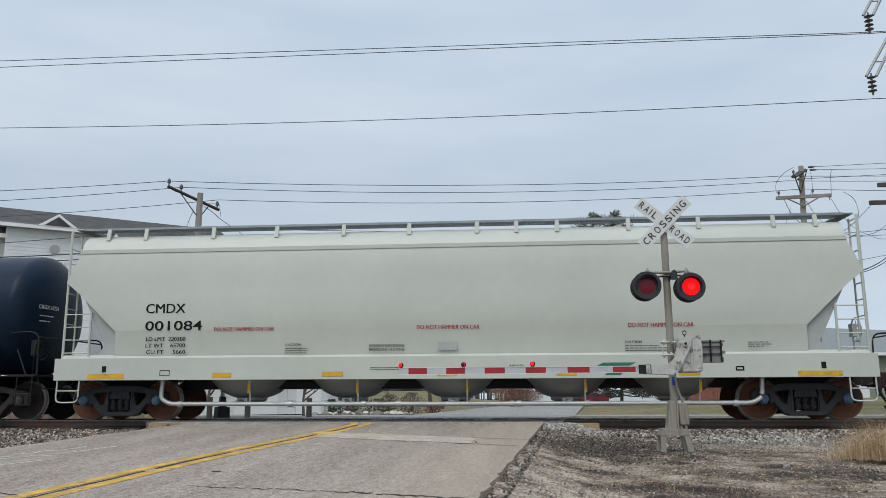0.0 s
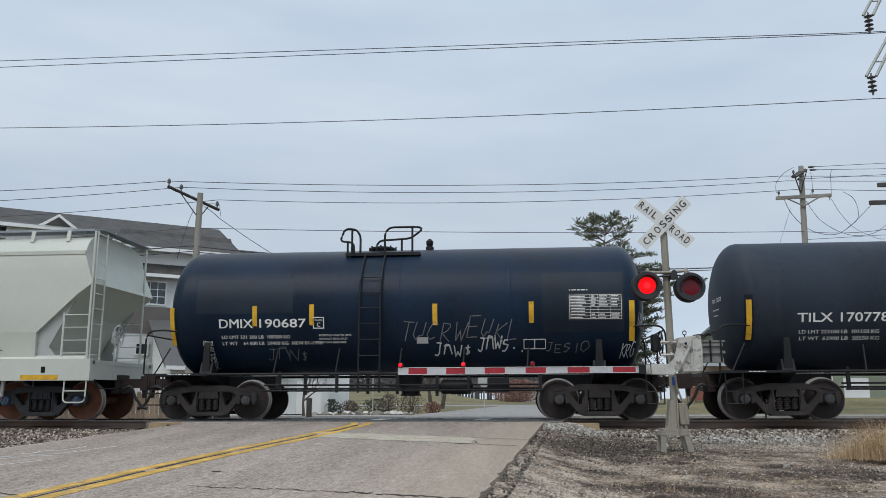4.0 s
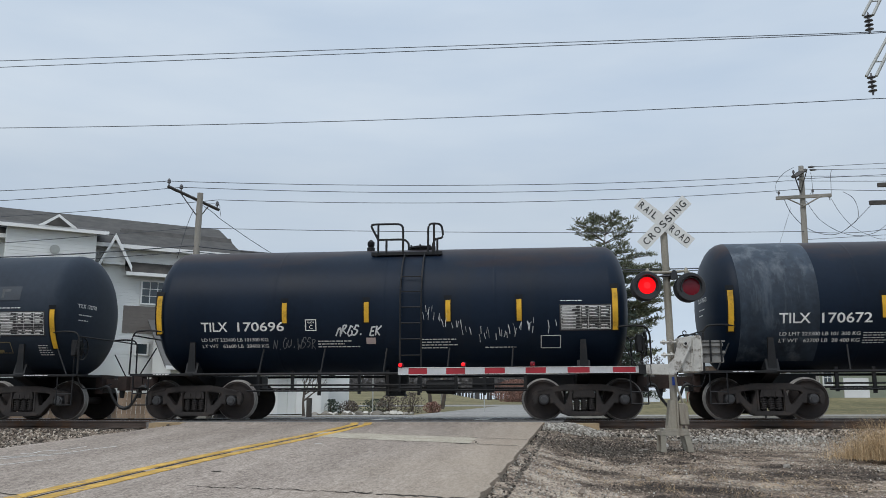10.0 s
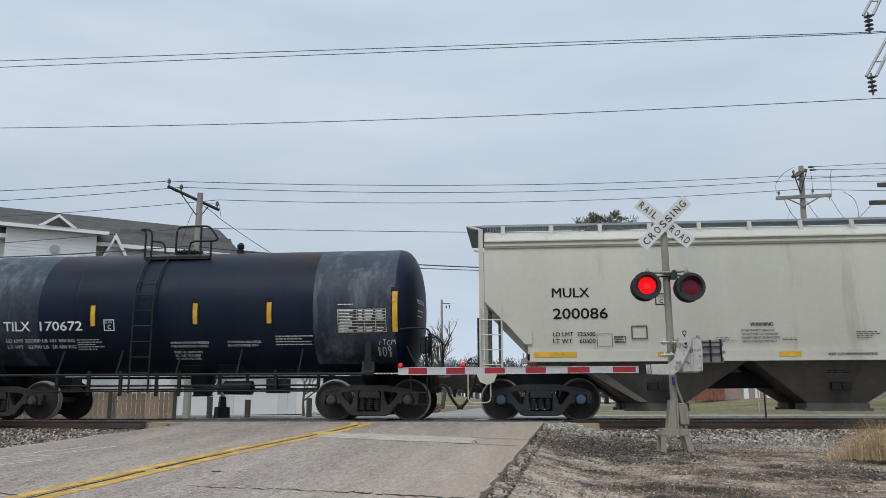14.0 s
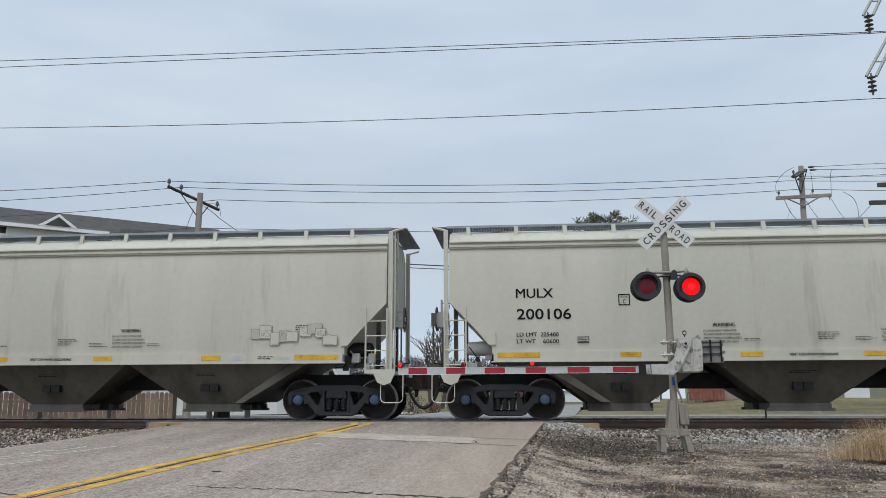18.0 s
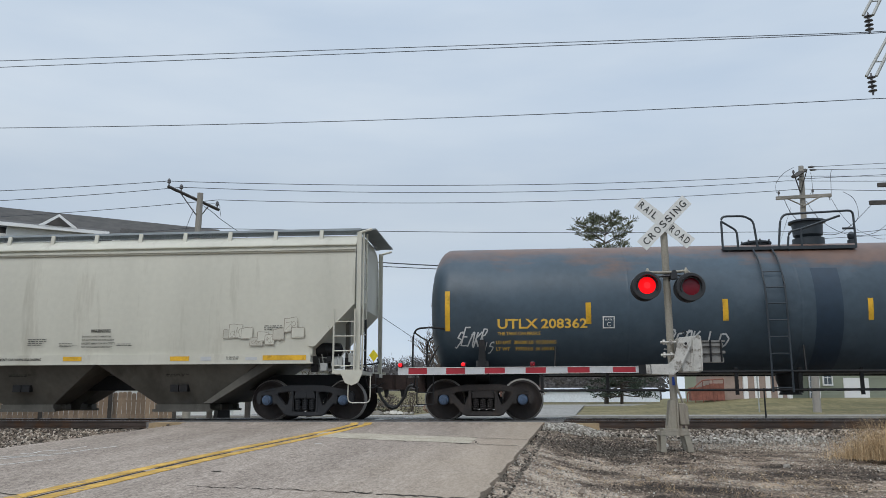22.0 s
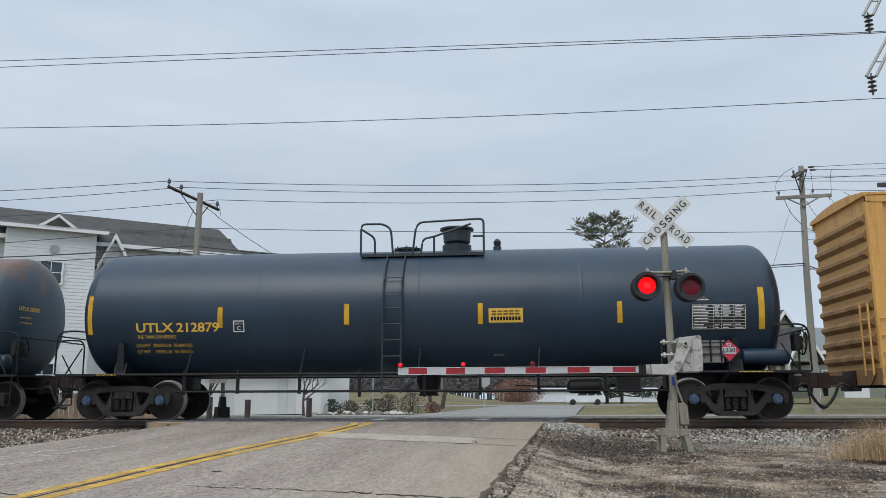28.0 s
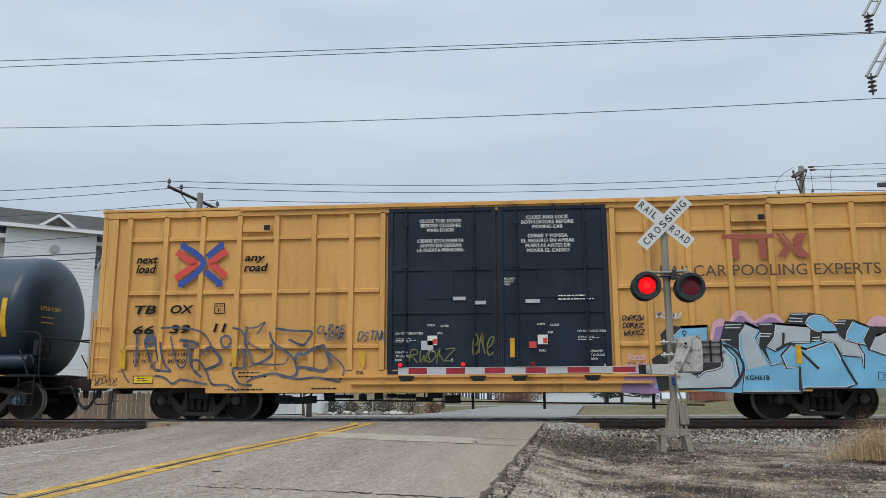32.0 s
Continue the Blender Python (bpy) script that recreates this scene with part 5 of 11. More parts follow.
def line(car, txt, x0, z0, w, h, surf, m, shear=0.0, bold=0.012, name="lettering"):
    bm = bmesh.new()
    letters(bm, txt, x0, z0, w, h, surf, shear, bold)
    if h < 0.15:                                        # small lines stay whole
        part(name, bm, m, car, angle=0)
        return
    bm.faces.index_update()
    for one in pieces(bm):
        part("letter", one, m, car, angle=0)


def barblock(car, x, z, w, rows, h, surf, m, seed=1):
    bm = bmesh.new()
    bars(bm, x, z, w, rows, h, surf, random.Random(seed))
    part("small_print", bm, m, car, angle=0)


def data_panel(car, x0, x1, z0, z1, surf, m, seed=1):
    """A ruled table of small print on a black ground."""
    base = bmesh.new()
    patch(base, x0 - 0.03, x1 + 0.03, z0 - 0.03, z1 + 0.03, surf)
    pan = part("data_panel", base, BLACK_PAINT, car, "black data table with white rules", angle=60)

    def over(x, z):
        p = surf(x, z)
        return (p[0], p[1] - 0.004, p[2])
    bm = bmesh.new()
    frame_box(bm, x0, x1, z0, z1, 0.010, over)
    rows = 8
    rnd = random.Random(seed)
    w, hh = x1 - x0, (z1 - z0) / rows
    cuts = (0.0, 0.40, 0.55, 0.78, 1.0)
    for k in range(rows):
        z = z0 + hh * k
        if k:
            patch(bm, x0, x1, z - 0.004, z + 0.004, over, 1)
        if k in (2, 3):
            patch(bm, x0 + 0.04, x0 + w * 0.3, z + hh * 0.3, z + hh * 0.66, over, 1)
            continue
        for a, b in zip(cuts, cuts[1:]):
            f = rnd.uniform(0.55, 0.85)
            patch(bm, x0 + w * a + 0.025, x0 + w * (a + (b - a) * f), z + hh * 0.3, z + hh * 0.66, over, 1)
    for f in cuts[1:-1]:
        patch(bm, x0 + w * f - 0.003, x0 + w * f + 0.004, z0, z1, over)
    part("rule", bm, m, pan, "white rules and small print", angle=0)
    bm = bmesh.new()
    bars(bm, x0, z1 + 0.10, w * 0.5, 1, 0.035, surf, rnd)
    part("small_print", bm, m, pan, angle=0)


def plate_mark(car, x, z, letter, surf, m, s=0.26):
    bm = bmesh.new()
    frame_box(bm, x, x + s, z, z + s, 0.022, surf)
    letters(bm, "PLATE", x + 0.05, z + s * 0.66, s - 0.1, s * 0.14, surf)
    letters(bm, letter, x + s * 0.36, z + s * 0.16, s * 0.3, s * 0.36, surf)
    part("lettering", bm, m, car, angle=0)


def tank_car(label, at, half, trucks, R, zc, paint, stencil, cap, dome=False, seed=0, panels=(), low=0.0):
    """half: half the tank's length over its heads; trucks: half the truck spacing."""
    car = thing("tank_car", label, "tank car", "cars of the freight train")
    CARS.append((car, at))
    surf = on_tank(R, zc)
    bm = bmesh.new()
    hd = 0.52
    prof = []
    for k in range(9):
        t = math.pi / 2 * k / 8
        prof.append((max(0.02, R * math.sin(t) ** 0.75), -half + hd * (1 - math.cos(t))))
    inner = [(R, -half + hd + 0.02), (R, -half + hd + 0.35)]
    for f in (-0.45, 0.0, 0.45):                         # weld seams
        x = half * f
        inner += [(R, x - 0.05), (R, x - 0.02), (R + 0.002, x - 0.012), (R + 0.002, x + 0.012), (R, x + 0.02), (R, x + 0.05)]
    inner += [(R, half - hd - 0.35), (R, half - hd - 0.02)]
    prof = prof + inner + [(r, -a) for r, a in reversed(prof)]
    lathe(bm, prof, (0, 0, zc), "x", 64)
    part("tank", bm, paint, car, angle=50)
    for x0, x1, m, a0, a1 in panels:                            # repainted bands
        bm = bmesh.new()
        n = 26
        for i in range(n):
            t0, t1 = radians(a0 + (a1 - a0) * i / n), radians(a0 + (a1 - a0) * (i + 1) / n)
            q = []
            for x, t in ((x0, t0), (x1, t0), (x1, t1), (x0, t1)):
                q.append(bm.verts.new((x, (R + 0.004) * math.cos(t), zc + (R + 0.004) * math.sin(t))))
            bm.faces.new(q)
        bmesh.ops.remove_doubles(bm, verts=bm.verts[:], dist=0.0005)
        part("painted_band", bm, m, car, "band of newer faded paint", angle=60)
    # stub sills, bolsters and saddles
    for s in (-1, 1):
        bm = bmesh.new()
        box(bm, min(s * (trucks - 1.3), s * (half + 0.28)), max(s * (trucks - 1.3), s * (half + 0.28)), -0.24, 0.24, 0.72, 1.02)
        prism(bm, [(-1.45, 1.02), (-1.35, 1.32), (-0.85, 1.0), (0.85, 1.0), (1.35, 1.32), (1.45, 1.02), (0.5, 0.70), (-0.5, 0.70)], s * trucks - 0.14, s * trucks + 0.14, "yz")
        part("stub_sill", bm, FRAME_BLACK, car)
        bm = bmesh.new()
        prism(bm, [(s * trucks - 0.10, 1.0), (s * trucks + 0.10, 1.0), (s * trucks + 0.06, 1.78), (s * trucks - 0.06, 1.78)], -1.42, -1.36)
        part("saddle", bm, FRAME_BLACK, car)
        bm = bmesh.new()
        prism(bm, [(s * trucks - 0.10, 1.0), (s * trucks + 0.10, 1.0), (s * trucks + 0.06, 1.78), (s * trucks - 0.06, 1.78)], 1.36, 1.42)
        part("saddle", bm, FRAME_BLACK, car)
        bm = bmesh.new()                                # end platform with its grab rails
        box(bm, min(s * (half - 1.2), s * (half + 0.30)), max(s * (half - 1.2), s * (half + 0.30)), -1.48, 1.48, 1.02, 1.07)
        part("end_platform", bm, FRAME_BLACK, car)
        bm = bmesh.new()
        for y in (-1.46, 1.46):
            tube(bm, bow([(s * (half - 0.42), y * 0.96, 2.04), (s * (half - 0.1), y, 2.07), (s * (half + 0.22), y, 2.05), (s * (half + 0.31), y, 1.90), (s * (half + 0.32), y, 1.05)]), 0.021, 8)
            tube(bm, [(s * (half + 0.06), y, 1.05), (s * (half - 0.26), y * 0.94, 1.66)], 0.017, 6)
        tube(bm, bow([(s * (half + 0.27), -1.46, 1.95), (s * (half + 0.29), 0, 1.95), (s * (half + 0.27), 1.46, 1.95)]), 0.018, 6)
        part("end_rail", bm, FRAME_BLACK, car)
        bm = bmesh.new()
        for z in (0.36, 0.62):
            tube(bm, [(s * (half - 0.15), -1.46, z), (s * (half + 0.22), -1.46, z)], 0.015, 6)
        for dx in (-0.15, 0.22):
            tube(bm, [(s * (half + dx), -1.46, 0.36), (s * (half + dx), -1.46, 1.05)], 0.015, 6)
        part("stirrup", bm, FRAME_BLACK, car)
        coupler(car, s * (half + 0.22), s, 0.72)
    hand_brake(car, half + 0.24, -1.20, 1.68)
    bm = bmesh.new()
    box(bm, half + 0.04, half + 0.17, -1.34, -1.06, 1.50, 1.88)
    bmesh.ops.bevel(bm, geom=bm.edges[:], offset=0.02, segments=1, affect="EDGES")
    part("brake_housing", bm, FRAME_BLACK, car)
    bm = bmesh.new()
    for k in range(10):
        lathe(bm, [(0.012, -0.014), (0.022, 0.0), (0.012, 0.014)], (half + 0.12, -1.30 + 0.012 * (k % 2), 1.48 - 0.045 * k), "z", 5)
    part("brake_chain", bm, FRAME_BLACK, car, "hanging brake chain")
    bm = bmesh.new()                                    # running rail along the tank's foot, and the pipes hung under it
    tube(bm, [(-half + 0.9, -1.44, 1.045), (half - 0.9, -1.44, 1.045)], 0.032, 8)
    tube(bm, [(-half + 0.9, 1.44, 1.045), (half - 0.9, 1.44, 1.045)], 0.032, 8)
    part("side_rail", bm, FRAME_BLACK, car)
    rnd = random.Random(seed)
    for s in range(5):
        x = (-trucks + 1.6) + (2 * trucks - 3.2) * s / 4
        bm = bmesh.new()
        tube(bm, [(x, -1.44, 1.03), (x + 0.05, -1.25, 1.62)], 0.022, 6)
        part("rail_strut", bm, FRAME_BLACK, car)
    lowz = 0.80 - low
    for y, z in ((-0.55, lowz - 0.08), (-1.15, lowz - 0.10)) if half > 7 else ((-0.95, lowz), (-0.55, lowz - 0.08), (-1.15, lowz - 0.13)):
        bm = bmesh.new()
        tube(bm, [(-trucks + 1.25, y, z), (trucks - 1.25, y, z)], 0.024, 6)
        part("heater_pipe", bm, FRAME_BLACK, car)
    for k in range(9):
        x = -trucks + 1.4 + (2 * trucks - 2.8) * k / 8 + rnd.uniform(-0.12, 0.12)
        bm = bmesh.new()
        y = rnd.choice((-0.6, -1.0, -1.1))
        box(bm, x - 0.035, x + 0.035, y - 0.03, y + 0.03, lowz - rnd.uniform(0.14, 0.26), 1.15)
        part("pipe_hanger", bm, FRAME_BLACK, car)
    bm = bmesh.new()
    x = trucks - 3.2
    lathe(bm, [(0.05, -0.42), (0.16, -0.36), (0.17, 0.3), (0.05, 0.36)], (x, -0.7, 0.75), "x", 14)
    box(bm, x + 0.7, x + 1.2, -0.9, -0.6, 0.62, 0.95)
    tube(bm, [(x - 0.4, -0.7, 0.75), (x - 1.6, -0.7, 0.78)], 0.02, 6)
    part("brake_cylinder", bm, FRAME_BLACK, car)
    bm = bmesh.new()
    lathe(bm, [(0.26, 0.55), (0.22, 0.62), (0.3, 0.9), (0.3, 1.15)], (0.1, 0, 0), "z", 16)
    part("bottom_outlet", bm, FRAME_BLACK, car)
    for s in (-1, 1):
        truck(car, s * trucks, TRUCK, cap, WHEEL)
    return car, surf


def on_head(e, R, zc, half, hd=0.52):
    """Places on a tank's dished head, by width and height; letters run the right way for one who looks at it."""
    def at(u, z):
        y = e * u
        r = min(R * 0.985, math.hypot(y, z - zc))
        t = math.asin(min(1.0, (r / R) ** (1 / 0.75)))
        return (e * (half - hd * (1 - math.cos(t)) + 0.012), y, z)
    return at


def head_marks(car, e, R, zc, half, m, mark, seed=0, tags=()):
    at = on_head(e, R, zc, half)
    side = -0.62 if e > 0 else 0.25
    bm = bmesh.new()
    letters(bm, mark, side - 0.35, zc + 0.10, 0.72, 0.10, at)
    part("lettering", bm, m, car, angle=0)
    for k in range(2):
        bm = bmesh.new()
        bars(bm, side - 0.3, zc - 0.08 - 0.13 * k, 0.5, 1, 0.04, at, random.Random(seed + k))
        part("small_print", bm, m, car, angle=0)
    for k, (txt, u, z, w, h, wid) in enumerate(tags):
        tag(car, txt, u, z, w, h, wid, at, SPRAY_WHITE, seed + k, 0.0, "white marker tag on the tank head")


def tank_top(car, x0, x1, xm, R, zc, rails, ladder, dome=0.0, valve=0.0, m=FRAME_BLACK):
    """Platform, hand rails, manway and side ladder."""
    top = zc + R
    pz = top - 0.24
    for s in (-1, 1):
        bm = bmesh.new()
        box(bm, x0, x1, min(s * 0.55, s * 0.92), max(s * 0.55, s * 0.92), pz, pz + 0.035)
        box(bm, x0, x1, s * 0.92 - 0.014, s * 0.92 + 0.014, pz - 0.02, pz + 0.055)
        for x in (x0 + 0.1, (x0 + x1) / 2, x1 - 0.1):
            prism(bm, [(s * 0.60, top - 0.14), (s * 0.90, pz), (s * 0.88, pz - 0.16), (s * 0.80, top - 0.30)], x - 0.025, x + 0.025, "yz")
        part("top_platform", bm, m, car)
    for run in rails:
        bm = bmesh.new()
        tube(bm, bow([(a, -0.92, pz + b) for a, b in run]), 0.026, 8)
        part("handrail", bm, m, car)
    bm = bmesh.new()
    lathe(bm, [(0.30, top - 0.1), (0.30, top + 0.03), (0.35, top + 0.03), (0.35, top + 0.07), (0.24, top + 0.10), (0.08, top + 0.13)], (xm, 0, 0), "z", 20)
    for k in range(8):
        t = 2 * math.pi * k / 8
        tube(bm, [(xm + 0.33 * math.cos(t), 0.33 * math.sin(t), top + 0.0), (xm + 0.33 * math.cos(t), 0.33 * math.sin(t), top + 0.11)], 0.02, 6)
    part("manway", bm, m, car, "bolted round manway cover")
    if dome:
        bm = bmesh.new()
        lathe(bm, [(0.36, top - 0.1), (0.36, top + 0.14), (0.27, top + 0.16), (0.30, top + 0.20), (0.33, top + 0.22), (0.35, top + 0.52), (0.42, top + 0.53), (0.42, top + 0.57), (0.2, top + 0.60)], (dome, 0, 0), "z", 28)
        part("valve_dome", bm, m, car, "round protective valve housing")
    if valve:
        bm = bmesh.new()
        lathe(bm, [(0.10, top - 0.08), (0.10, top + 0.10), (0.06, top + 0.12), (0.09, top + 0.16), (0.09, top + 0.24), (0.03, top + 0.30)], (valve, 0, 0), "z", 14)
        part("safety_valve", bm, m, car)
    a, b, z0 = ladder
    surf = on_tank(R, zc, 0.10)
    zs = [z0 + (pz - z0) * k / 14 for k in range(15)]
    low = [z for z in zs if z < zc]
    for x in (a, b):
        bm = bmesh.new()
        tube(bm, [(x, -R - 0.10, z) for z in low] + [surf(x, z) for z in zs if z >= zc], 0.022, 6)
        part("ladder_rail", bm, m, car)
    n = int((pz - z0) / 0.36)
    for k in range(n):
        z = z0 + 0.1 + k * 0.36
        y = surf(0, max(z, zc))[1] if z >= zc else -R - 0.10
        bm = bmesh.new()
        tube(bm, [(a, y, z), (b, y, z)], 0.014, 6)
        part("rung", bm, m, car)


def small_tank_car(label, at, paint, seed, top, panels=()):
    """The short syrup tank: two yellow end stripes, ladder and platform near the middle. top: (platform's ends, manway, valve, ladder's sides, rails)."""
    car, surf = tank_car(label, at, 5.62, 4.48, 1.52, 2.58, paint, STENCIL_WHITE, CAP_DARK, seed=seed, panels=panels)
    x0, x1, xm, xv, la, lb, rails = top
    tank_top(car, x0, x1, xm, 1.52, 2.58, rails, (la, lb, 0.62), valve=xv)
    barblock(car, -5.35, 1.035, 0.55, 1, 0.03, flat(-1.50), STENCIL_WHITE, seed)
    barblock(car, 4.65, 1.035, 0.85, 1, 0.03, flat(-1.50), STENCIL_WHITE, seed + 1)
    return car, surf


TOP_A = (-0.43, 1.38, 0.70, -0.62, 0.42, 0.89, [[(-0.18, 0.0), (-0.18, 0.79)], [(-0.10, 0.37), (-0.20, 0.42), (-0.46, 0.75), (-0.42, 0.79), (0.31, 0.79), (0.375, 0.72), (0.375, 0.0)], [(-0.46, 0.24), (-0.30, 0.40), (-0.18, 0.40)], [(-0.18, 0.37), (0.55, 0.37), (0.65, 0.28), (0.65, 0.14)], [(0.16, 0.0), (0.16, 0.37)], [(0.99, 0.0), (0.99, 0.70), (1.06, 0.80), (1.34, 0.82), (1.53, 0.44), (1.49, 0.38), (1.26, 0.38), (1.20, 0.25), (1.20, 0.02)], [(1.16, -0.04), (1.16, 0.80)], [(1.34, 0.0), (1.34, 0.38)]])
TOP_B = (-0.40, 1.29, 0.70, -0.58, 0.40, 0.88, [[(-0.24, 0.0), (-0.24, 0.72)], [(-0.24, 0.36), (-0.42, 0.70), (-0.38, 0.74), (0.28, 0.74), (0.36, 0.66), (0.36, 0.02)], [(-0.24, 0.36), (0.40, 0.36), (0.50, 0.26), (0.50, 0.13)], [(-0.04, 0.0), (-0.04, 0.36)], [(0.96, 0.0), (0.96, 0.65), (1.02, 0.74), (1.28, 0.72), (1.33, 0.38), (1.13, 0.36), (1.07, 0.24), (1.07, 0.0)], [(1.10, 0.0), (1.10, 0.73)], [(1.18, 0.0), (1.18, 0.36)]])
TOP_C = (-1.18, 0.45, -0.44, 0.90, -1.02, -0.56, [[(-1.18, 0.0), (-1.18, 0.68), (-1.31, 0.74)], [(-1.31, 0.74), (-1.08, 0.74), (-1.02, 0.60), (-1.02, 0.0)], [(-1.02, 0.44), (-0.76, 0.42), (-0.67, 0.30), (-0.67, 0.14)], [(-0.40, 0.10), (-0.40, 0.70), (-0.31, 0.79), (0.42, 0.79), (0.66, 0.46), (0.58, 0.42), (0.02, 0.42), (-0.06, 0.34), (-0.06, 0.10)], [(0.22, 0.0), (0.22, 0.79)], [(0.48, 0.0), (0.48, 0.42)]])
TOP_D = (-1.37, 0.43, -0.62, 0.56, -0.88, -0.40, [[(-1.01, 0.0), (-1.01, 0.47), (-1.12, 0.62), (-1.32, 0.65), (-1.41, 0.60), (-1.51, 0.34), (-1.24, 0.32), (-1.165, 0.24), (-1.165, 0.0)], [(-1.215, 0.0), (-1.215, 0.65)], [(-1.32, 0.0), (-1.32, 0.32)], [(-0.42, 0.0), (-0.42, 0.53), (-0.30, 0.66), (0.39, 0.66), (0.49, 0.60), (0.20, 0.38), (-0.54, 0.34), (-0.62, 0.22), (-0.62, 0.12)], [(0.24, 0.0), (0.24, 0.68)], [(-0.013, 0.08), (-0.013, 0.34)]])


def syrup_cars():
    # the tank with white tags all along its foot
    car, surf = small_tank_car("black syrup tank car with white graffiti tags and white lettering", -55.86, TANK_BLACK, 2, TOP_D, panels=((-4.75, -2.45, TANK_BLUEBLACK_DARK, 154, 186), (3.25, 5.05, TANK_BLUEBLACK_DARK, 152, 205)))
    line(car, "DMIX", -4.19, 2.10, 0.80, 0.20, surf, STENCIL_WHITE)
    line(car, "190687", -3.24, 2.10, 1.10, 0.20, surf, STENCIL_WHITE)
    plate_mark(car, -1.98, 2.07, "C", surf, STENCIL_WHITE)
    line(car, "LD LMT 221 200 LB  100300 KG", -4.15, 1.86, 1.62, 0.075, surf, STENCIL_WHITE)
    line(car, "LT WT    64 800 LB  29400 KG  NEW 01-1996", -4.15, 1.72, 2.35, 0.075, surf, STENCIL_WHITE)
    line(car, "EXTERIOR HEATER PIPES", -1.85, 1.90, 0.75, 0.045, surf, STENCIL_WHITE)
    line(car, "NO INLET OR OUTLET", -1.85, 1.82, 0.66, 0.045, surf, STENCIL_WHITE)
    line(car, "PIPE CAPS REQUIRED", -1.85, 1.74, 0.62, 0.045, surf, STENCIL_WHITE)
    stripes(car, [(-5.36, -5.26, 1.72, 2.58), (-3.40, -3.29, 2.14, 2.60), (-2.06, -1.95, 2.15, 2.62), (0.78, 0.89, 2.12, 2.60), (2.95, 3.06, 2.15, 2.62), (5.16, 5.28, 1.74, 2.62)], surf)
    data_panel(car, 3.85, 5.0, 2.22, 2.76, surf, STENCIL_WHITE, 3)
    plate = bmesh.new()
    patch(plate, 0.40, 0.66, 1.72, 1.86, surf)
    part("decal", plate, WHITE_TAPE, car, "small pale decal")
    tag(car, "JAN$", -3.15, 1.38, 1.05, 0.24, 0.016, surf, SPRAY_FAINT, 11)
    tag(car, "JAW$", 0.78, 1.46, 0.92, 0.26, 0.030, surf, SPRAY_WHITE, 12, 0.05)
    tag(car, "JAWS..", 1.78, 1.56, 1.12, 0.27, 0.030, surf, SPRAY_WHITE, 13)
    tag(car, "JESIO", 3.32, 1.52, 0.98, 0.20, 0.020, surf, SPRAY_FAINT, 15)
    tag(car, "TUCRWEUKL", 0.00, 1.80, 2.75, 0.42, 0.022, surf, SPRAY_FAINT, 14, 0.3)
    for k in range(5):
        tag(car, "NA$2K"[k:] + "R", -4.62, 1.70 - 0.13 * k, 0.24, 0.11, 0.014, surf, SPRAY_WHITE, 20 + k)
    tag(car, "KRG", 4.98, 1.40, 0.30, 0.30, 0.020, surf, SPRAY_WHITE, 18, 0.2)
    bm = bmesh.new()
    frame_box(bm, 2.82, 3.32, 1.58, 1.80, 0.02, surf)
    patch(bm, 3.06, 3.08, 1.58, 1.80, surf)
    part("stencil_box", bm, STENCIL_WHITE, car, angle=0)

    head_marks(car, 1, 1.52, 2.58, 5.62, STENCIL_WHITE, "DMIX 190687", 3, (("+ZL85", -1.14, 2.66, 0.92, 0.40, 0.028), ("N22K", -1.06, 2.26, 0.88, 0.42, 0.028), ("U8E", -1.30, 2.05, 0.30, 0.30, 0.016)))
    head_marks(car, -1, 1.52, 2.58, 5.62, STENCIL_WHITE, "DMIX 190687", 5, (("RS", 0.55, 2.55, 0.5, 0.55, 0.04), ("GLAU2", 0.25, 2.05, 0.75, 0.42, 0.026)))
    # the tank with the faded owner's panel
    car, surf = small_tank_car("dusty black syrup tank car with white lettering and faded owner's panel", -42.87, TANK_DUSTY, 3, TOP_A)
    line(car, "TILX 170778", -4.23, 2.10, 1.91, 0.20, surf, STENCIL_WHITE)
    plate_mark(car, -2.15, 2.08, "C", surf, STENCIL_WHITE)
    line(car, "LD LMT 223100 LB  101150 KG", -4.19, 1.86, 1.68, 0.075, surf, STENCIL_WHITE)
    line(car, "LT WT  62900 LB  28550 KG", -4.17, 1.72, 1.68, 0.075, surf, STENCIL_WHITE)
    stripes(car, [(-5.31, -5.19, 1.74, 2.60), (-1.81, -1.68, 1.92, 2.38), (-1.62, -1.51, 1.92, 2.22), (1.71, 1.82, 1.93, 2.42), (1.89, 2.00, 1.93, 2.42), (5.17, 5.29, 1.68, 2.58)], surf, pad=True)
    line(car, "CORN SYRUP", 2.99, 1.90, 0.92, 0.095, surf, STENCIL_WHITE)
    data_panel(car, 3.92, 5.02, 2.00, 2.52, surf, STENCIL_WHITE, 4)
    bm = bmesh.new()
    for i in range(8):
        t0, t1 = radians(116 + 32 * i / 8), radians(116 + 32 * (i + 1) / 8)
        bm.faces.new([bm.verts.new((x, 1.525 * math.cos(t), 2.58 + 1.525 * math.sin(t))) for x, t in ((-1.05, t0), (1.55, t0), (1.55, t1), (-1.05, t1))])
    part("painted_band", bm, mat_once("dusty_grey_panel", (0.085, 0.090, 0.096), 0.6), car, "pale grey dusty panel under the platform", angle=60)
    bm = bmesh.new()
    patch(bm, 1.10, 4.38, 2.82, 3.16, surf)
    pan = part("owner_panel", bm, TANK_PANEL, car, "faded dark panel where a name was", angle=60)
    over = on_tank(1.52, 2.58, 0.012)
    x = 1.20
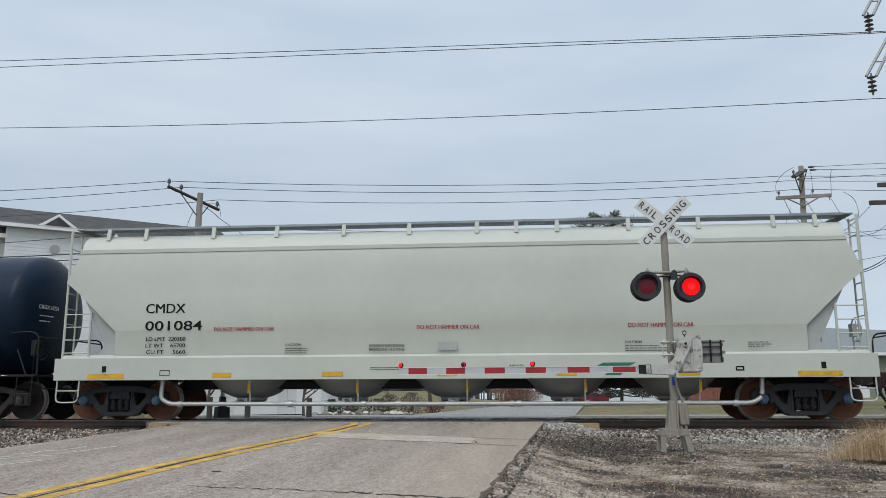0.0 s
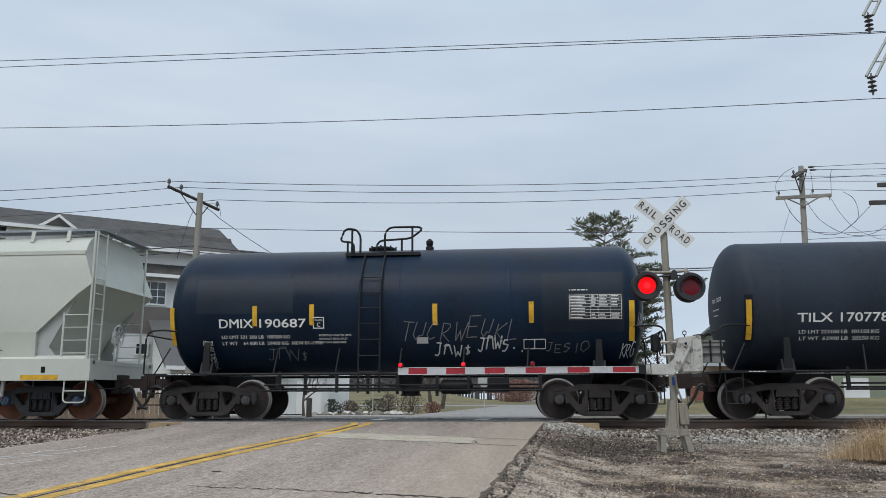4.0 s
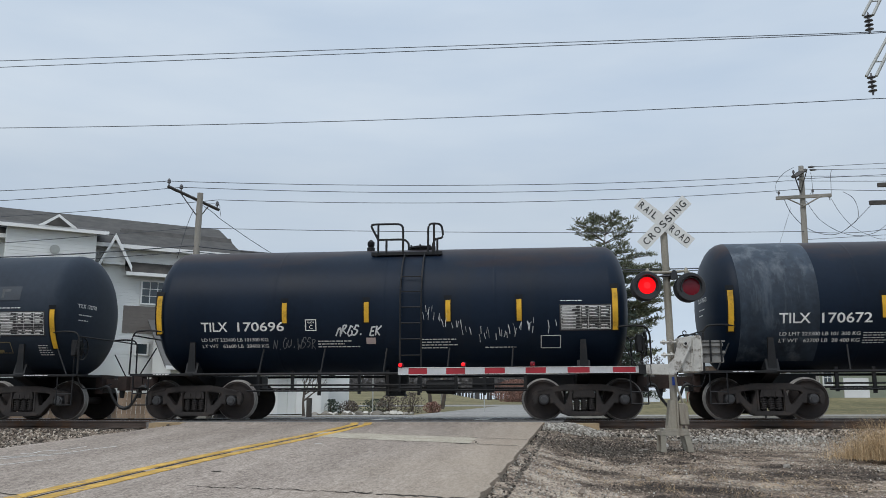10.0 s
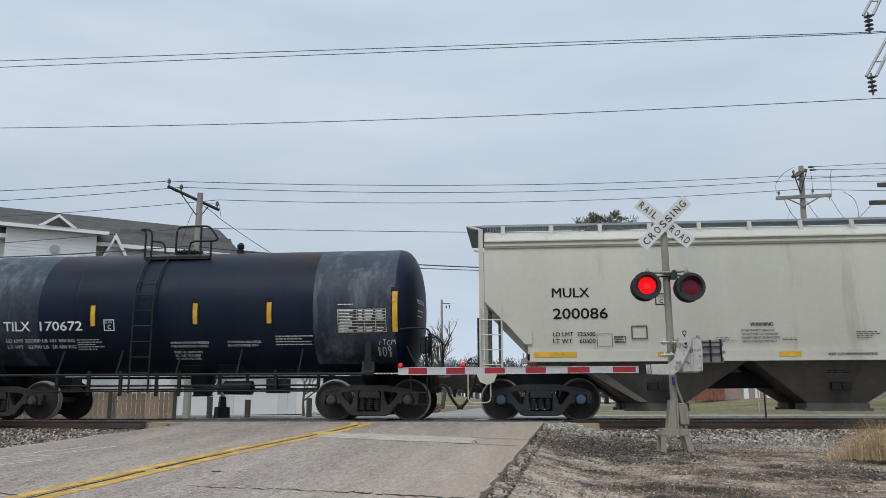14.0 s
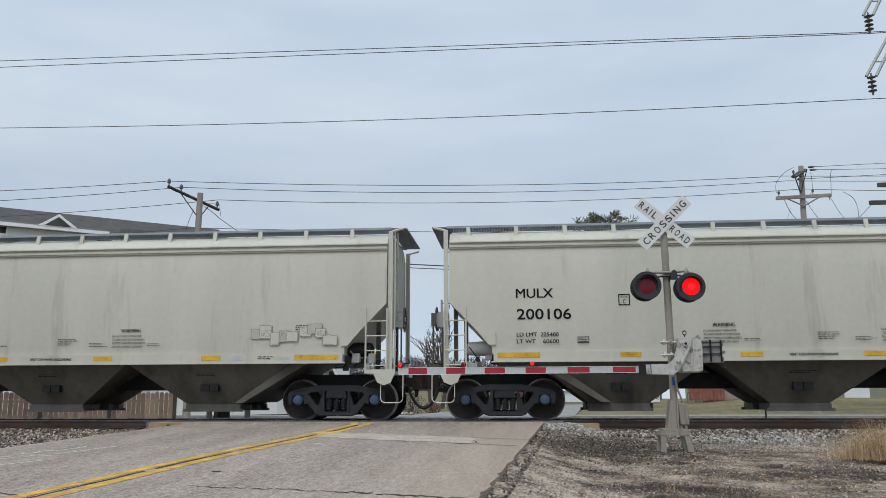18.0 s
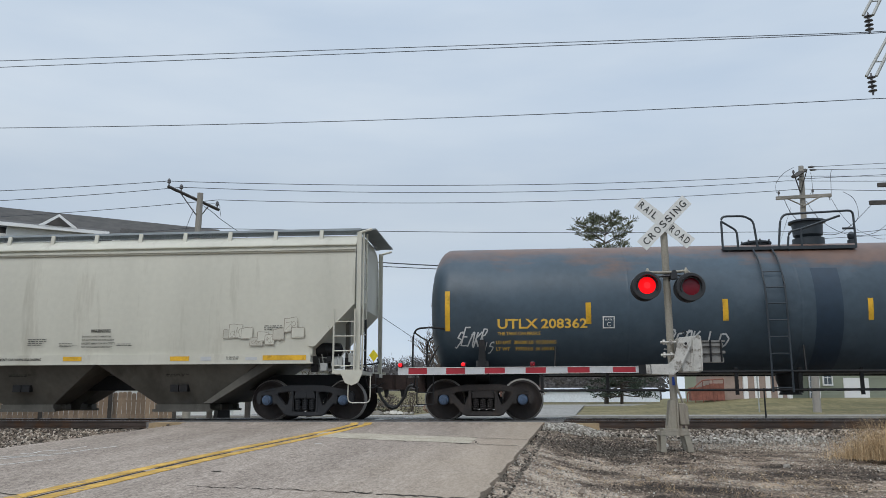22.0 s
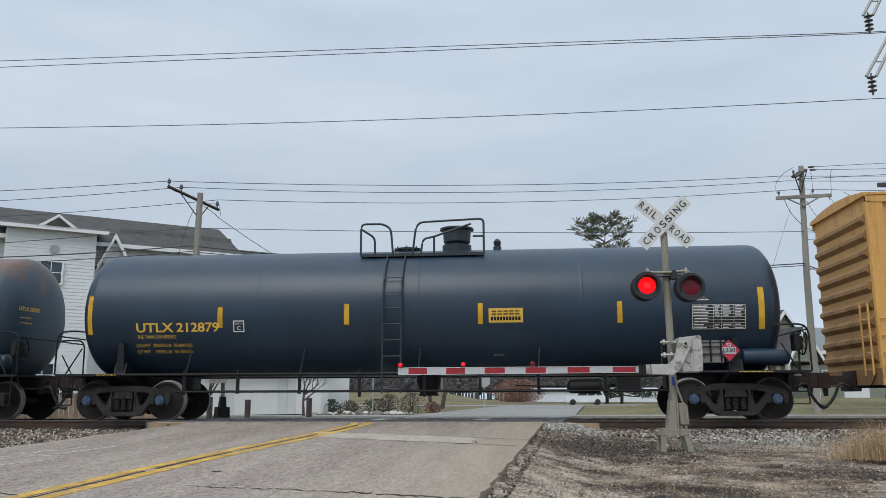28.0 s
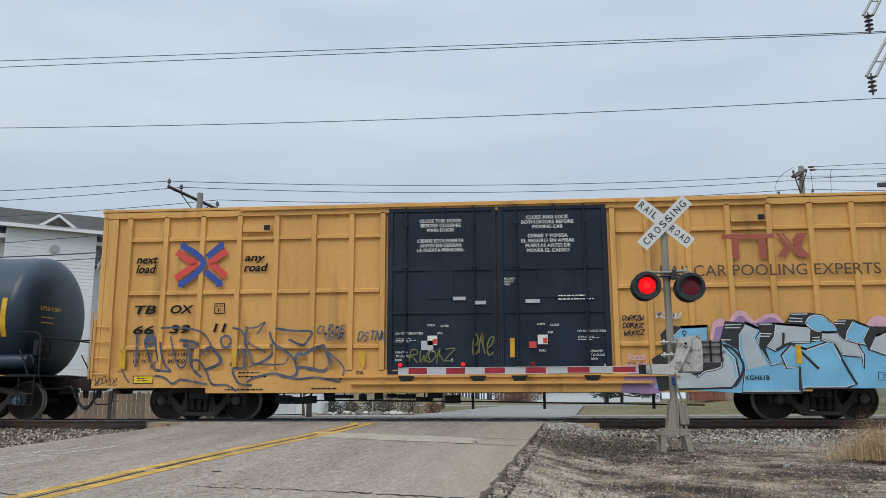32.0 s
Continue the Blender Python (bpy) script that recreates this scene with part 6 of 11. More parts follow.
    for k, w in enumerate((0.24, 0.26, 0.24, 0.24, 0.0, 0.34, 0.0, 0.22, 0.30, 0.22, 0.24)):
        if w:                                           # each faded mark: a worn stem with its upper bar
            bm = bmesh.new()
            patch(bm, x, x + w * 0.9, 3.03, 3.09, over)
            patch(bm, x + w * (0.32 if k % 2 else 0.05), x + w * (0.55 if k % 2 else 0.30), 2.88, 3.03, over)
            part("owner_mark", bm, GHOST, pan, "worn grey mark of the owner's name", angle=0)
        x += w + 0.05 if w else 0.12
    barblock(car, -1.62, 1.80, 1.0, 4, 0.035, surf, STENCIL_WHITE, 5)
    for x, z, w, txt in ((1.2, 1.85, 0.62, '4" FIBERGLASS INSULATION'), (1.2, 1.77, 0.80, "MAXIMUM OPERATING PRESSURE"), (1.2, 1.70, 0.78, "FOR HEATER COILS 100 P.S.I."), (1.2, 1.60, 0.6, "EXTERIOR HEATER PIPES"), (1.2, 1.53, 0.55, "NO INLET OR OUTLET"), (1.2, 1.46, 0.55, "PIPE CAPS REQUIRED")):
        line(car, txt, x, z, w, 0.045, surf, STENCIL_WHITE)
    barblock(car, 2.55, 1.78, 0.9, 2, 0.03, surf, STENCIL_WHITE, 7)
    barblock(car, 4.8, 1.74, 0.35, 5, 0.03, surf, STENCIL_WHITE, 8)
    bm = bmesh.new()
    frame_box(bm, 3.68, 4.13, 1.58, 1.84, 0.016, surf)
    patch(bm, 3.72, 3.92, 1.60, 1.66, surf)
    part("stencil_box", bm, mat_once("faded_yellow_stencil", (0.17, 0.13, 0.06)), car, angle=0)
    bm = bmesh.new()
    patch(bm, -0.02, 0.20, 1.74, 1.88, surf)
    part("decal", bm, WHITE_TAPE, car, "small pale decal")
    tag(car, "SFRMRM", -0.74, 1.56, 0.62, 0.34, 0.016, surf, SPRAY_WHITE, 21, 0.25, "thin pale marker tag")

    head_marks(car, 1, 1.52, 2.58, 5.62, STENCIL_WHITE, "TILX 170778", 2)
    head_marks(car, -1, 1.52, 2.58, 5.62, STENCIL_WHITE, "TILX 170778", 2)
    # the tank with paint splashes
    car, surf = small_tank_car("black syrup tank car with rust-tinted crown and white lettering", -29.73, TANK_BLACK_B, 4, TOP_B)
    line(car, "TILX", -4.28, 2.02, 0.62, 0.21, surf, STENCIL_WHITE)
    line(car, "170696", -3.42, 2.02, 1.10, 0.21, surf, STENCIL_WHITE)
    plate_mark(car, -1.82, 2.02, "C", surf, STENCIL_WHITE)
    line(car, "LD LMT 223400 LB 101300 KG", -4.30, 1.80, 1.58, 0.075, surf, STENCIL_WHITE)
    line(car, "LT WT   62600 LB  28400 KG", -4.30, 1.66, 1.58, 0.075, surf, STENCIL_WHITE)
    stripes(car, [(-5.35, -5.23, 1.98, 2.86), (-2.36, -2.25, 2.2, 2.66), (-0.45, -0.34, 2.2, 2.66), (1.42, 1.53, 2.2, 2.68), (3.02, 3.13, 2.2, 2.68), (5.14, 5.26, 1.98, 2.9)], surf, pad=True)
    data_panel(car, 4.0, 5.1, 2.0, 2.52, surf, STENCIL_WHITE, 5)
    barblock(car, -1.55, 1.78, 1.0, 3, 0.035, surf, STENCIL_WHITE, 9)
    barblock(car, 0.85, 1.80, 0.95, 4, 0.035, surf, STENCIL_WHITE, 10)
    barblock(car, 2.3, 1.62, 0.9, 1, 0.03, surf, STENCIL_WHITE, 11)
    bm = bmesh.new()
    frame_box(bm, 3.55, 4.0, 1.6, 1.88, 0.016, surf)
    part("stencil_box", bm, STENCIL_WHITE, car, angle=0)
    tag(car, "VARGS.VEK", -1.25, 1.92, 1.18, 0.20, 0.034, surf, SPRAY_WHITE, 31, 0.3)
    tag(car, "N.GU.WSSR", -2.62, 1.64, 1.02, 0.22, 0.016, surf, SPRAY_FAINT, 32, 0.2)
    rnd = random.Random(6)
    bm = bmesh.new()
    for k in range(46):                                 # thrown paint: short running drips along an arc
        u = rnd.random()
        x = 0.95 + 2.9 * u + rnd.uniform(-0.1, 0.1)
        z = (2.52 - 1.6 * u if u < 0.22 else 2.08 + 0.10 * math.sin(u * 9)) + rnd.uniform(-0.09, 0.09)
        d = rnd.uniform(-0.03, 0.03)
        ribbon(bm, [(x, z), (x + d, z - rnd.uniform(0.03, 0.12)), (x + d * 1.6, z - rnd.uniform(0.12, 0.20))], rnd.uniform(0.006, 0.020), surf)
    part("paint_splash", bm, SPRAY_WHITE, car, "spatter of pale thrown paint", angle=0)["kind"] = "stuff"
    bm = bmesh.new()
    patch(bm, -0.42, -0.20, 1.72, 1.86, surf)
    part("decal", bm, mat_once("pale_pink_decal", (0.45, 0.36, 0.34)), car, "small pale red-printed decal")

    head_marks(car, 1, 1.52, 2.58, 5.62, STENCIL_WHITE, "TILX 170696", 2)
    head_marks(car, -1, 1.52, 2.58, 5.62, STENCIL_WHITE, "TILX 170696", 2)
    # the tank with two repainted blue bands
    car, surf = small_tank_car("black syrup tank car with faded blue end bands and white lettering", -16.73, TANK_BLACK_B, 5, TOP_C, panels=((-5.1, -3.42, TANK_BLUEBLACK, 62, 238), (3.20, 5.1, TANK_BLUEBLACK, 62, 238)))
    line(car, "TILX", -4.28, 2.08, 0.66, 0.22, surf, STENCIL_WHITE)
    line(car, "170672", -3.38, 2.08, 1.05, 0.22, surf, STENCIL_WHITE)
    plate_mark(car, -1.80, 2.07, "C", surf, STENCIL_WHITE)
    line(car, "LD LMT 223300 LB 101 300 KG", -4.26, 1.82, 1.70, 0.075, surf, STENCIL_WHITE)
    line(car, "LT WT   62700 LB  28 400 KG", -4.26, 1.68, 1.70, 0.075, surf, STENCIL_WHITE)
    stripes(car, [(-5.36, -5.24, 1.92, 2.82), (-2.12, -2.01, 2.18, 2.66), (0.36, 0.47, 2.2, 2.68), (2.12, 2.23, 2.2, 2.68), (5.04, 5.16, 1.98, 2.9)], surf, pad=True)
    data_panel(car, 3.78, 4.9, 1.98, 2.50, surf, STENCIL_WHITE, 6)
    barblock(car, -2.5, 1.86, 0.7, 5, 0.03, surf, STENCIL_WHITE, 12)
    for k, (x, z, w, txt) in enumerate(((-0.22, 1.76, 0.92, "MAXIMUM OPERATING PRESSURE"), (-0.22, 1.68, 0.90, "FOR HEATER COILS 100 P.S.I."), (-0.18, 1.55, 0.68, "EXTERIOR HEATER PIPES"), (-0.18, 1.475, 0.62, "NO INLET OR OUTLET"), (-0.18, 1.40, 0.62, "PIPE CAPS REQUIRED"), (1.15, 1.77, 0.80, '4" FIBERGLASS INSULATION'), (1.15, 1.69, 0.72, "DO NOT EXCEED 300 F"))):
        line(car, txt, x, z, w, 0.05, surf, STENCIL_WHITE)
    barblock(car, -0.12, 1.27, 0.62, 3, 0.035, surf, GHOST, 13)
    barblock(car, 0.75, 1.27, 0.7, 3, 0.035, surf, GHOST, 14)
    barblock(car, 2.3, 1.90, 0.9, 4, 0.035, surf, STENCIL_WHITE, 15)
    tag(car, "VITCM", 4.58, 1.70, 0.52, 0.10, 0.014, surf, SPRAY_WHITE, 41)
    tag(car, "8O8", 4.66, 1.46, 0.36, 0.22, 0.016, surf, SPRAY_WHITE, 42, 0.0)

    head_marks(car, 1, 1.52, 2.58, 5.62, STENCIL_WHITE, "TILX 170672", 2)
    head_marks(car, -1, 1.52, 2.58, 5.62, STENCIL_WHITE, "TILX 170672", 2)
    # the tank just leaving at the start
    car, surf = small_tank_car("black tank car with small white lettering on its head", -87.8, TANK_BLACK, 7, TOP_B)
    stripes(car, [(-5.31, -5.19, 1.74, 2.60)], surf)
    line(car, "190522", -4.19, 2.10, 1.40, 0.20, surf, STENCIL_WHITE)
    head_marks(car, 1, 1.52, 2.58, 5.62, STENCIL_WHITE, "CRGX 15224", 2)


TANK_PANEL = mat("faded_owner_panel", (0.0092, 0.0180, 0.0300), 0.5, var=0.3, size=0.5)
TANK_BLUEBLACK_DARK = mat("fresh_black_patch", (0.0125, 0.0205, 0.0320), 0.45, var=0.25, size=0.8, spec=0.18)


TANK_FITTING = mat("slate_fitting_paint", (0.020, 0.028, 0.036), 0.5, var=0.3, size=0.4)


def long_tank_car(label, at, paint, seed, rails, number, ld, lt):
    car, surf = tank_car(label, at, 8.22, 6.98, 1.53, 2.54, paint, STENCIL_YELLOW, CAP_BLUE, seed=seed, low=0.05)
    tank_top(car, -1.44, 1.50, -0.42, 1.53, 2.54, [[(a, b - 0.06 if b else 0.0) for a, b in run] for run in rails], (-0.78, -0.36, 0.60), dome=0.80, valve=1.80, m=TANK_FITTING)
    line(car, "UTLX", -6.62, 2.02, 0.90, 0.215, surf, STENCIL_YELLOW, bold=0.022)
    line(car, number, -5.65, 2.02, 1.02, 0.215, surf, STENCIL_YELLOW, bold=0.022)
    line(car, "THE TANK CAR PEOPLE", -6.62, 1.88, 0.95, 0.075, surf, STENCIL_YELLOW)
    line(car, ld, -6.66, 1.69, 1.34, 0.075, surf, STENCIL_YELLOW)
    line(car, lt, -6.66, 1.55, 1.34, 0.075, surf, STENCIL_YELLOW)
    plate_mark(car, -4.29, 2.01, "C", surf, STENCIL_WHITE)
    stripes(car, [(-7.80, -7.69, 1.98, 2.88), (-4.66, -4.54, 2.11, 2.58), (-1.69, -1.57, 2.15, 2.62), (1.37, 1.48, 2.13, 2.60), (4.46, 4.57, 2.13, 2.60), (7.50, 7.63, 1.96, 2.88)], surf)
    data_panel(car, 6.08, 7.22, 1.97, 2.50, surf, STENCIL_WHITE, seed)
    barblock(car, -7.5, 1.035, 0.6, 1, 0.03, flat(-1.50), STENCIL_YELLOW, seed)
    barblock(car, 7.0, 1.035, 0.85, 1, 0.03, flat(-1.50), STENCIL_YELLOW, seed + 1)
    bm = bmesh.new()                                    # placard in its holder, and the air reservoir beside it
    c, s = (6.82, 1.50), 0.235
    d = -1.50
    prism(bm, [(c[0], c[1] - s), (c[0] + s, c[1]), (c[0], c[1] + s), (c[0] - s, c[1])], d - 0.01, d)
    pl = part("placard", bm, mat_once("placard_red", (0.42, 0.02, 0.05)), car, "red hazard placard")
    bm = bmesh.new()
    patch(bm, c[0] - 0.145, c[0] + 0.145, c[1] - 0.075, c[1] + 0.075, flat(d - 0.014), 1)
    frame_box(bm, c[0] - 0.05, c[0] + 0.05, c[1] + 0.09, c[1] + 0.16, 0.018, flat(d - 0.014))
    part("number_field", bm, WHITE_TAPE, pl, angle=0)
    bm = bmesh.new()
    letters(bm, "1230" if seed == 9 else "1090", c[0] - 0.125, c[1] - 0.042, 0.25, 0.085, flat(d - 0.018))
    part("lettering", bm, STENCIL_BLACK, pl, angle=0)
    bm = bmesh.new()
    tube(bm, [(c[0], -1.46, 1.05), (c[0], -1.46, 1.30)], 0.02, 6)
    box(bm, c[0] - 0.06, c[0] + 0.06, -1.49, -1.44, 1.25, 1.5)
    part("placard_holder", bm, FRAME_BLACK, car)
    bm = bmesh.new()
    lathe(bm, [(0.05, -0.55), (0.17, -0.48), (0.19, 0.0), (0.17, 0.48), (0.05, 0.55)], (7.65, -1.2, 1.38), "x", 18)
    part("air_reservoir", bm, paint, car, "horizontal cylindrical air reservoir")
    head_marks(car, 1, 1.53, 2.54, 8.22, STENCIL_YELLOW, "UTLX " + number, seed)
    head_marks(car, -1, 1.53, 2.54, 8.22, STENCIL_YELLOW, "UTLX " + number, seed)
    return car, surf


ONCE = {}


def mat_once(name, c, rough=0.5):
    if name not in ONCE:
        ONCE[name] = mat(name, c, rough, var=0.1, size=0.3)
    return ONCE[name]


RAILS_D = [[(-1.44, 0.0), (-1.44, 0.84), (-0.92, 0.84), (-0.72, 0.72), (-0.66, 0.0)], [(-1.44, 0.72), (-1.1, 0.5), (-1.1, 0.0)], [(-0.2, 0.0), (-0.12, 0.72), (-0.02, 0.86), (1.50, 0.92), (1.50, 0.0)], [(0.0, 0.0), (0.05, 0.45), (0.3, 0.5), (1.2, 0.8)], [(0.32, 0.0), (0.32, 0.5)], [(1.24, 0.5), (1.5, 0.5)]]


def methanol_cars():
    car, surf = long_tank_car("slate-grey tank car with rust-streaked crown, graffiti tags and yellow lettering", 33.03, TANK_RUSTY, 8, RAILS_D, "208362", "LD LMT  206300 LB  93 550 KG", "LT WT    79700 LB  36 150 KG")
    tag(car, "SEAKR", -7.60, 1.64, 0.70, 0.34, 0.030, surf, SPRAY_WHITE, 51, 0.35)
    tag(car, "IS", -6.98, 1.50, 0.25, 0.20, 0.020, surf, SPRAY_WHITE, 56, 0.3)
    tag(car, "DEAK", -2.90, 1.62, 0.70, 0.36, 0.036, surf, SPRAY_WHITE, 52, 0.25)
    bm = bmesh.new()
    ribbon(bm, curve_through([(-2.94, 1.56), (-2.70, 1.53), (-2.40, 1.57), (-2.20, 1.50)]), 0.032, surf)
    part("graffiti_stroke", bm, SPRAY_WHITE, car, "white marker underline", angle=60)
    tag(car, "LD", -2.02, 1.54, 0.46, 0.34, 0.035, surf, SPRAY_WHITE, 53, 0.2)
    tag(car, "BONEC", 3.1, 1.75, 0.78, 0.26, 0.022, surf, SPRAY_FAINT, 54, 0.2)
    tag(car, "TUBS", 5.55, 1.82, 0.5, 0.32, 0.018, surf, SPRAY_WHITE, 55, 0.3)
    bm = bmesh.new()
    n = 26
    for i in range(n):
        t0, t1 = radians(150 + 112 * i / n), radians(150 + 112 * (i + 1) / n)
        bm.faces.new([bm.verts.new((x, 1.535 * math.cos(t), 2.54 + 1.535 * math.sin(t))) for x, t in ((0.29, t0), (0.86, t0), (0.86, t1), (0.29, t1))])
    bmesh.ops.remove_doubles(bm, verts=bm.verts[:], dist=0.0005)
    part("painted_band", bm, TANK_GREY, car, "band of fresh dark paint", angle=60)
    car, surf = long_tank_car("clean slate-grey tank car with yellow lettering and yellow notice", 51.05, TANK_GREY, 9, RAILS_D, "212879", "LD LMT  206500 LB  93 600 KG", "LT WT    79500 LB  36 100 KG")
    bm = bmesh.new()
    patch(bm, 1.61, 2.38, 2.16, 2.48, surf)
    sg = part("notice", bm, STENCIL_YELLOW, car, "yellow notice with small black print", angle=60)
    bm = bmesh.new()
    up = on_tank(1.53, 2.54, 0.013)
    for k in range(10):
        patch(bm, 1.66 + 0.068 * k, 1.71 + 0.068 * k, 2.21, 2.29, up)
    for k in range(5):
        patch(bm, 1.68 + 0.13 * k, 1.78 + 0.13 * k, 2.335, 2.36, up)
        patch(bm, 1.68 + 0.13 * k, 1.78 + 0.13 * k, 2.40, 2.425, up)
    part("small_print", bm, STENCIL_BLACK, sg, angle=0)
    barblock(car, 1.7, 1.45, 0.35, 1, 0.025, surf, STENCIL_WHITE, 3)
    barblock(car, 6.1, 2.66, 0.4, 2, 0.025, surf, STENCIL_YELLOW, 4)
# ---- covered hoppers and the boxcar ----
def shell(bm, section, end_x, mi=0):
    """Skin over a section (y, z), whose ends lie at end_x(z) on both sides, closed at the ends."""
    rows = []
    for y, z in section:
        a = end_x(z)
        rows.append([bm.verts.new((x, y, z)) for x in (-a, -a * 0.5, 0, a * 0.5, a)])
    for p, q in zip(rows, rows[1:]):
        for i in range(4):
            bm.faces.new((p[i], p[i + 1], q[i + 1], q[i])).material_index = mi
    for e in (0, 4):
        n = len(rows)
        for i in range(n // 2):
            j = n - 1 - i
            if i + 1 < j:
                quad = [rows[i][e], rows[i + 1][e], rows[j - 1][e], rows[j][e]]
                if i + 1 == j - 1:
                    quad.pop(2)
                bm.faces.new(quad).material_index = mi
    bmesh.ops.recalc_face_normals(bm, faces=bm.faces)
    return bm


def mirrored(half):
    return half + [(-y, z) for y, z in reversed(half) if abs(y) > 1e-6]


def side_ladder(car, x, y, z0, z1, w, m, step=0.36, along="x"):
    for k in (0, 1):
        p = (x + k * w, y) if along == "x" else (x, y + k * w)
        bm = bmesh.new()
        tube(bm, [(*p, z0), (*p, z1)], 0.022, 6)
        part("ladder_rail", bm, m, car)
    z = z0 + 0.12
    while z < z1 - 0.05:
        bm = bmesh.new()
        q = (x + w, y) if along == "x" else (x, y + w)
        tube(bm, [(x, y, z), (*q, z)], 0.014, 6)
        part("rung", bm, m, car)
        z += step


def running_board(car, xs, x0, x1, z, y, m, wide=0.5):
    """Roof walk: a grating with edge strips on upright brackets."""
    for s in (-1, 1):
        bm = bmesh.new()
        a, b = s * y, s * (y - wide)
        n = int((x1 - x0) / 0.065)
        for k in range(n):                              # bearing bars of the open grating
            xx = x0 + (k + 0.5) * (x1 - x0) / n
            box(bm, xx - 0.014, xx + 0.014, min(a, b) + 0.012, max(a, b) - 0.012, z, z + 0.026)
        for f in (0.25, 0.5, 0.75):
            yy = a + (b - a) * f
            box(bm, x0, x1, yy - 0.009, yy + 0.009, z + 0.002, z + 0.03)
        part("running_board", bm, GRATING, car, "grey metal grating walkway", angle=0)
        for yy in (a, b):
            bm = bmesh.new()
            box(bm, x0, x1, yy - 0.011, yy + 0.011, z - 0.022, z + 0.03)
            part("board_edge", bm, BOARD_EDGE, car, "pale galvanised edge strip", angle=0)
        for x in xs:
            bm = bmesh.new()
            prism(bm, [(s * (y - 0.01), z - 0.025), (s * (y + 0.03), z - 0.005), (s * (y + 0.085), z - 0.28), (s * (y + 0.04), z - 0.30)], x - 0.045, x + 0.045, "yz")
            part("board_bracket", bm, m, car)


BOARD_EDGE = mat("galvanised_edge_strip", (0.27, 0.30, 0.32), 0.5, 0.4, var=0.15, size=0.4)


def white_hopper():
    car = thing("covered_hopper", "new pale-grey five-bay covered hopper car with black lettering", "hopper car", "cars of the freight train")
    CARS.append((car, -72.18))

    def end_x(z):
        if z > 3.9:
            return 8.78
        if z > 3.2:
            return 8.78 + (3.9 - z) / 0.7 * 0.27
        if z > 2.93:
            return 9.05 - (3.2 - z) / 0.27 * 0.35
        if z > 2.05:
            return 8.70 - (2.93 - z) / 0.88 * 0.92
        return 7.76
    sec = mirrored([(-1.55, 1.38), (-1.575, 1.6), (-1.595, 2.04), (-1.60, 2.06), (-1.605, 2.5), (-1.60, 2.92), (-1.598, 2.94), (-1.59, 3.2), (-1.57, 3.5), (-1.53, 3.85), (-1.50, 3.97), (-1.44, 4.12), (-1.34, 4.26), (-1.18, 4.37), (-0.8, 4.45), (-0.4, 4.48), (0, 4.49)])
    bm = bmesh.new()
    shell(bm, sec, end_x)
    part("body", bm, HOPPER_WHITE, car, "smooth pale-grey curved body", angle=45)
    surf = lambda x, z: (x, -1.612, z)
    for s in (-1, 1):
        bm = bmesh.new()
        box(bm, -9.16, 9.16, min(s * 1.62, s * 1.40), max(s * 1.62, s * 1.40), 0.92, 1.42)
        prism(bm, [(s * 1.62, 1.42), (s * 1.40, 1.42), (s * 1.52, 1.50)], -9.0, 9.0, "yz")
        part("side_sill", bm, HOPPER_WHITE, car)
        bm = bmesh.new()
        box(bm, -8.78, 8.78, min(s * 1.54, s * 1.47), max(s * 1.54, s * 1.47), 3.90, 3.99)
        part("top_chord", bm, HOPPER_WHITE, car)
    brk = [-8.22, -7.29, -5.62, -4.08, -2.47, -0.92, 0.66, 1.57, 2.50, 4.11, 5.67, 7.31, 8.22]
    running_board(car, brk, -8.85, 8.85, 4.53, 1.30, HOPPER_WHITE, 0.42)
    for e in (-1, 1):
        bm = bmesh.new()                                # roof end platform
        box(bm, min(e * 8.80, e * 9.06), max(e * 8.80, e * 9.06), -1.3, 1.3, 4.52, 4.55)
        part("running_board", bm, GRATING, car, angle=0)
        for y in (-1.50, 1.46):
            bm = bmesh.new()
            prism(bm, [(e * 7.74, 1.46), (e * 7.74, 2.12), (e * 8.68, 2.95), (e * 8.30, 2.20), (e * 8.05, 1.70), (e * 8.25, 1.46)], y, y + 0.04)
            part("end_gusset", bm, HOPPER_GUSSET, car, "grey end gusset plate")
        bm = bmesh.new()
        box(bm, min(e * 7.8, e * 9.16), max(e * 7.8, e * 9.16), -1.5, 1.5, 1.30, 1.38)
        box(bm, min(e * 8.98, e * 9.15), max(e * 8.98, e * 9.15), -1.612, 1.612, 0.95, 1.398)
        prism(bm, [(e * 6.9, 1.38), (e * 7.6, 1.38), (e * 8.6, 3.1), (e * 8.5, 3.2)], -1.4, 1.4)
        part("end_frame", bm, HOPPER_WHITE, car)
        for y in (-1.55, 1.1):
            bm = bmesh.new()
            for dx in (9.02, 8.40):
                tube(bm, [(e * dx, y, 1.38), (e * dx, y, 2.5 if dx < 9 else 4.46)], 0.028, 6)
            part("grab_post", bm, HOPPER_WHITE, car)
            for k in range(4):
                bm = bmesh.new()
                tube(bm, [(e * 8.40, y, 1.55 + 0.3 * k), (e * 9.02, y, 1.55 + 0.3 * k)], 0.014, 6)
                part("rung", bm, HOPPER_WHITE, car)
        side_ladder(car, e * 9.06, -1.50, 1.4, 4.46, 0.45, HOPPER_WHITE, along="y")
        bm = bmesh.new()
        tube(bm, bow([(e * 8.55, -1.58, 0.95), (e * 8.55, -1.60, 0.42), (e * 9.08, -1.60, 0.42), (e * 9.08, -1.58, 0.95)]), 0.018, 6)
        tube(bm, [(e * 8.55, -1.6, 0.68), (e * 9.08, -1.6, 0.68)], 0.014, 6)
        part("stirrup", bm, HOPPER_WHITE, car)
        bm = bmesh.new()
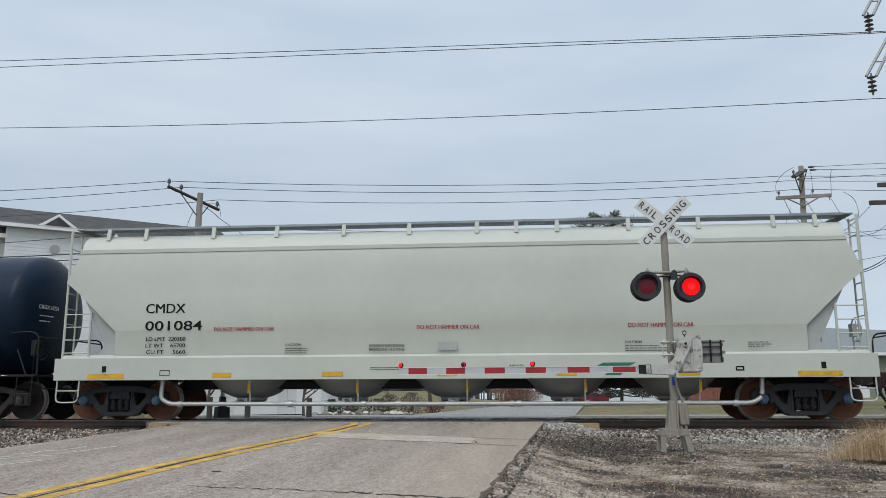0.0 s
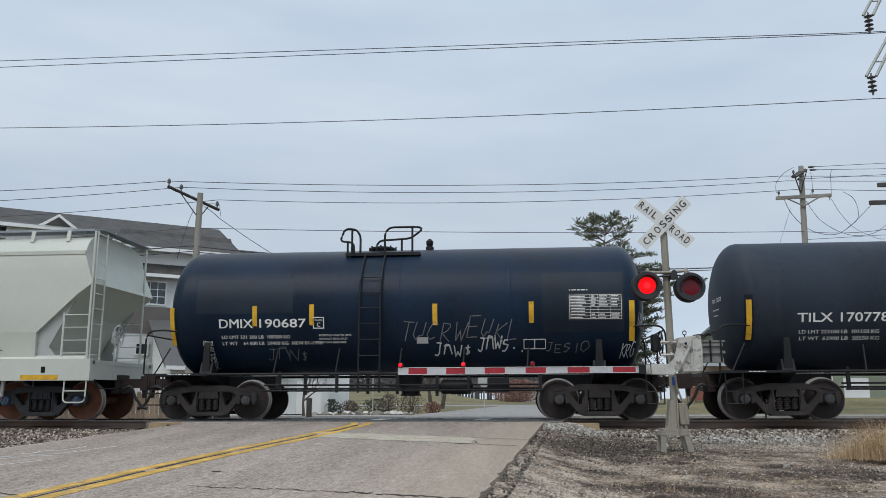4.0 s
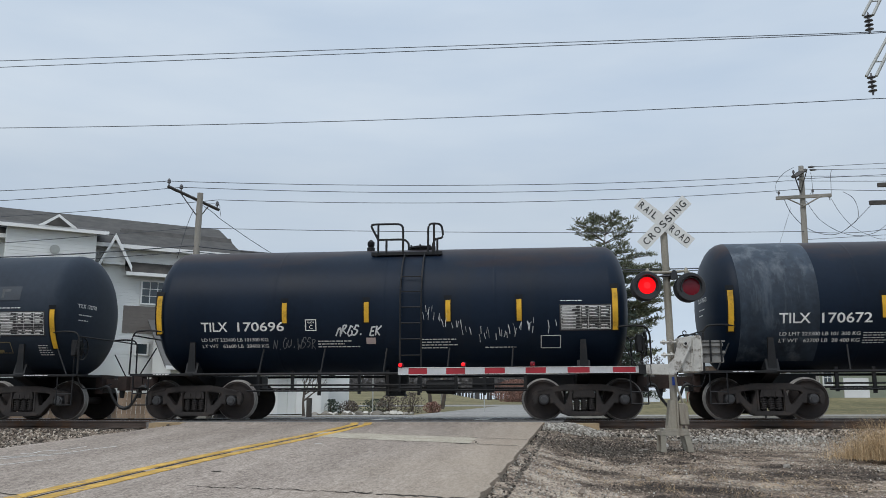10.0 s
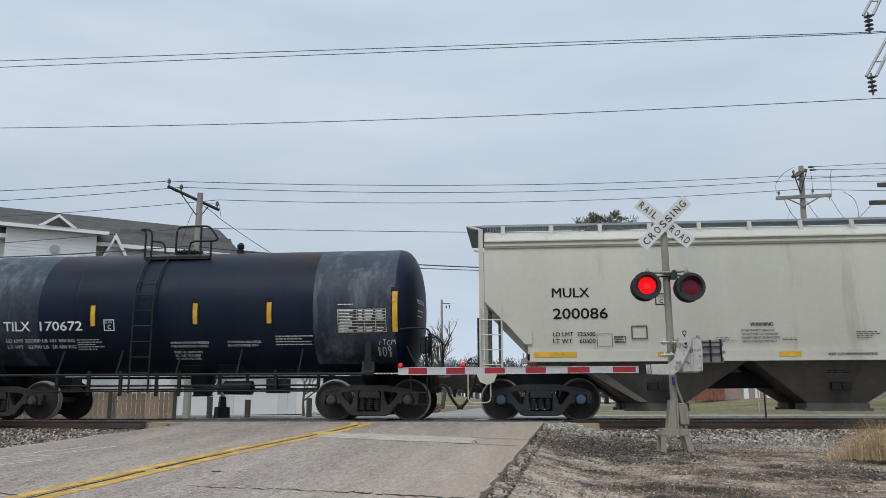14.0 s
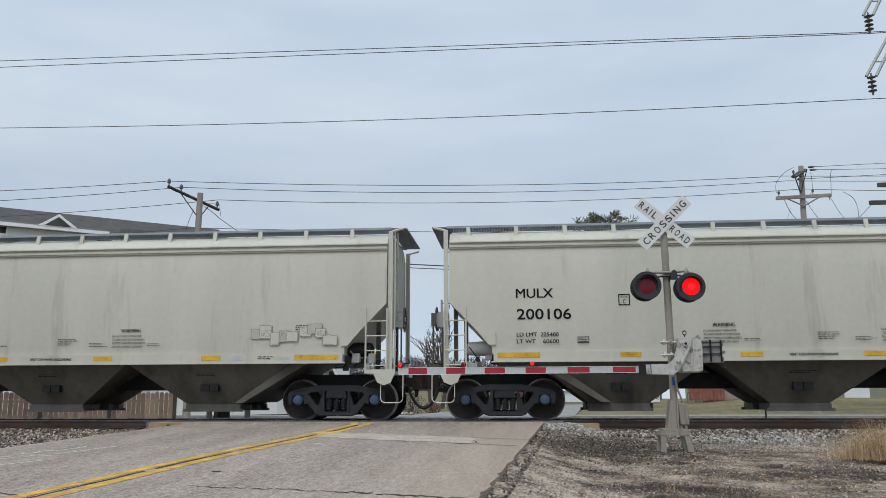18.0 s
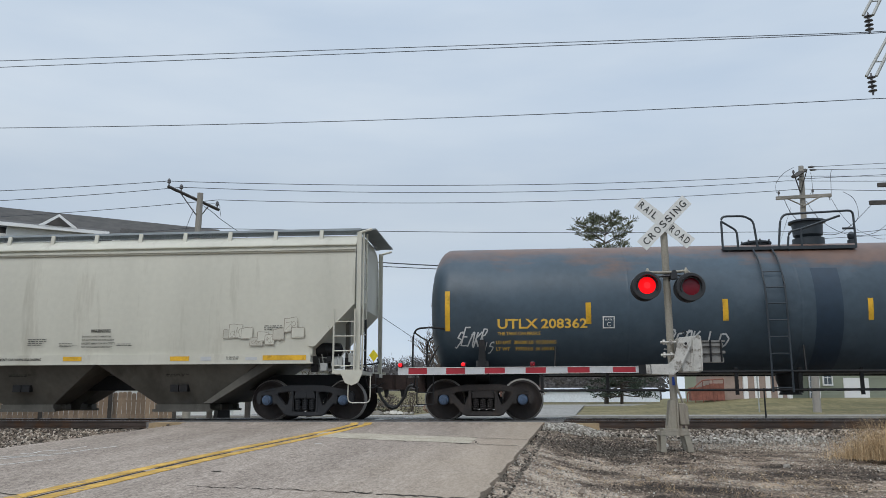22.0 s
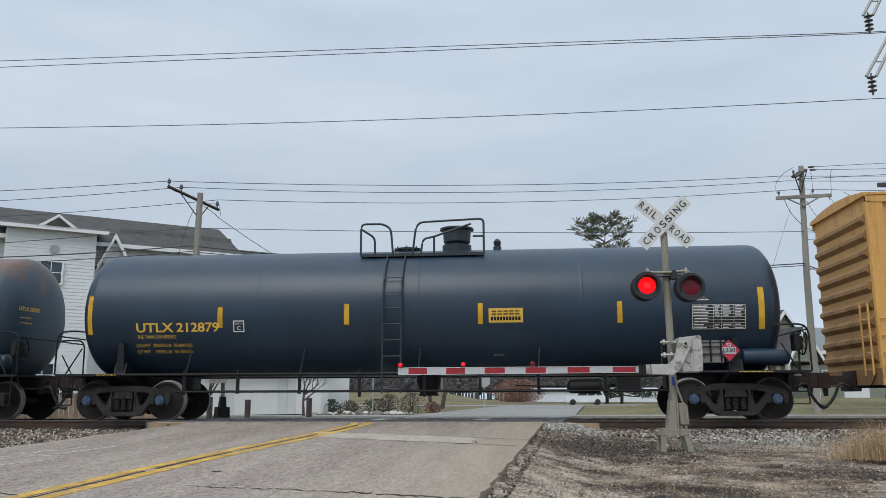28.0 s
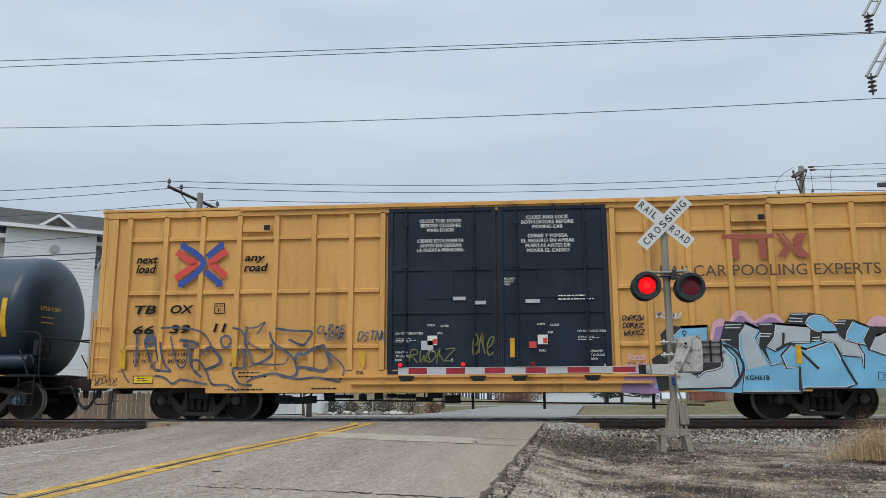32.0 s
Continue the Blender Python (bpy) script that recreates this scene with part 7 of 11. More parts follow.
        box(bm, min(e * 7.0, e * 9.1), max(e * 7.0, e * 9.1), -0.3, 0.3, 0.72, 1.02)
        part("centre_sill", bm, FRAME_BLACK, car)
        coupler(car, e * 9.08, e, 0.9)
    hand_brake(car, 9.22, -0.5, 2.0, HOPPER_GREY)
    for k, x in enumerate((-4.96, -2.44, 0.05, 2.67, 5.15)):
        bm = bmesh.new()
        lathe(bm, [(1.0, 0.98), (0.86, 0.82), (0.70, 0.66), (0.50, 0.56), (0.36, 0.52), (0.36, 0.46), (0.28, 0.42)], (x, 0, 0), "z", 28)
        ob = part("hopper_bay", bm, HOPPER_GUSSET, car, "rounded discharge cone")
        ob.scale = (1.0, 1.2, 1.0)
        bm = bmesh.new()
        tube(bm, [(x + 0.0, -0.5, 0.45), (x, -1.18, 0.40)], 0.06, 8)
        box(bm, x - 0.12, x + 0.12, -0.75, -0.45, 0.33, 0.50)
        tube(bm, [(x + 0.35, -1.3, 0.93), (x + 0.35, -1.2, 0.42)], 0.02, 6)
        part("outlet_valve", bm, HOPPER_GREY, car)
        bm = bmesh.new()
        patch(bm, x + 0.33, x + 0.38, 0.62, 0.86, flat(-1.36), 1)
        part("tag", bm, YELLOW_STRIPE, car, angle=0)
    bm = bmesh.new()
    tube(bm, bow([(-6.7, -1.25, 0.92), (-6.72, -1.25, 0.50), (-6.5, -1.25, 0.38), (-0.1, -1.25, 0.37), (6.6, -1.25, 0.38), (6.82, -1.25, 0.50), (6.84, -1.25, 0.92)]), 0.052, 10)
    for x in (-6.3, -3.7, -2.0, -1.2, 1.35, 1.5, 3.0, 5.0, 6.2):
        tube(bm, [(x, -1.25, 0.375), (x + 0.10, -1.25, 0.375)], 0.075, 10)
    part("air_pipe", bm, HOPPER_GREY, car, "long pale unloading pipe under the bays")
    bm = bmesh.new()
    box(bm, -6.6, 6.6, -0.3, 0.3, 0.72, 1.0)
    part("centre_sill", bm, FRAME_BLACK, car)
    K, D = STENCIL_BLACK, STENCIL_RED
    line(car, "CMDX", -7.04, 2.45, 0.94, 0.22, surf, K, bold=0.012)
    line(car, "001084", -7.04, 2.05, 1.36, 0.22, surf, K, bold=0.012)
    line(car, "LD LMT  220300", -7.00, 1.81, 0.94, 0.09, surf, K)
    line(car, "LT WT    65700", -7.00, 1.66, 0.94, 0.09, surf, K)
    line(car, "CU FT     5660", -6.98, 1.51, 0.93, 0.09, surf, K)
    for x in (-5.39, -0.70, 3.97):
        line(car, "DO NOT HAMMER ON CAR", x, 2.02, 1.41, 0.09, surf, D)
    for x in (-3.71, 3.89):
        line(car, "CAUTION", x, 1.67, 0.36, 0.055, surf, K)
        barblock(car, x, 1.60, 0.75 if x < 0 else 1.05, 3, 0.028, surf, K, 3)
    line(car, "MAXIMUM UNLOADING", -1.78, 1.63, 0.80, 0.06, surf, K)
    line(car, "PRESSURE 14.5 PSIG", -1.78, 1.54, 0.80, 0.06, surf, K)
    barblock(car, 6.5, 1.66, 0.5, 3, 0.025, surf, K, 5)
    bm = bmesh.new()
    patch(bm, -0.23, 0.21, 1.55, 1.73, surf)
    part("decal", bm, HOPPER_GUSSET, car, "grey square decal", angle=0)
    sl = flat(-1.626)
    stripes(car, [(-8.34, -7.46, 0.95, 1.06), (-5.38, -4.93, 0.97, 1.07), (-2.84, -2.36, 0.98, 1.08), (-0.25, 0.20, 0.98, 1.07), (2.38, 2.83, 0.98, 1.07), (5.0, 5.45, 0.97, 1.07), (7.49, 8.40, 0.94, 1.05)], sl)
    barblock(car, -1.75, 1.16, 0.8, 2, 0.025, sl, K, 6)
    barblock(car, 1.35, 1.20, 0.45, 3, 0.025, sl, K, 7)
    bm = bmesh.new()
    frame_box(bm, -6.62, -6.38, 1.02, 1.14, 0.016, sl)
    frame_box(bm, 6.2, 6.38, 1.06, 1.16, 0.03, sl)
    part("stencil_box", bm, K, car, angle=0)
    for x in (-8.0, 7.98):
        bm = bmesh.new()
        patch(bm, x, x + 0.10, 1.10, 1.24, sl, 1)
        part("decal", bm, K, car, "small dark decal", angle=0)
    bm = bmesh.new()                                    # a plain two-bar green mark
    prism(bm, [(3.25, 1.18), (3.95, 1.18), (4.1, 1.25), (3.4, 1.25)], -1.627, -1.622)
    prism(bm, [(3.42, 0.98), (3.75, 0.98), (3.85, 1.05), (3.5, 1.05)], -1.627, -1.622)
    part("maker_mark", bm, mat_once("green_mark", (0.02, 0.16, 0.10)), car, "green slanted maker's mark", angle=0)
    for s in (-1, 1):
        truck(car, s * 7.76, TRUCK_NEW, CAP_BLUE, WHEEL_RUST)


HOPPER_GUSSET = mat("grey_end_plate", (0.36, 0.37, 0.355), 0.55, var=0.12, size=0.6)


def sketch_fill():
    return mat_once("faded_tan_overpaint", (0.41, 0.39, 0.33))


def cream_hopper(at, number, ld, lt, label, seed):
    car = thing("covered_hopper", label, "hopper car", "cars of the freight train")
    CARS.append((car, at))

    def end_x(z):
        if z > 2.62:
            return 7.83
        if z > 1.62:
            return 7.83 - (2.62 - z) * 0.95
        return 6.88
    sec = mirrored([(-1.58, 1.45), (-1.588, 1.61), (-1.590, 1.63), (-1.60, 1.9), (-1.61, 2.2), (-1.615, 2.58), (-1.615, 2.62), (-1.61, 3.2), (-1.585, 3.7), (-1.56, 3.86), (-1.52, 3.98), (-1.46, 4.10), (-1.36, 4.20), (-1.20, 4.28), (-0.8, 4.34), (0, 4.37)])
    bm = bmesh.new()
    shell(bm, sec, end_x)
    part("body", bm, HOPPER_CREAM, car, "cream-painted curved body", angle=40)
    surf = lambda x, z: (x, -1.625, z)
    for s in (-1, 1):
        bm = bmesh.new()
        box(bm, -6.85, 6.85, min(s * 1.64, s * 1.42), max(s * 1.64, s * 1.42), 1.28, 1.50)
        box(bm, -6.9, 6.9, min(s * 1.66, s * 1.60), max(s * 1.66, s * 1.60), 1.27, 1.30)
        part("side_sill", bm, HOPPER_CREAM, car)
        bm = bmesh.new()
        tube(bm, [(-7.83, s * 1.585, 3.86), (7.83, s * 1.585, 3.86)], 0.030, 8)
        tube(bm, [(-7.83, s * 1.52, 4.00), (7.83, s * 1.52, 4.00)], 0.025, 8)
        part("top_chord", bm, HOPPER_CREAM, car)
    for s in (-1, 1):
        for z, y in ((3.885, 1.60), (4.0, 1.55)):
            bm = bmesh.new()
            box(bm, -7.83, 7.83, min(s * y, s * (y + 0.035)), max(s * y, s * (y + 0.035)), z - 0.012, z + 0.012)
            part("chord_lip", bm, HOPPER_CREAM, car, angle=0)
    brk = [-7.4 + 1.105 * k for k in range(14)]
    running_board(car, brk, -7.9, 7.9, 4.40, 1.32, HOPPER_CREAM, 0.5)
    for c in (-4.06, -0.17, 3.67):                      # three pairs of bays
        bm = bmesh.new()
        for s in (-1, 1):
            y0, y1, y2 = s * 1.50, s * 0.95, s * 0.28
            top = [(c - 1.92, y0, 1.30), (c + 1.92, y0, 1.30), (c + 1.92, y2, 1.30), (c - 1.92, y2, 1.30)]
            bot = [(c - 0.62, y1, 0.36), (c + 0.62, y1, 0.36), (c + 0.62, y2, 0.36), (c - 0.62, y2, 0.36)]
            t, b = [bm.verts.new(p) for p in top], [bm.verts.new(p) for p in bot]
            for i in range(4):
                bm.faces.new((t[i], t[(i + 1) % 4], b[(i + 1) % 4], b[i]))
            bm.faces.new(t)
            bm.faces.new(b)
        bmesh.ops.recalc_face_normals(bm, faces=bm.faces)
        # bay colour includes the shade below the side sill
        bay = part("hopper_bay", bm, HOPPER_SHADE, car, "sloping grey discharge bay with shade in its paint")
        for s in (-1, 1):
            bm = bmesh.new()
            box(bm, c - 0.66, c + 0.66, min(s * 0.22, s * 1.0), max(s * 0.22, s * 1.0), 0.22, 0.37)
            box(bm, c - 0.72, c + 0.72, s * 1.0 - 0.03, s * 1.0 + 0.03, 0.20, 0.26)
            tube(bm, [(c + 0.66, s * 0.6, 0.30), (c + 0.78, s * 0.6, 0.30)], 0.07, 8)
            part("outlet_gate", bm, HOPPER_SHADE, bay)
        bm = bmesh.new()
        for dx in (-0.11, 0.11):
            prism(bm, [(c + dx - 0.10, 0.66), (c + dx + 0.10, 0.66), (c + dx + 0.10, 0.82), (c + dx - 0.10, 0.82)], -1.30, -1.16)
        part("vibrator_bracket", bm, FRAME_BLACK, bay)
        barblock(car, c - 0.3, 1.05, 0.6, 2, 0.022, lambda x, z: (x, -1.36 - (z - 1.05) * 0.55, z), STENCIL_BLACK, seed)
    for e in (-1, 1):                                   # end slope sheets, their shade put into the colour
        bm = bmesh.new()
        prism(bm, [(e * 5.55, 1.30), (e * 6.5, 1.30), (e * 6.84, 1.60), (e * 6.6, 1.60)], -1.5, 1.5)
        prism(bm, [(e * 4.3, 0.40), (e * 4.5, 0.40), (e * 6.0, 1.3), (e * 5.6, 1.3)], -1.35, 1.35)
        part("slope_sheet", bm, HOPPER_SHADE, car, "sloping grey end sheet with shade in its paint")
    bm = bmesh.new()
    box(bm, -8.06, 8.06, -0.25, 0.25, 0.70, 1.06)
    part("centre_sill", bm, FRAME_BLACK, car)
    for e in (-1, 1):
        bm = bmesh.new()
        box(bm, min(e * 7.4, e * 8.03), max(e * 7.4, e * 8.03), -1.55, 1.55, 1.02, 1.10)
        box(bm, min(e * 7.35, e * 8.04), max(e * 7.35, e * 8.04), -1.64, -1.56, 1.04, 1.13)
        box(bm, min(e * 6.5, e * 8.04), max(e * 6.5, e * 8.04), 1.56, 1.64, 1.00, 1.16)
        part("end_platform", bm, HOPPER_CREAM, car)
        bm = bmesh.new()
        prism(bm, [(e * 6.80, 1.66), (e * 6.95, 1.66), (e * 7.28, 2.04), (e * 7.22, 2.14), (e * 6.92, 2.10), (e * 6.80, 1.95)], -1.640, -1.60)
        part("corner_gusset", bm, HOPPER_CREAM, car, angle=0)
        bm = bmesh.new()
        prism(bm, [(e * 7.55, 1.06), (e * 8.05, 1.06), (e * 7.95, 0.84), (e * 7.80, 0.78), (e * 7.65, 0.84)], -1.66, -1.62)
        lathe(bm, [(0.05, -1.668), (0.05, -1.655)], (e * 7.8, 0, 0.93), n=12)
        part("jacking_lug", bm, HOPPER_CREAM, car)
        for y in (-1.52, 1.46):
            bm = bmesh.new()
            box(bm, min(e * 7.86, e * 7.96), max(e * 7.86, e * 7.96), y - 0.03, y + 0.06, 1.1, 4.30)
            tube(bm, [(e * 7.9, y, 4.28), (e * 8.2, y, 4.36)], 0.03, 6)
            part("corner_post", bm, HOPPER_CREAM, car)
        if e > 0:
            side_ladder(car, e * 8.00, -1.46, 1.1, 4.34, 0.42, HOPPER_CREAM, along="y")
        side_ladder(car, 7.37 if e > 0 else -7.94, -1.62, 1.1, 2.5, 0.48, HOPPER_CREAM, 0.33)
        for dx in (7.46, 7.70):                         # posts that carry the end slope, coloured dark for its shade
            bm = bmesh.new()
            box(bm, min(e * dx, e * (dx + 0.09)), max(e * dx, e * (dx + 0.09)), -0.75, -0.60, 1.1, 2.7)
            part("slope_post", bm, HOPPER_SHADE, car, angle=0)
        bm = bmesh.new()
        tube(bm, bow([(e * 7.72, -1.60, 1.02), (e * 7.72, -1.62, 0.40), (e * 8.22, -1.62, 0.40), (e * 8.22, -1.60, 1.02)]), 0.013, 6)
        part("stirrup", bm, HOPPER_CREAM, car)
        bm = bmesh.new()
        box(bm, min(e * 7.83, e * 8.25), max(e * 7.83, e * 8.25), -1.3, 1.3, 4.39, 4.42)
        part("running_board", bm, GRATING, car, angle=0)
        bm = bmesh.new()
        tube(bm, [(e * 8.0, -1.1, 1.1), (e * 8.0, -1.1, 2.3)], 0.03, 6)
        part("brake_rod", bm, FRAME_BLACK, car)
        if e > 0 or seed == 2:
            bm = bmesh.new()
            lathe(bm, [(0.05, -0.36), (0.15, -0.31), (0.17, 0.0), (0.15, 0.31), (0.05, 0.36)], (e * 7.12, -1.12, 1.60), "x", 18)
            part("air_reservoir", bm, FRAME_BLACK if e > 0 else HOPPER_GUSSET, car, "horizontal cylindrical air reservoir")
        rnd = random.Random(seed * 3 + e)
        for k in range(9 if e > 0 or seed == 2 else 2):   # valves, levers and fittings under the end slope
            x, y, z = e * (6.85 + 0.12 * k), rnd.uniform(-1.35, -0.9), rnd.uniform(1.14, 1.42)
            bm = bmesh.new()
            a, b, c = rnd.uniform(0.04, 0.10), rnd.uniform(0.04, 0.08), rnd.uniform(0.05, 0.12)
            box(bm, x - a, x + a, y - b, y + b, z - c, z + c)
            tube(bm, [(x, y, z), (x + rnd.uniform(-0.2, 0.2), y - 0.1, z + rnd.uniform(0.1, 0.3))], 0.014, 5)
            bmesh.ops.bevel(bm, geom=bm.edges[:24], offset=0.01, segments=1, affect="EDGES")
            part("brake_fitting", bm, HOPPER_GUSSET if k % 3 else FRAME_BLACK, car)
        bm = bmesh.new()
        tube(bm, bow([(e * 8.2, -0.6, 1.4), (e * 8.3, -0.9, 1.3), (e * 7.6, -1.2, 1.2)]), 0.02, 6)
        part("air_pipe", bm, FRAME_BLACK, car)
        coupler(car, e * 8.0, e, 0.545)
    at_end = 8.17 if seed == 1 else -8.17               # the hand brake stands at one end only
    hand_brake(car, at_end, -1.0, 2.3, HOPPER_SHADE)
    bm = bmesh.new()
    box(bm, min(at_end * 0.965, at_end), max(at_end * 0.965, at_end), -1.14, -0.86, 2.08, 2.46)
    bmesh.ops.bevel(bm, geom=bm.edges[:], offset=0.03, segments=2, affect="EDGES")
    part("brake_housing", bm, HOPPER_GUSSET, car, "grey hand-brake housing")
    bm = bmesh.new()
    for k in range(19):                                 # its chain
        lathe(bm, [(0.010, -0.012), (0.019, 0.0), (0.010, 0.012)], (at_end * 0.983, -1.08 + 0.012 * (k % 2), 2.06 - 0.05 * k), "z", 5)
    part("brake_chain", bm, FRAME_BLACK, car, "hanging brake chain")
    K = STENCIL_BLACK
    line(car, "MULX", -6.33, 2.69, 0.82, 0.21, surf, K, bold=0.012)
    line(car, number, -6.32, 2.21, 1.20, 0.24, surf, K, bold=0.012)
    line(car, ld, -6.33, 1.83, 0.92, 0.09, surf, K)
    line(car, lt, -6.33, 1.68, 0.92, 0.09, surf, K)
    plate_mark(car, -4.08, 2.50, "C", surf, K, 0.25)
    for x in (-2.09, 1.62):
        line(car, "WARNING", x, 2.01, 0.48, 0.085, surf, K)
        line(car, "DO NOT APPLY VIBRATOR", x - 0.2, 1.90, 0.70, 0.045, surf, K)
        line(car, "TO ANY PART OF CAR BODY", x - 0.2, 1.82, 0.78, 0.045, surf, K)
        line(car, "EXCEPT VIBRATOR BRACKETS", x - 0.2, 1.74, 0.80, 0.045, surf, K)
        line(car, "USE ON LOADED CAR ONLY", x - 0.2, 1.66, 0.74, 0.045, surf, K)
        barblock(car, x - 0.75, 1.76, 0.45, 3, 0.02, surf, K, seed + 2)
        barblock(car, x + 0.65, 1.74, 0.4, 2, 0.02, surf, K, seed + 3)
    barblock(car, 0.1, 1.86, 0.5, 4, 0.025, surf, K, seed + 4)
    bm = bmesh.new()
    frame_box(bm, -5.00, -4.75, 1.68, 1.82, 0.014, surf)
    for k in range(3):
        patch(bm, -4.98, -4.78 - 0.02 * k, 1.70 + 0.04 * k, 1.715 + 0.04 * k, surf)
    part("stencil_box", bm, K, car, angle=0)
    for x0, x1, z0, z1, w in ((-5.38, -5.04, 1.60, 1.88, 0.012), (-4.63, -4.28, 1.75, 2.05, 0.03)) if seed == 1 else ():
        bm = bmesh.new()
        frame_box(bm, x0, x1, z0, z1, w, surf)
        part("card_frame", bm, HOPPER_SHADE, car, "rusty outlined card frame", angle=0)
    sl = flat(-1.648)
    stripes(car, [(-6.76, -5.83, 1.37, 1.48), (-4.09, -3.64, 1.37, 1.47), (-1.54, -1.08, 1.36, 1.46), (1.01, 1.46, 1.36, 1.46), (3.58, 4.03, 1.35, 1.45), (5.75, 6.75, 1.35, 1.46)], sl)
    line(car, "VENT CAR WHEN UNLOADING", -0.53, 1.37, 1.01, 0.06, sl, K)
    barblock(car, 4.9, 1.42, 0.4, 2, 0.025, sl, K, seed + 5)
    bm = bmesh.new()
    patch(bm, 4.3, 4.55, 1.35, 1.44, sl)
    patch(bm, 5.35, 5.62, 1.36, 1.42, sl)
    for one in pieces(bm):
        part("decal", one, WHITE_TAPE, car, "small pale decal", angle=0)
    rnd = random.Random(seed)                            # painted-over squares near the end
    sketch = mat_once("brown_sketch_marker", (0.25, 0.225, 0.185))
    for k in range(9):
        x, z = 4.75 + 0.21 * k + rnd.uniform(-0.05, 0.05), 1.70 + rnd.uniform(-0.02, 0.16 + 0.02 * k)
        w, h = rnd.uniform(0.20, 0.34), rnd.uniform(0.18, 0.34)
        up = flat(-1.6262 - 0.0012 * k)
        bm = bmesh.new()
        patch(bm, x, x + w, z, z + h, up)
        ob = part("paint_patch", bm, HOPPER_CREAM if k % 3 else sketch_fill(), car, "weathered painted-over square", angle=0)
        bm = bmesh.new()
        over = flat(-1.6268 - 0.0012 * k)
        c = [(x, z), (x + w, z + rnd.uniform(-0.03, 0.03)), (x + w + rnd.uniform(-0.03, 0.03), z + h), (x + 0.01, z + h + rnd.uniform(-0.03, 0.03)), (x, z)]
        for p, q in zip(c, c[1:]):
            ribbon(bm, [(p[0] + (q[0] - p[0]) * t / 5, p[1] + (q[1] - p[1]) * t / 5 + rnd.uniform(-0.012, 0.012)) for t in range(6)], rnd.uniform(0.008, 0.018), over)
        if k % 2:
            scrawl(bm, x + 0.02, z + 0.03, w * 0.8, h * 0.7, 2, 0.014, over, seed * 20 + k)
        part("outline", bm, sketch, ob, angle=0)
    barblock(car, 5.75, 2.12, 0.6, 3, 0.025, surf, K, seed + 6)
    for s in (-1, 1):
        truck(car, s * 6.62, TRUCK_NEW, CAP_BLUE, WHEEL)
    return car


BOX_END = mat("dirty_yellow_end", (0.36, 0.205, 0.085), 0.65, var=0.25, size=0.7, fine=10, bump=0.05, dirt=((0.17, 0.105, 0.055), 0.4, 0.5), streak=True, spec=0.25)


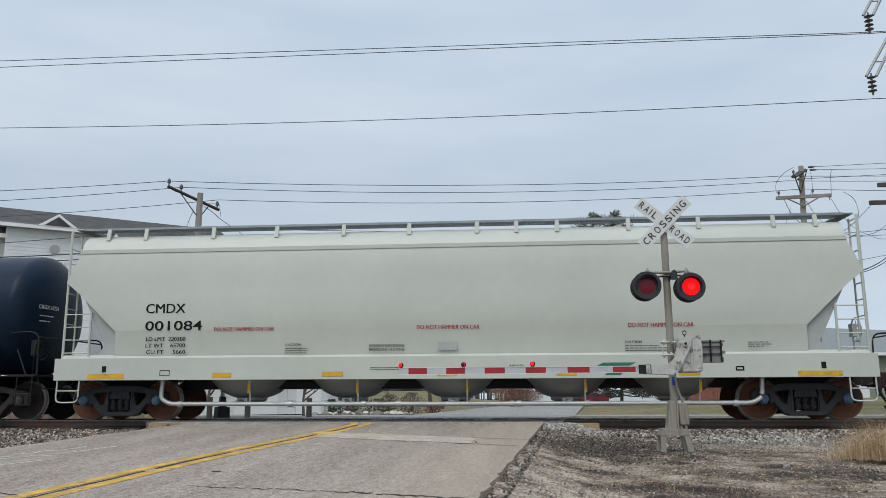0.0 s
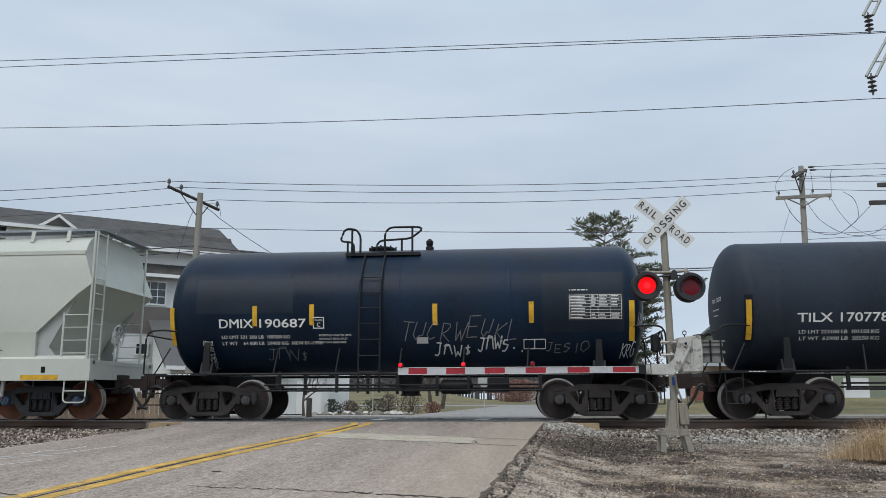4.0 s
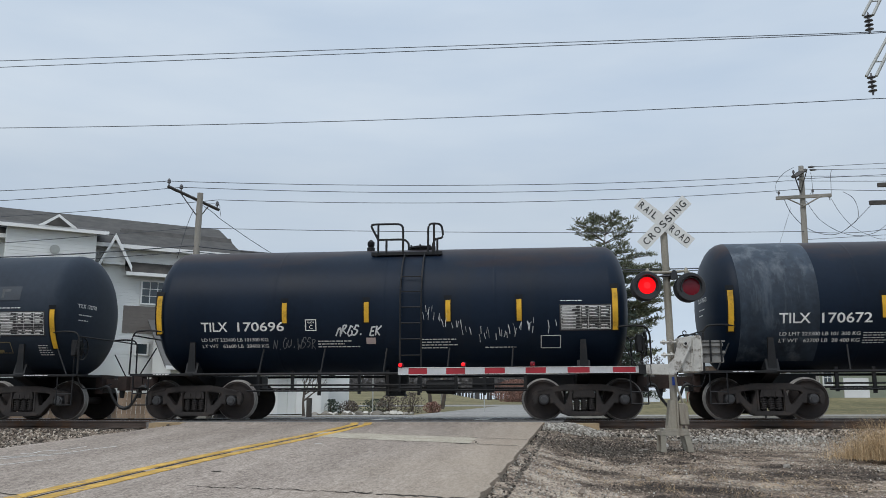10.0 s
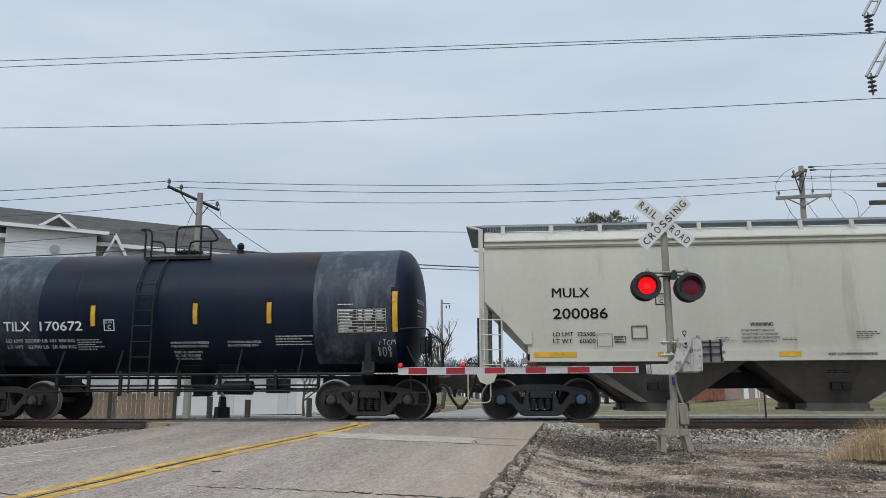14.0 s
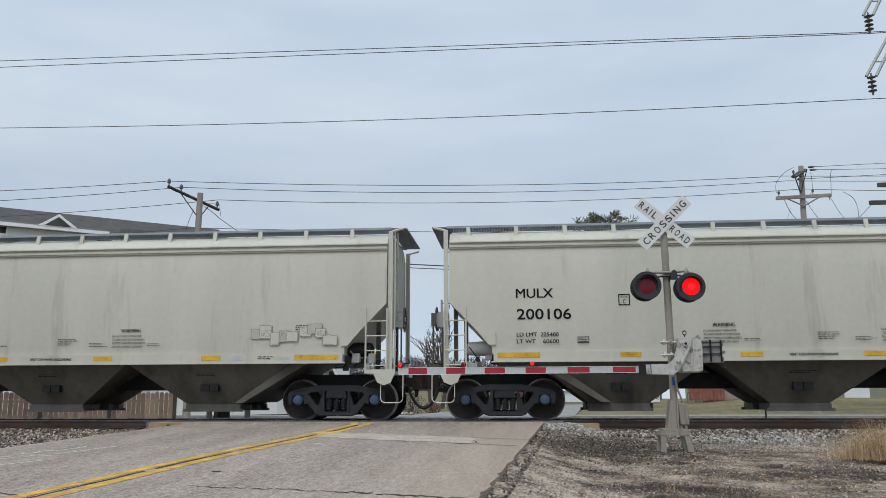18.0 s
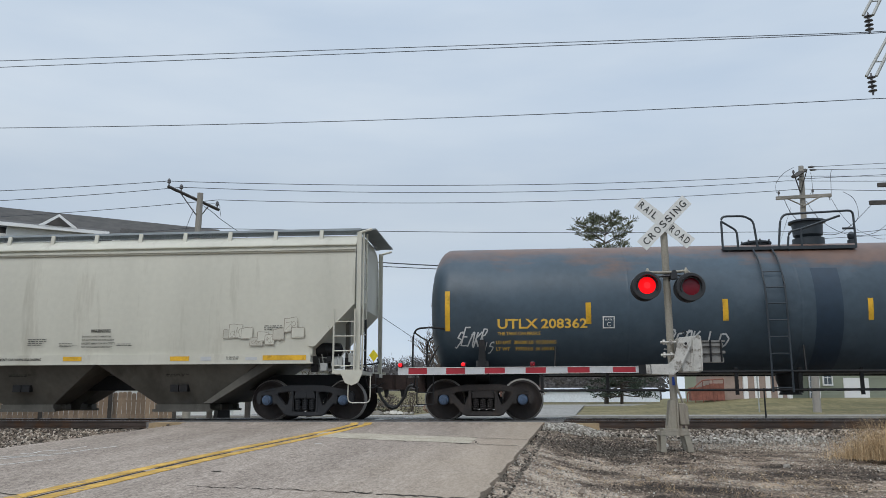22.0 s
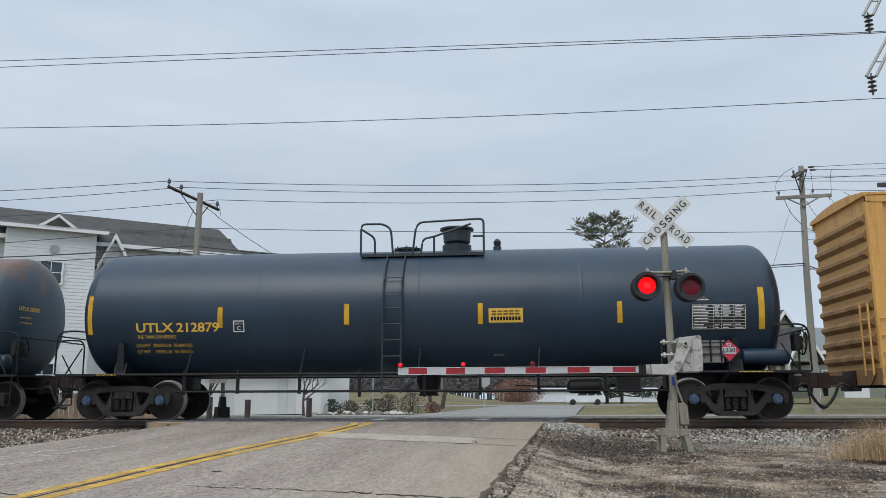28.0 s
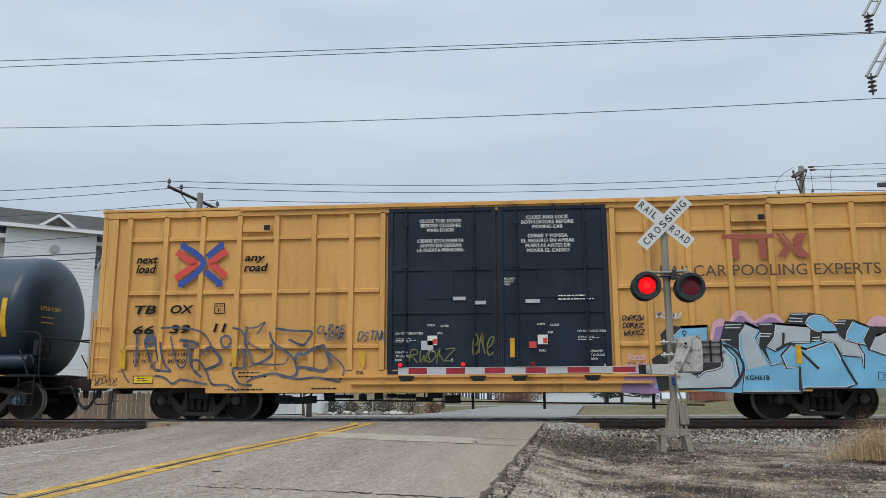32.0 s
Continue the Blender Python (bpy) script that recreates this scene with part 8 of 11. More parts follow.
def boxcar():
    car = thing("boxcar", "tall yellow steel boxcar with black plug doors and graffiti", "boxcar", "cars of the freight train")
    CARS.append((car, 70.34))
    Y = BOX_YELLOW
    bm = bmesh.new()
    box(bm, -9.32, 9.32, -1.52, 1.52, 0.98, 4.90)
    part("body", bm, Y, car, "ribbed yellow steel body", angle=0)
    bm = bmesh.new()
    sec = [(-1.60, 4.86), (-1.60, 4.94), (-0.8, 5.05), (0, 5.09), (0.8, 5.05), (1.60, 4.94), (1.60, 4.86)]
    prism(bm, sec, -9.40, 9.40, "yz")
    part("roof", bm, Y, car)
    bm = bmesh.new()
    for k in range(19):
        x = -9.0 + k
        prism(bm, [(-1.58, 4.95), (-0.8, 5.07), (0, 5.11), (0.8, 5.07), (1.58, 4.95), (0, 5.0)], x - 0.05, x + 0.05, "yz")
    part("roof_rib", bm, Y, car)
    for s in (-1, 1):
        bm = bmesh.new()
        for x0, x1, z0 in ((-9.36, -6.65, 0.74), (-6.65, 6.65, 0.62), (6.65, 9.36, 0.74)):
            box(bm, x0, x1, min(s * 1.60, s * 1.50), max(s * 1.60, s * 1.50), z0, 1.12)
        part("side_sill", bm, Y, car)
        bm = bmesh.new()
        box(bm, -9.36, 9.36, min(s * 1.60, s * 1.52), max(s * 1.60, s * 1.52), 4.72, 4.88)
        part("top_plate", bm, Y, car)
        bm = bmesh.new()
        box(bm, -6.0, 6.0, min(s * 1.66, s * 1.58), max(s * 1.66, s * 1.58), 4.84, 4.89)
        box(bm, -3.3, 3.3, min(s * 1.70, s * 1.60), max(s * 1.70, s * 1.60), 0.80, 0.86)
        box(bm, -3.9, 3.9, min(s * 1.66, s * 1.60), max(s * 1.66, s * 1.60), 0.95, 0.99)
        part("door_track", bm, Y, car)
    posts = [-9.30, -8.70, -7.80, -6.91, -6.02, -5.13, -4.24, -3.35, -2.62, 2.60, 3.35, 4.24, 5.13, 6.02, 6.91, 7.80, 8.70, 9.28]
    for x in posts:
        bm = bmesh.new()
        w = 0.075
        prism(bm, [(x - w, -1.52), (x + w, -1.52), (x + w * 0.75, -1.60), (x - w * 0.75, -1.60)], 1.1, 4.74, "xy")
        part("side_post", bm, Y, car, angle=0)
    for x0, x1 in zip(posts, posts[1:]):
        if x0 < -2.5 and x1 > 2.5 or x1 - x0 < 0.65:
            continue
        for z in (1.66, 2.93, 4.20):
            bm = bmesh.new()
            prism(bm, [(-1.52, z - 0.06), (-1.585, z - 0.045), (-1.585, z + 0.02), (-1.52, z + 0.05)], x0 + 0.07, x1 - 0.07, "yz")
            part("panel_seam", bm, Y, car, angle=0)
    # two plug doors with their lock bars
    for x0, x1 in ((-2.50, -0.006), (0.006, 2.48)):
        bm = bmesh.new()
        box(bm, x0, x1, -1.58, -1.50, 1.00, 4.82)
        dr = part("door", bm, BOX_DOOR, car, "black plug door with white notices", angle=0)
        bm = bmesh.new()
        for a, b in ((x0 + 0.02, x0 + 0.12), (x1 - 0.12, x1 - 0.02)):
            box(bm, a, b, -1.62, -1.58, 1.02, 4.80)
        for z in (1.02, 2.36, 3.34, 4.72):
            box(bm, x0 + 0.12, x1 - 0.12, -1.61, -1.58, z, z + 0.08)
        box(bm, x0 + 0.9, x0 + 1.5, -1.60, -1.58, 2.7, 3.34)
        part("door_frame", bm, BOX_DOOR, dr, angle=0)
        for f in (0.17, 0.52, 0.79):
            x = x0 + (x1 - x0) * f
            bm = bmesh.new()
            tube(bm, [(x, -1.645, 1.05 if f != 0.52 else 4.58), (x, -1.645, 4.82)], 0.022, 6)
            for z in (1.3, 2.4, 3.4, 4.4):
                if f != 0.52:
                    box(bm, x - 0.05, x + 0.05, -1.66, -1.60, z, z + 0.07)
            part("lock_bar", bm, BOX_DOOR, dr, angle=0)
        for f in (0.18, 0.82):
            x = x0 + (x1 - x0) * f
            bm = bmesh.new()
            prism(bm, [(x - 0.18, 0.98), (x + 0.18, 0.98), (x + 0.10, 0.84), (x - 0.10, 0.84)], -1.68, -1.60)
            part("door_roller", bm, FRAME_BLACK, dr)
    W = STENCIL_WHITE
    up = flat(-1.625)
    for k, (t, w) in enumerate((("CLOSE THIS DOOR", 0.96), ("BEFORE CLOSING", 0.92), ("MAIN DOOR", 0.62))):
        line(car, t, -1.28 - w / 2, 4.455 - 0.108 * k, w, 0.080, up, W, bold=0.016)
    for k, (t, w) in enumerate((("CIERRE ESTA PUERTA", 1.07), ("ANTES DE CERRAR", 0.96), ("LA PUERTA PRINCIPAL", 1.09))):
        line(car, t, -1.28 - w / 2, 3.990 - 0.108 * k, w, 0.080, up, W, bold=0.016)
    for k, (t, w) in enumerate((("CLOSE AND LOCK", 0.95), ("BOTH DOORS BEFORE", 1.18), ("MOVING CAR", 0.68))):
        line(car, t, 1.15 - w / 2, 4.495 - 0.1115 * k, w, 0.082, up, W, bold=0.016)
    for k, (t, w) in enumerate((("CIERRE Y PONGA", 0.90), ("EL SEGURO EN AMBAS", 1.18), ("PUERTAS ANTES DE", 1.0), ("MOVER EL CARRO", 0.95))):
        line(car, t, 1.15 - w / 2, 4.065 - 0.113 * k, w, 0.082, up, W, bold=0.016)
    for k, t in enumerate(("SECURITY", "DEVICE", "ONLY")):
        line(car, t, 0.15, 3.11 - 0.064 * k, 0.036 * len(t), 0.042, up, W)
    for x, z, t in ((-2.3, 1.9, "DO NOT USE DOORS"), (1.75, 1.92, "DO NOT USE DOORS")):
        line(car, t, x, z, 0.62, 0.05, up, W)
        barblock(car, x, z - 0.1, 0.5, 3, 0.02, up, W, 4)
    for x in (-2.3, 2.02):
        for k, t in enumerate(("UNLATCH", "TO CLOSE", "DOOR")):
            line(car, t, x, 1.48 - 0.085 * k, 0.038 * len(t), 0.05, up, W)
    for x in (-1.3, 1.15):
        line(car, "OPEN", x - 0.28, 2.08, 0.16, 0.05, up, W)
        line(car, "CLOSE", x + 0.0, 2.06, 0.2, 0.05, up, W)
        line(car, "ASD", x - 0.06, 1.90, 0.12, 0.05, up, W)
        line(car, "SEAL", x - 0.26, 1.50, 0.16, 0.05, up, W)
        bm = bmesh.new()
        patch(bm, x - 0.28, x - 0.06, 1.66, 1.87, up, 1)
        de = part("decal", bm, W, car, "white decal with a red corner", angle=0)
        bm = bmesh.new()
        patch(bm, x - 0.16, x - 0.07, 1.68, 1.80, flat(-1.629), 1)
        part("red_corner", bm, LOGO_RED, de, angle=0)
    barblock(car, 1.35, 2.72, 0.9, 2, 0.045, up, W, 8)
    bm = bmesh.new()
    for x0, x1, z0, z1 in ((-1.0, -0.72, 2.66, 2.74), (-0.52, -0.26, 2.56, 2.64), (0.62, 0.94, 2.58, 2.66), (-1.72, -1.45, 1.55, 1.76), (-1.05, -1.02, 1.28, 1.36), (2.3, 2.33, 1.12, 1.22)):
        patch(bm, x0, x1, z0, z1, up, 1)
    for one in pieces(bm):
        part("decal", one, WHITE_TAPE, car, "pale sticker on the door", angle=0)
    bm = bmesh.new()
    patch(bm, 0.68, 0.84, 1.58, 1.72, up, 1)
    part("decal", bm, LOGO_RED, car, "small red sticker", angle=0)
    stripes(car, [(0.26, 0.36, 1.38, 1.80), (-8.72, -8.58, 1.18, 1.6), (-6.05, -5.95, 1.2, 1.6), (6.35, 6.47, 1.2, 1.6), (-3.1, -3.0, 1.2, 1.55)], flat(-1.628))
    bm = bmesh.new()
    scrawl(bm, -2.0, 1.28, 1.0, 0.3, 5, 0.04, up, 61)
    scrawl(bm, -0.62, 1.45, 0.5, 0.45, 3, 0.05, up, 62)
    part("graffiti_tag", bm, mat_once("olive_marker", (0.16, 0.16, 0.04)), car, "olive marker tag", angle=0)
    # writing on the yellow side
    pt = flat(-1.563)
    K = STENCIL_BLACK
    line(car, "next", -8.50, 3.63, 0.52, 0.17, pt, K, 0.25, 0.028)
    line(car, "load", -8.50, 3.40, 0.50, 0.20, pt, K, 0.25, 0.028)
    line(car, "any", -5.88, 3.60, 0.50, 0.17, pt, K, 0.25, 0.028)
    line(car, "road", -5.89, 3.40, 0.58, 0.20, pt, K, 0.25, 0.028)
    line(car, "TB", -8.47, 2.44, 0.52, 0.20, pt, K, 0.2, 0.026)
    line(car, "OX", -7.60, 2.44, 0.56, 0.20, pt, K, 0.2, 0.026)
    line(car, "66", -8.47, 1.97, 0.50, 0.20, pt, K, 0.2, 0.026)
    line(car, "39", -7.60, 1.98, 0.50, 0.20, pt, K, 0.2, 0.026)
    line(car, "11", -6.56, 2.00, 0.32, 0.20, pt, K, 0.2, 0.026)
    line(car, "LD LMT", -8.42, 1.46, 0.48, 0.08, pt, K)
    line(car, "205100", -7.62, 1.46, 0.48, 0.08, pt, K)
    line(car, "LT WT", -8.42, 1.31, 0.42, 0.08, pt, K)
    line(car, "80900", -7.60, 1.31, 0.42, 0.08, pt, K)
    plate_mark(car, -6.55, 2.42, "F", pt, K, 0.25)
    line(car, "70K", -3.20, 1.02, 0.20, 0.08, flat(-1.606), K)
    barblock(car, -5.9, 1.06, 0.7, 2, 0.05, flat(-1.606), K, 3)
    barblock(car, -6.2, 0.68, 1.3, 1, 0.06, flat(-1.606), K, 4)
    barblock(car, -4.2, 0.70, 0.7, 1, 0.05, flat(-1.606), K, 5)
    line(car, "KGH61B", 5.27, 0.86, 0.50, 0.10, flat(-1.628), K)
    line(car, "RAILCAR POOLING EXPERTS", 3.60, 3.12, 4.69, 0.25, flat(-1.604), STENCIL_BROWN, bold=0.004)
    for x in (-8.37, 8.0):
        bm = bmesh.new()
        patch(bm, x, x + 0.48, 0.84, 1.02, flat(-1.606), 1)
        sg = part("notice", bm, mat_once("bright_yellow_notice", (0.75, 0.50, 0.03)), car, "bright yellow notice with a black edge", angle=0)
        bm = bmesh.new()
        frame_box(bm, x, x + 0.48, 0.84, 1.02, 0.014, flat(-1.610))
        bars(bm, x + 0.1, 0.95, 0.3, 2, 0.03, flat(-1.610), random.Random(3))
        part("small_print", bm, K, sg, angle=0)
    for x0, x1 in ((-5.93, -5.26), (5.20, 5.94)):
        bm = bmesh.new()
        box(bm, x0, x1, -1.63, -1.60, 4.33, 4.51)
        tb = part("card_board", bm, Y, car, "small yellow board with a dark clip", angle=0)
        bm = bmesh.new()
        box(bm, x1 - 0.16, x1 - 0.02, -1.65, -1.63, 4.37, 4.48)
        part("clip", bm, FRAME_BLACK, tb, angle=0)
    # emblem: facing pairs of chevron bands, red and blue, with pointed ends
    x0, z0 = -7.51, 3.05
    bands = (([(0.0, 0.84), (0.24, 0.68), (0.47, 0.54), (0.24, 0.38), (0.0, 0.21)], LOGO_RED, 0.15, 0),
             ([(1.21, 0.84), (1.00, 0.70), (0.84, 0.56), (1.00, 0.42), (1.21, 0.25)], LOGO_RED, 0.15, 0),
             ([(0.16, 0.97), (0.48, 0.78), (0.66, 0.56), (0.48, 0.32), (0.16, 0.08)], LOGO_BLUE, 0.14, 1),
             ([(1.06, 0.97), (0.90, 0.84), (0.74, 0.71)], LOGO_BLUE, 0.14, 1), ([(1.06, 0.09), (0.90, 0.22), (0.71, 0.37)], LOGO_BLUE, 0.14, 1))
    for pts, m, w, up_ in bands:
        bm = bmesh.new()
        d = -1.603 - 0.004 * up_
        ribbon(bm, curve_through([(x0 + p, z0 + q) for p, q in pts]), w, flat(d))
        tips = ((pts[0], pts[1]), (pts[-1], pts[-2])) if len(pts) > 3 else ((pts[0], pts[1]),)
        for e, i in (tips if m is LOGO_BLUE else ()):
            dx, dz = e[0] - i[0], e[1] - i[1]
            n = math.hypot(dx, dz)
            dx, dz = dx / n, dz / n
            bm.faces.new([bm.verts.new((x0 + p, d - 0.002, z0 + q)) for p, q in ((e[0] + dx * 0.10, e[1] + dz * 0.10), (e[0] - dz * 0.13, e[1] + dx * 0.13), (e[0] + dz * 0.13, e[1] - dx * 0.13))])
        part("emblem", bm, m, car, "red and blue crossed-arrow emblem", angle=0)
    # plain maroon emblem of bars and an arrow
    for a, b, c, d in ((4.98, 6.09, 3.945, 4.05), (5.18, 5.33, 3.51, 3.940), (5.77, 5.92, 3.51, 3.940)):
        bm = bmesh.new()
        patch(bm, a, b, c, d, flat(-1.604), 1)
        part("emblem", bm, LOGO_MAROON, car, "maroon bar of an emblem", angle=0)
    for pts in ([(6.13, 4.05), (6.21, 4.05), (6.42, 3.785), (6.21, 3.52), (6.13, 3.52), (6.33, 3.785)], [(6.25, 4.05), (6.31, 4.05), (6.50, 3.785), (6.31, 3.52), (6.25, 3.52), (6.445, 3.785)], [(6.60, 4.05), (6.84, 4.05), (6.63, 3.785), (6.84, 3.52), (6.60, 3.52), (6.47, 3.68), (6.555, 3.785), (6.47, 3.89)]):
        bm = bmesh.new()
        f = bm.faces.new([bm.verts.new((a, -1.604, b)) for a, b in pts])
        f.normal_update()
        bmesh.ops.triangulate(bm, faces=[f])
        part("emblem", bm, LOGO_MAROON, car, "maroon arrow of an emblem", angle=0)
    # graffiti
    gs = flat(-1.604)
    strokes = []

    def stroke(wid, *pts):
        bm = bmesh.new()
        ribbon(bm, curve_through(pts, 7), wid, flat(-1.604 - 0.0006 * len(strokes)))
        strokes.append(part("graffiti_stroke", bm, SPRAY_SLATE, car, "long slate-blue painted stroke", angle=0))

    stroke(0.040, (-8.65, 1.48), (-8.66, 1.22), (-8.56, 0.99), (-8.45, 0.86))
    stroke(0.060, (-8.34, 1.97), (-8.33, 1.60), (-8.33, 1.22))
    stroke(0.055, (-8.16, 1.81), (-8.08, 1.94), (-7.96, 1.93), (-7.91, 1.81), (-8.01, 1.70), (-8.14, 1.78), (-8.05, 1.50), (-7.90, 1.21))
    stroke(0.130, (-8.12, 1.86), (-8.02, 1.86), (-7.94, 1.84))
    stroke(0.040, (-7.90, 1.81), (-7.86, 1.58), (-7.81, 1.34))
    stroke(0.048, (-7.78, 1.79), (-7.73, 1.50), (-7.63, 1.26), (-7.50, 1.11), (-7.95, 1.20), (-7.84, 1.34))
    stroke(0.048, (-7.78, 2.11), (-7.31, 2.11), (-6.87, 2.03), (-6.66, 1.86), (-6.55, 1.64))
    stroke(0.042, (-7.54, 1.92), (-7.44, 1.53), (-7.30, 1.22), (-7.15, 1.27), (-7.09, 1.72))
    stroke(0.080, (-7.32, 1.83), (-6.91, 1.75), (-6.96, 1.66), (-7.23, 1.72))
    stroke(0.060, (-7.10, 1.70), (-6.99, 1.21), (-6.76, 0.98))
    stroke(0.050, (-7.00, 1.36), (-6.82, 1.34), (-6.64, 1.08), (-6.49, 0.82), (-6.16, 0.80), (-5.92, 0.66))
    stroke(0.075, (-6.80, 1.49), (-6.56, 1.65), (-6.32, 1.32), (-6.69, 1.13))
    stroke(0.055, (-6.09, 1.80), (-6.19, 1.91), (-6.33, 1.85), (-6.31, 1.70), (-6.19, 1.65), (-6.09, 1.77))
    stroke(0.055, (-6.09, 1.23), (-5.99, 1.39), (-5.83, 1.60), (-5.78, 1.20), (-6.03, 1.16), (-5.91, 0.87), (-5.75, 0.80), (-5.57, 0.80))
    stroke(0.045, (-6.08, 2.10), (-5.86, 2.02), (-5.69, 1.76), (-5.28, 1.53))
    stroke(0.065, (-5.74, 2.12), (-5.76, 1.76), (-5.66, 1.51), (-5.54, 1.26), (-5.16, 1.44), (-5.16, 1.73))
    stroke(0.040, (-5.50, 1.94), (-5.32, 2.21), (-5.50, 2.11), (-5.72, 2.08))
    stroke(0.055, (-5.20, 1.99), (-5.09, 1.73), (-4.74, 1.50), (-4.58, 1.30), (-4.55, 1.04), (-4.80, 0.97), (-5.03, 1.07))
    stroke(0.055, (-5.07, 2.07), (-4.64, 2.01), (-4.24, 1.99), (-4.30, 1.81), (-4.44, 1.69), (-4.76, 1.82))
    stroke(0.075, (-4.58, 1.36), (-4.52, 1.51), (-4.39, 1.47), (-4.25, 1.57), (-3.95, 1.67))
    stroke(0.035, (-5.66, 1.20), (-5.40, 1.26), (-4.87, 1.26), (-4.74, 1.42))
    stroke(0.070, (-3.97, 1.70), (-3.83, 1.44), (-3.79, 1.25), (-3.94, 1.11), (-4.28, 1.17), (-4.58, 1.19))
    stroke(0.035, (-3.91, 1.57), (-3.58, 1.31), (-3.46, 1.12), (-3.55, 0.89))
    stroke(0.045, (-7.86, 1.02), (-7.64, 0.98), (-7.43, 0.84), (-7.25, 0.93), (-6.94, 0.88), (-6.62, 0.82))
    stroke(0.045, (-5.70, 0.86), (-5.50, 0.97), (-5.12, 1.05), (-4.85, 1.01), (-4.52, 0.93), (-4.09, 0.96), (-3.55, 0.86))
    for k, (txt, x, z, w, h) in enumerate((("CLRAE", -4.10, 1.96, 0.66, 0.17), ("TEAR", -3.96, 1.80, 0.50, 0.13), ("DSTNK", -3.16, 1.76, 0.66, 0.22))):
        tag(car, txt, x, z, w, h, 0.034, gs, SPRAY_SLATE, 73 + k, 0.15, "small slate-blue tag")
    bm = bmesh.new()
    scrawl(bm, -9.3, 0.80, 0.55, 0.2, 6, 0.022, flat(-1.606), 78)
    part("graffiti_tag", bm, SPRAY_BLACK, car, "black marker tag", angle=0)
    mural(car)
    # ends with pressed ribs, ladders and couplers
    for e in (-1, 1):
        bm = bmesh.new()
        for k in range(9):
            z = 1.35 + 0.38 * k
            prism(bm, [(e * 9.32, z - 0.13), (e * 9.42, z - 0.04), (e * 9.42, z + 0.04), (e * 9.32, z + 0.13)], -1.42, 1.42)
        box(bm, min(e * 9.30, e * 9.38), max(e * 9.30, e * 9.38), -1.58, 1.58, 0.75, 1.1)
        part("end_panel", bm, BOX_END, car, "pressed steel end with wide ribs")
        bm = bmesh.new()
        box(bm, min(e * 9.0, e * 9.36), max(e * 9.0, e * 9.36), -1.585, -1.53, 1.0, 4.85)
        part("corner_post", bm, Y, car, angle=0)
        side_ladder(car, e * 9.36 if e < 0 else e * 8.96, -1.64, 0.95, 2.3, 0.40, Y)
        side_ladder(car, e * 9.50, -1.50, 0.95, 2.5, 0.40, Y, along="y")
        bm = bmesh.new()
        box(bm, min(e * 8.0, e * 9.4), max(e * 8.0, e * 9.4), -0.3, 0.3, 0.70, 1.0)
        part("centre_sill", bm, FRAME_BLACK, car)
        coupler(car, e * 9.35, e, 0.85)
        bm = bmesh.new()
        tube(bm, bow([(e * 8.85, -1.55, 0.75), (e * 8.85, -1.57, 0.38), (e * 9.3, -1.57, 0.38), (e * 9.3, -1.55, 0.75)]), 0.018, 6)
        part("stirrup", bm, FRAME_BLACK, car)
    rnd = random.Random(17)
    for k in range(12):                                 # brake gear hung under the floor
        x = -5.0 + 0.36 * k + rnd.uniform(-0.08, 0.08)
        bm = bmesh.new()
        a, b, z = rnd.uniform(0.05, 0.20), rnd.uniform(0.04, 0.10), rnd.uniform(0.44, 0.56)
        box(bm, x - a, x + a, -1.15, -0.85, z - b, z + b)
        bmesh.ops.bevel(bm, geom=bm.edges[:], offset=0.015, segments=1, affect="EDGES")
        tube(bm, [(x, -1.0, z), (x, -1.0, 0.72)], 0.02, 5)
        part("brake_fitting", bm, FRAME_BLACK, car)
    for x in (-0.6, 1.0, 3.4):
        bm = bmesh.new()
        box(bm, x - 0.03, x + 0.03, -1.15, -1.09, 0.25, 0.62)
        part("rod_hanger", bm, FRAME_BLACK, car, angle=0)
    bm = bmesh.new()
    tube(bm, [(-4.9, -1.1, 0.46), (-0.6, -1.1, 0.42), (4.5, -1.1, 0.33)], 0.018, 6)
    part("brake_rod", bm, FRAME_BLACK, car)
    bm = bmesh.new()
    box(bm, -8.2, 8.2, -0.4, 0.4, 0.62, 0.95)
    box(bm, -6.6, 6.6, -1.48, 1.48, 0.80, 0.97)
    part("underframe", bm, FRAME_BLACK, car)
    for s in (-1, 1):
        truck(car, s * 6.97, TRUCK, CAP_DARK, WHEEL)


STENCIL_BROWN = mat("dark_brown_lettering", (0.085, 0.05, 0.03), 0.6, var=0.2)


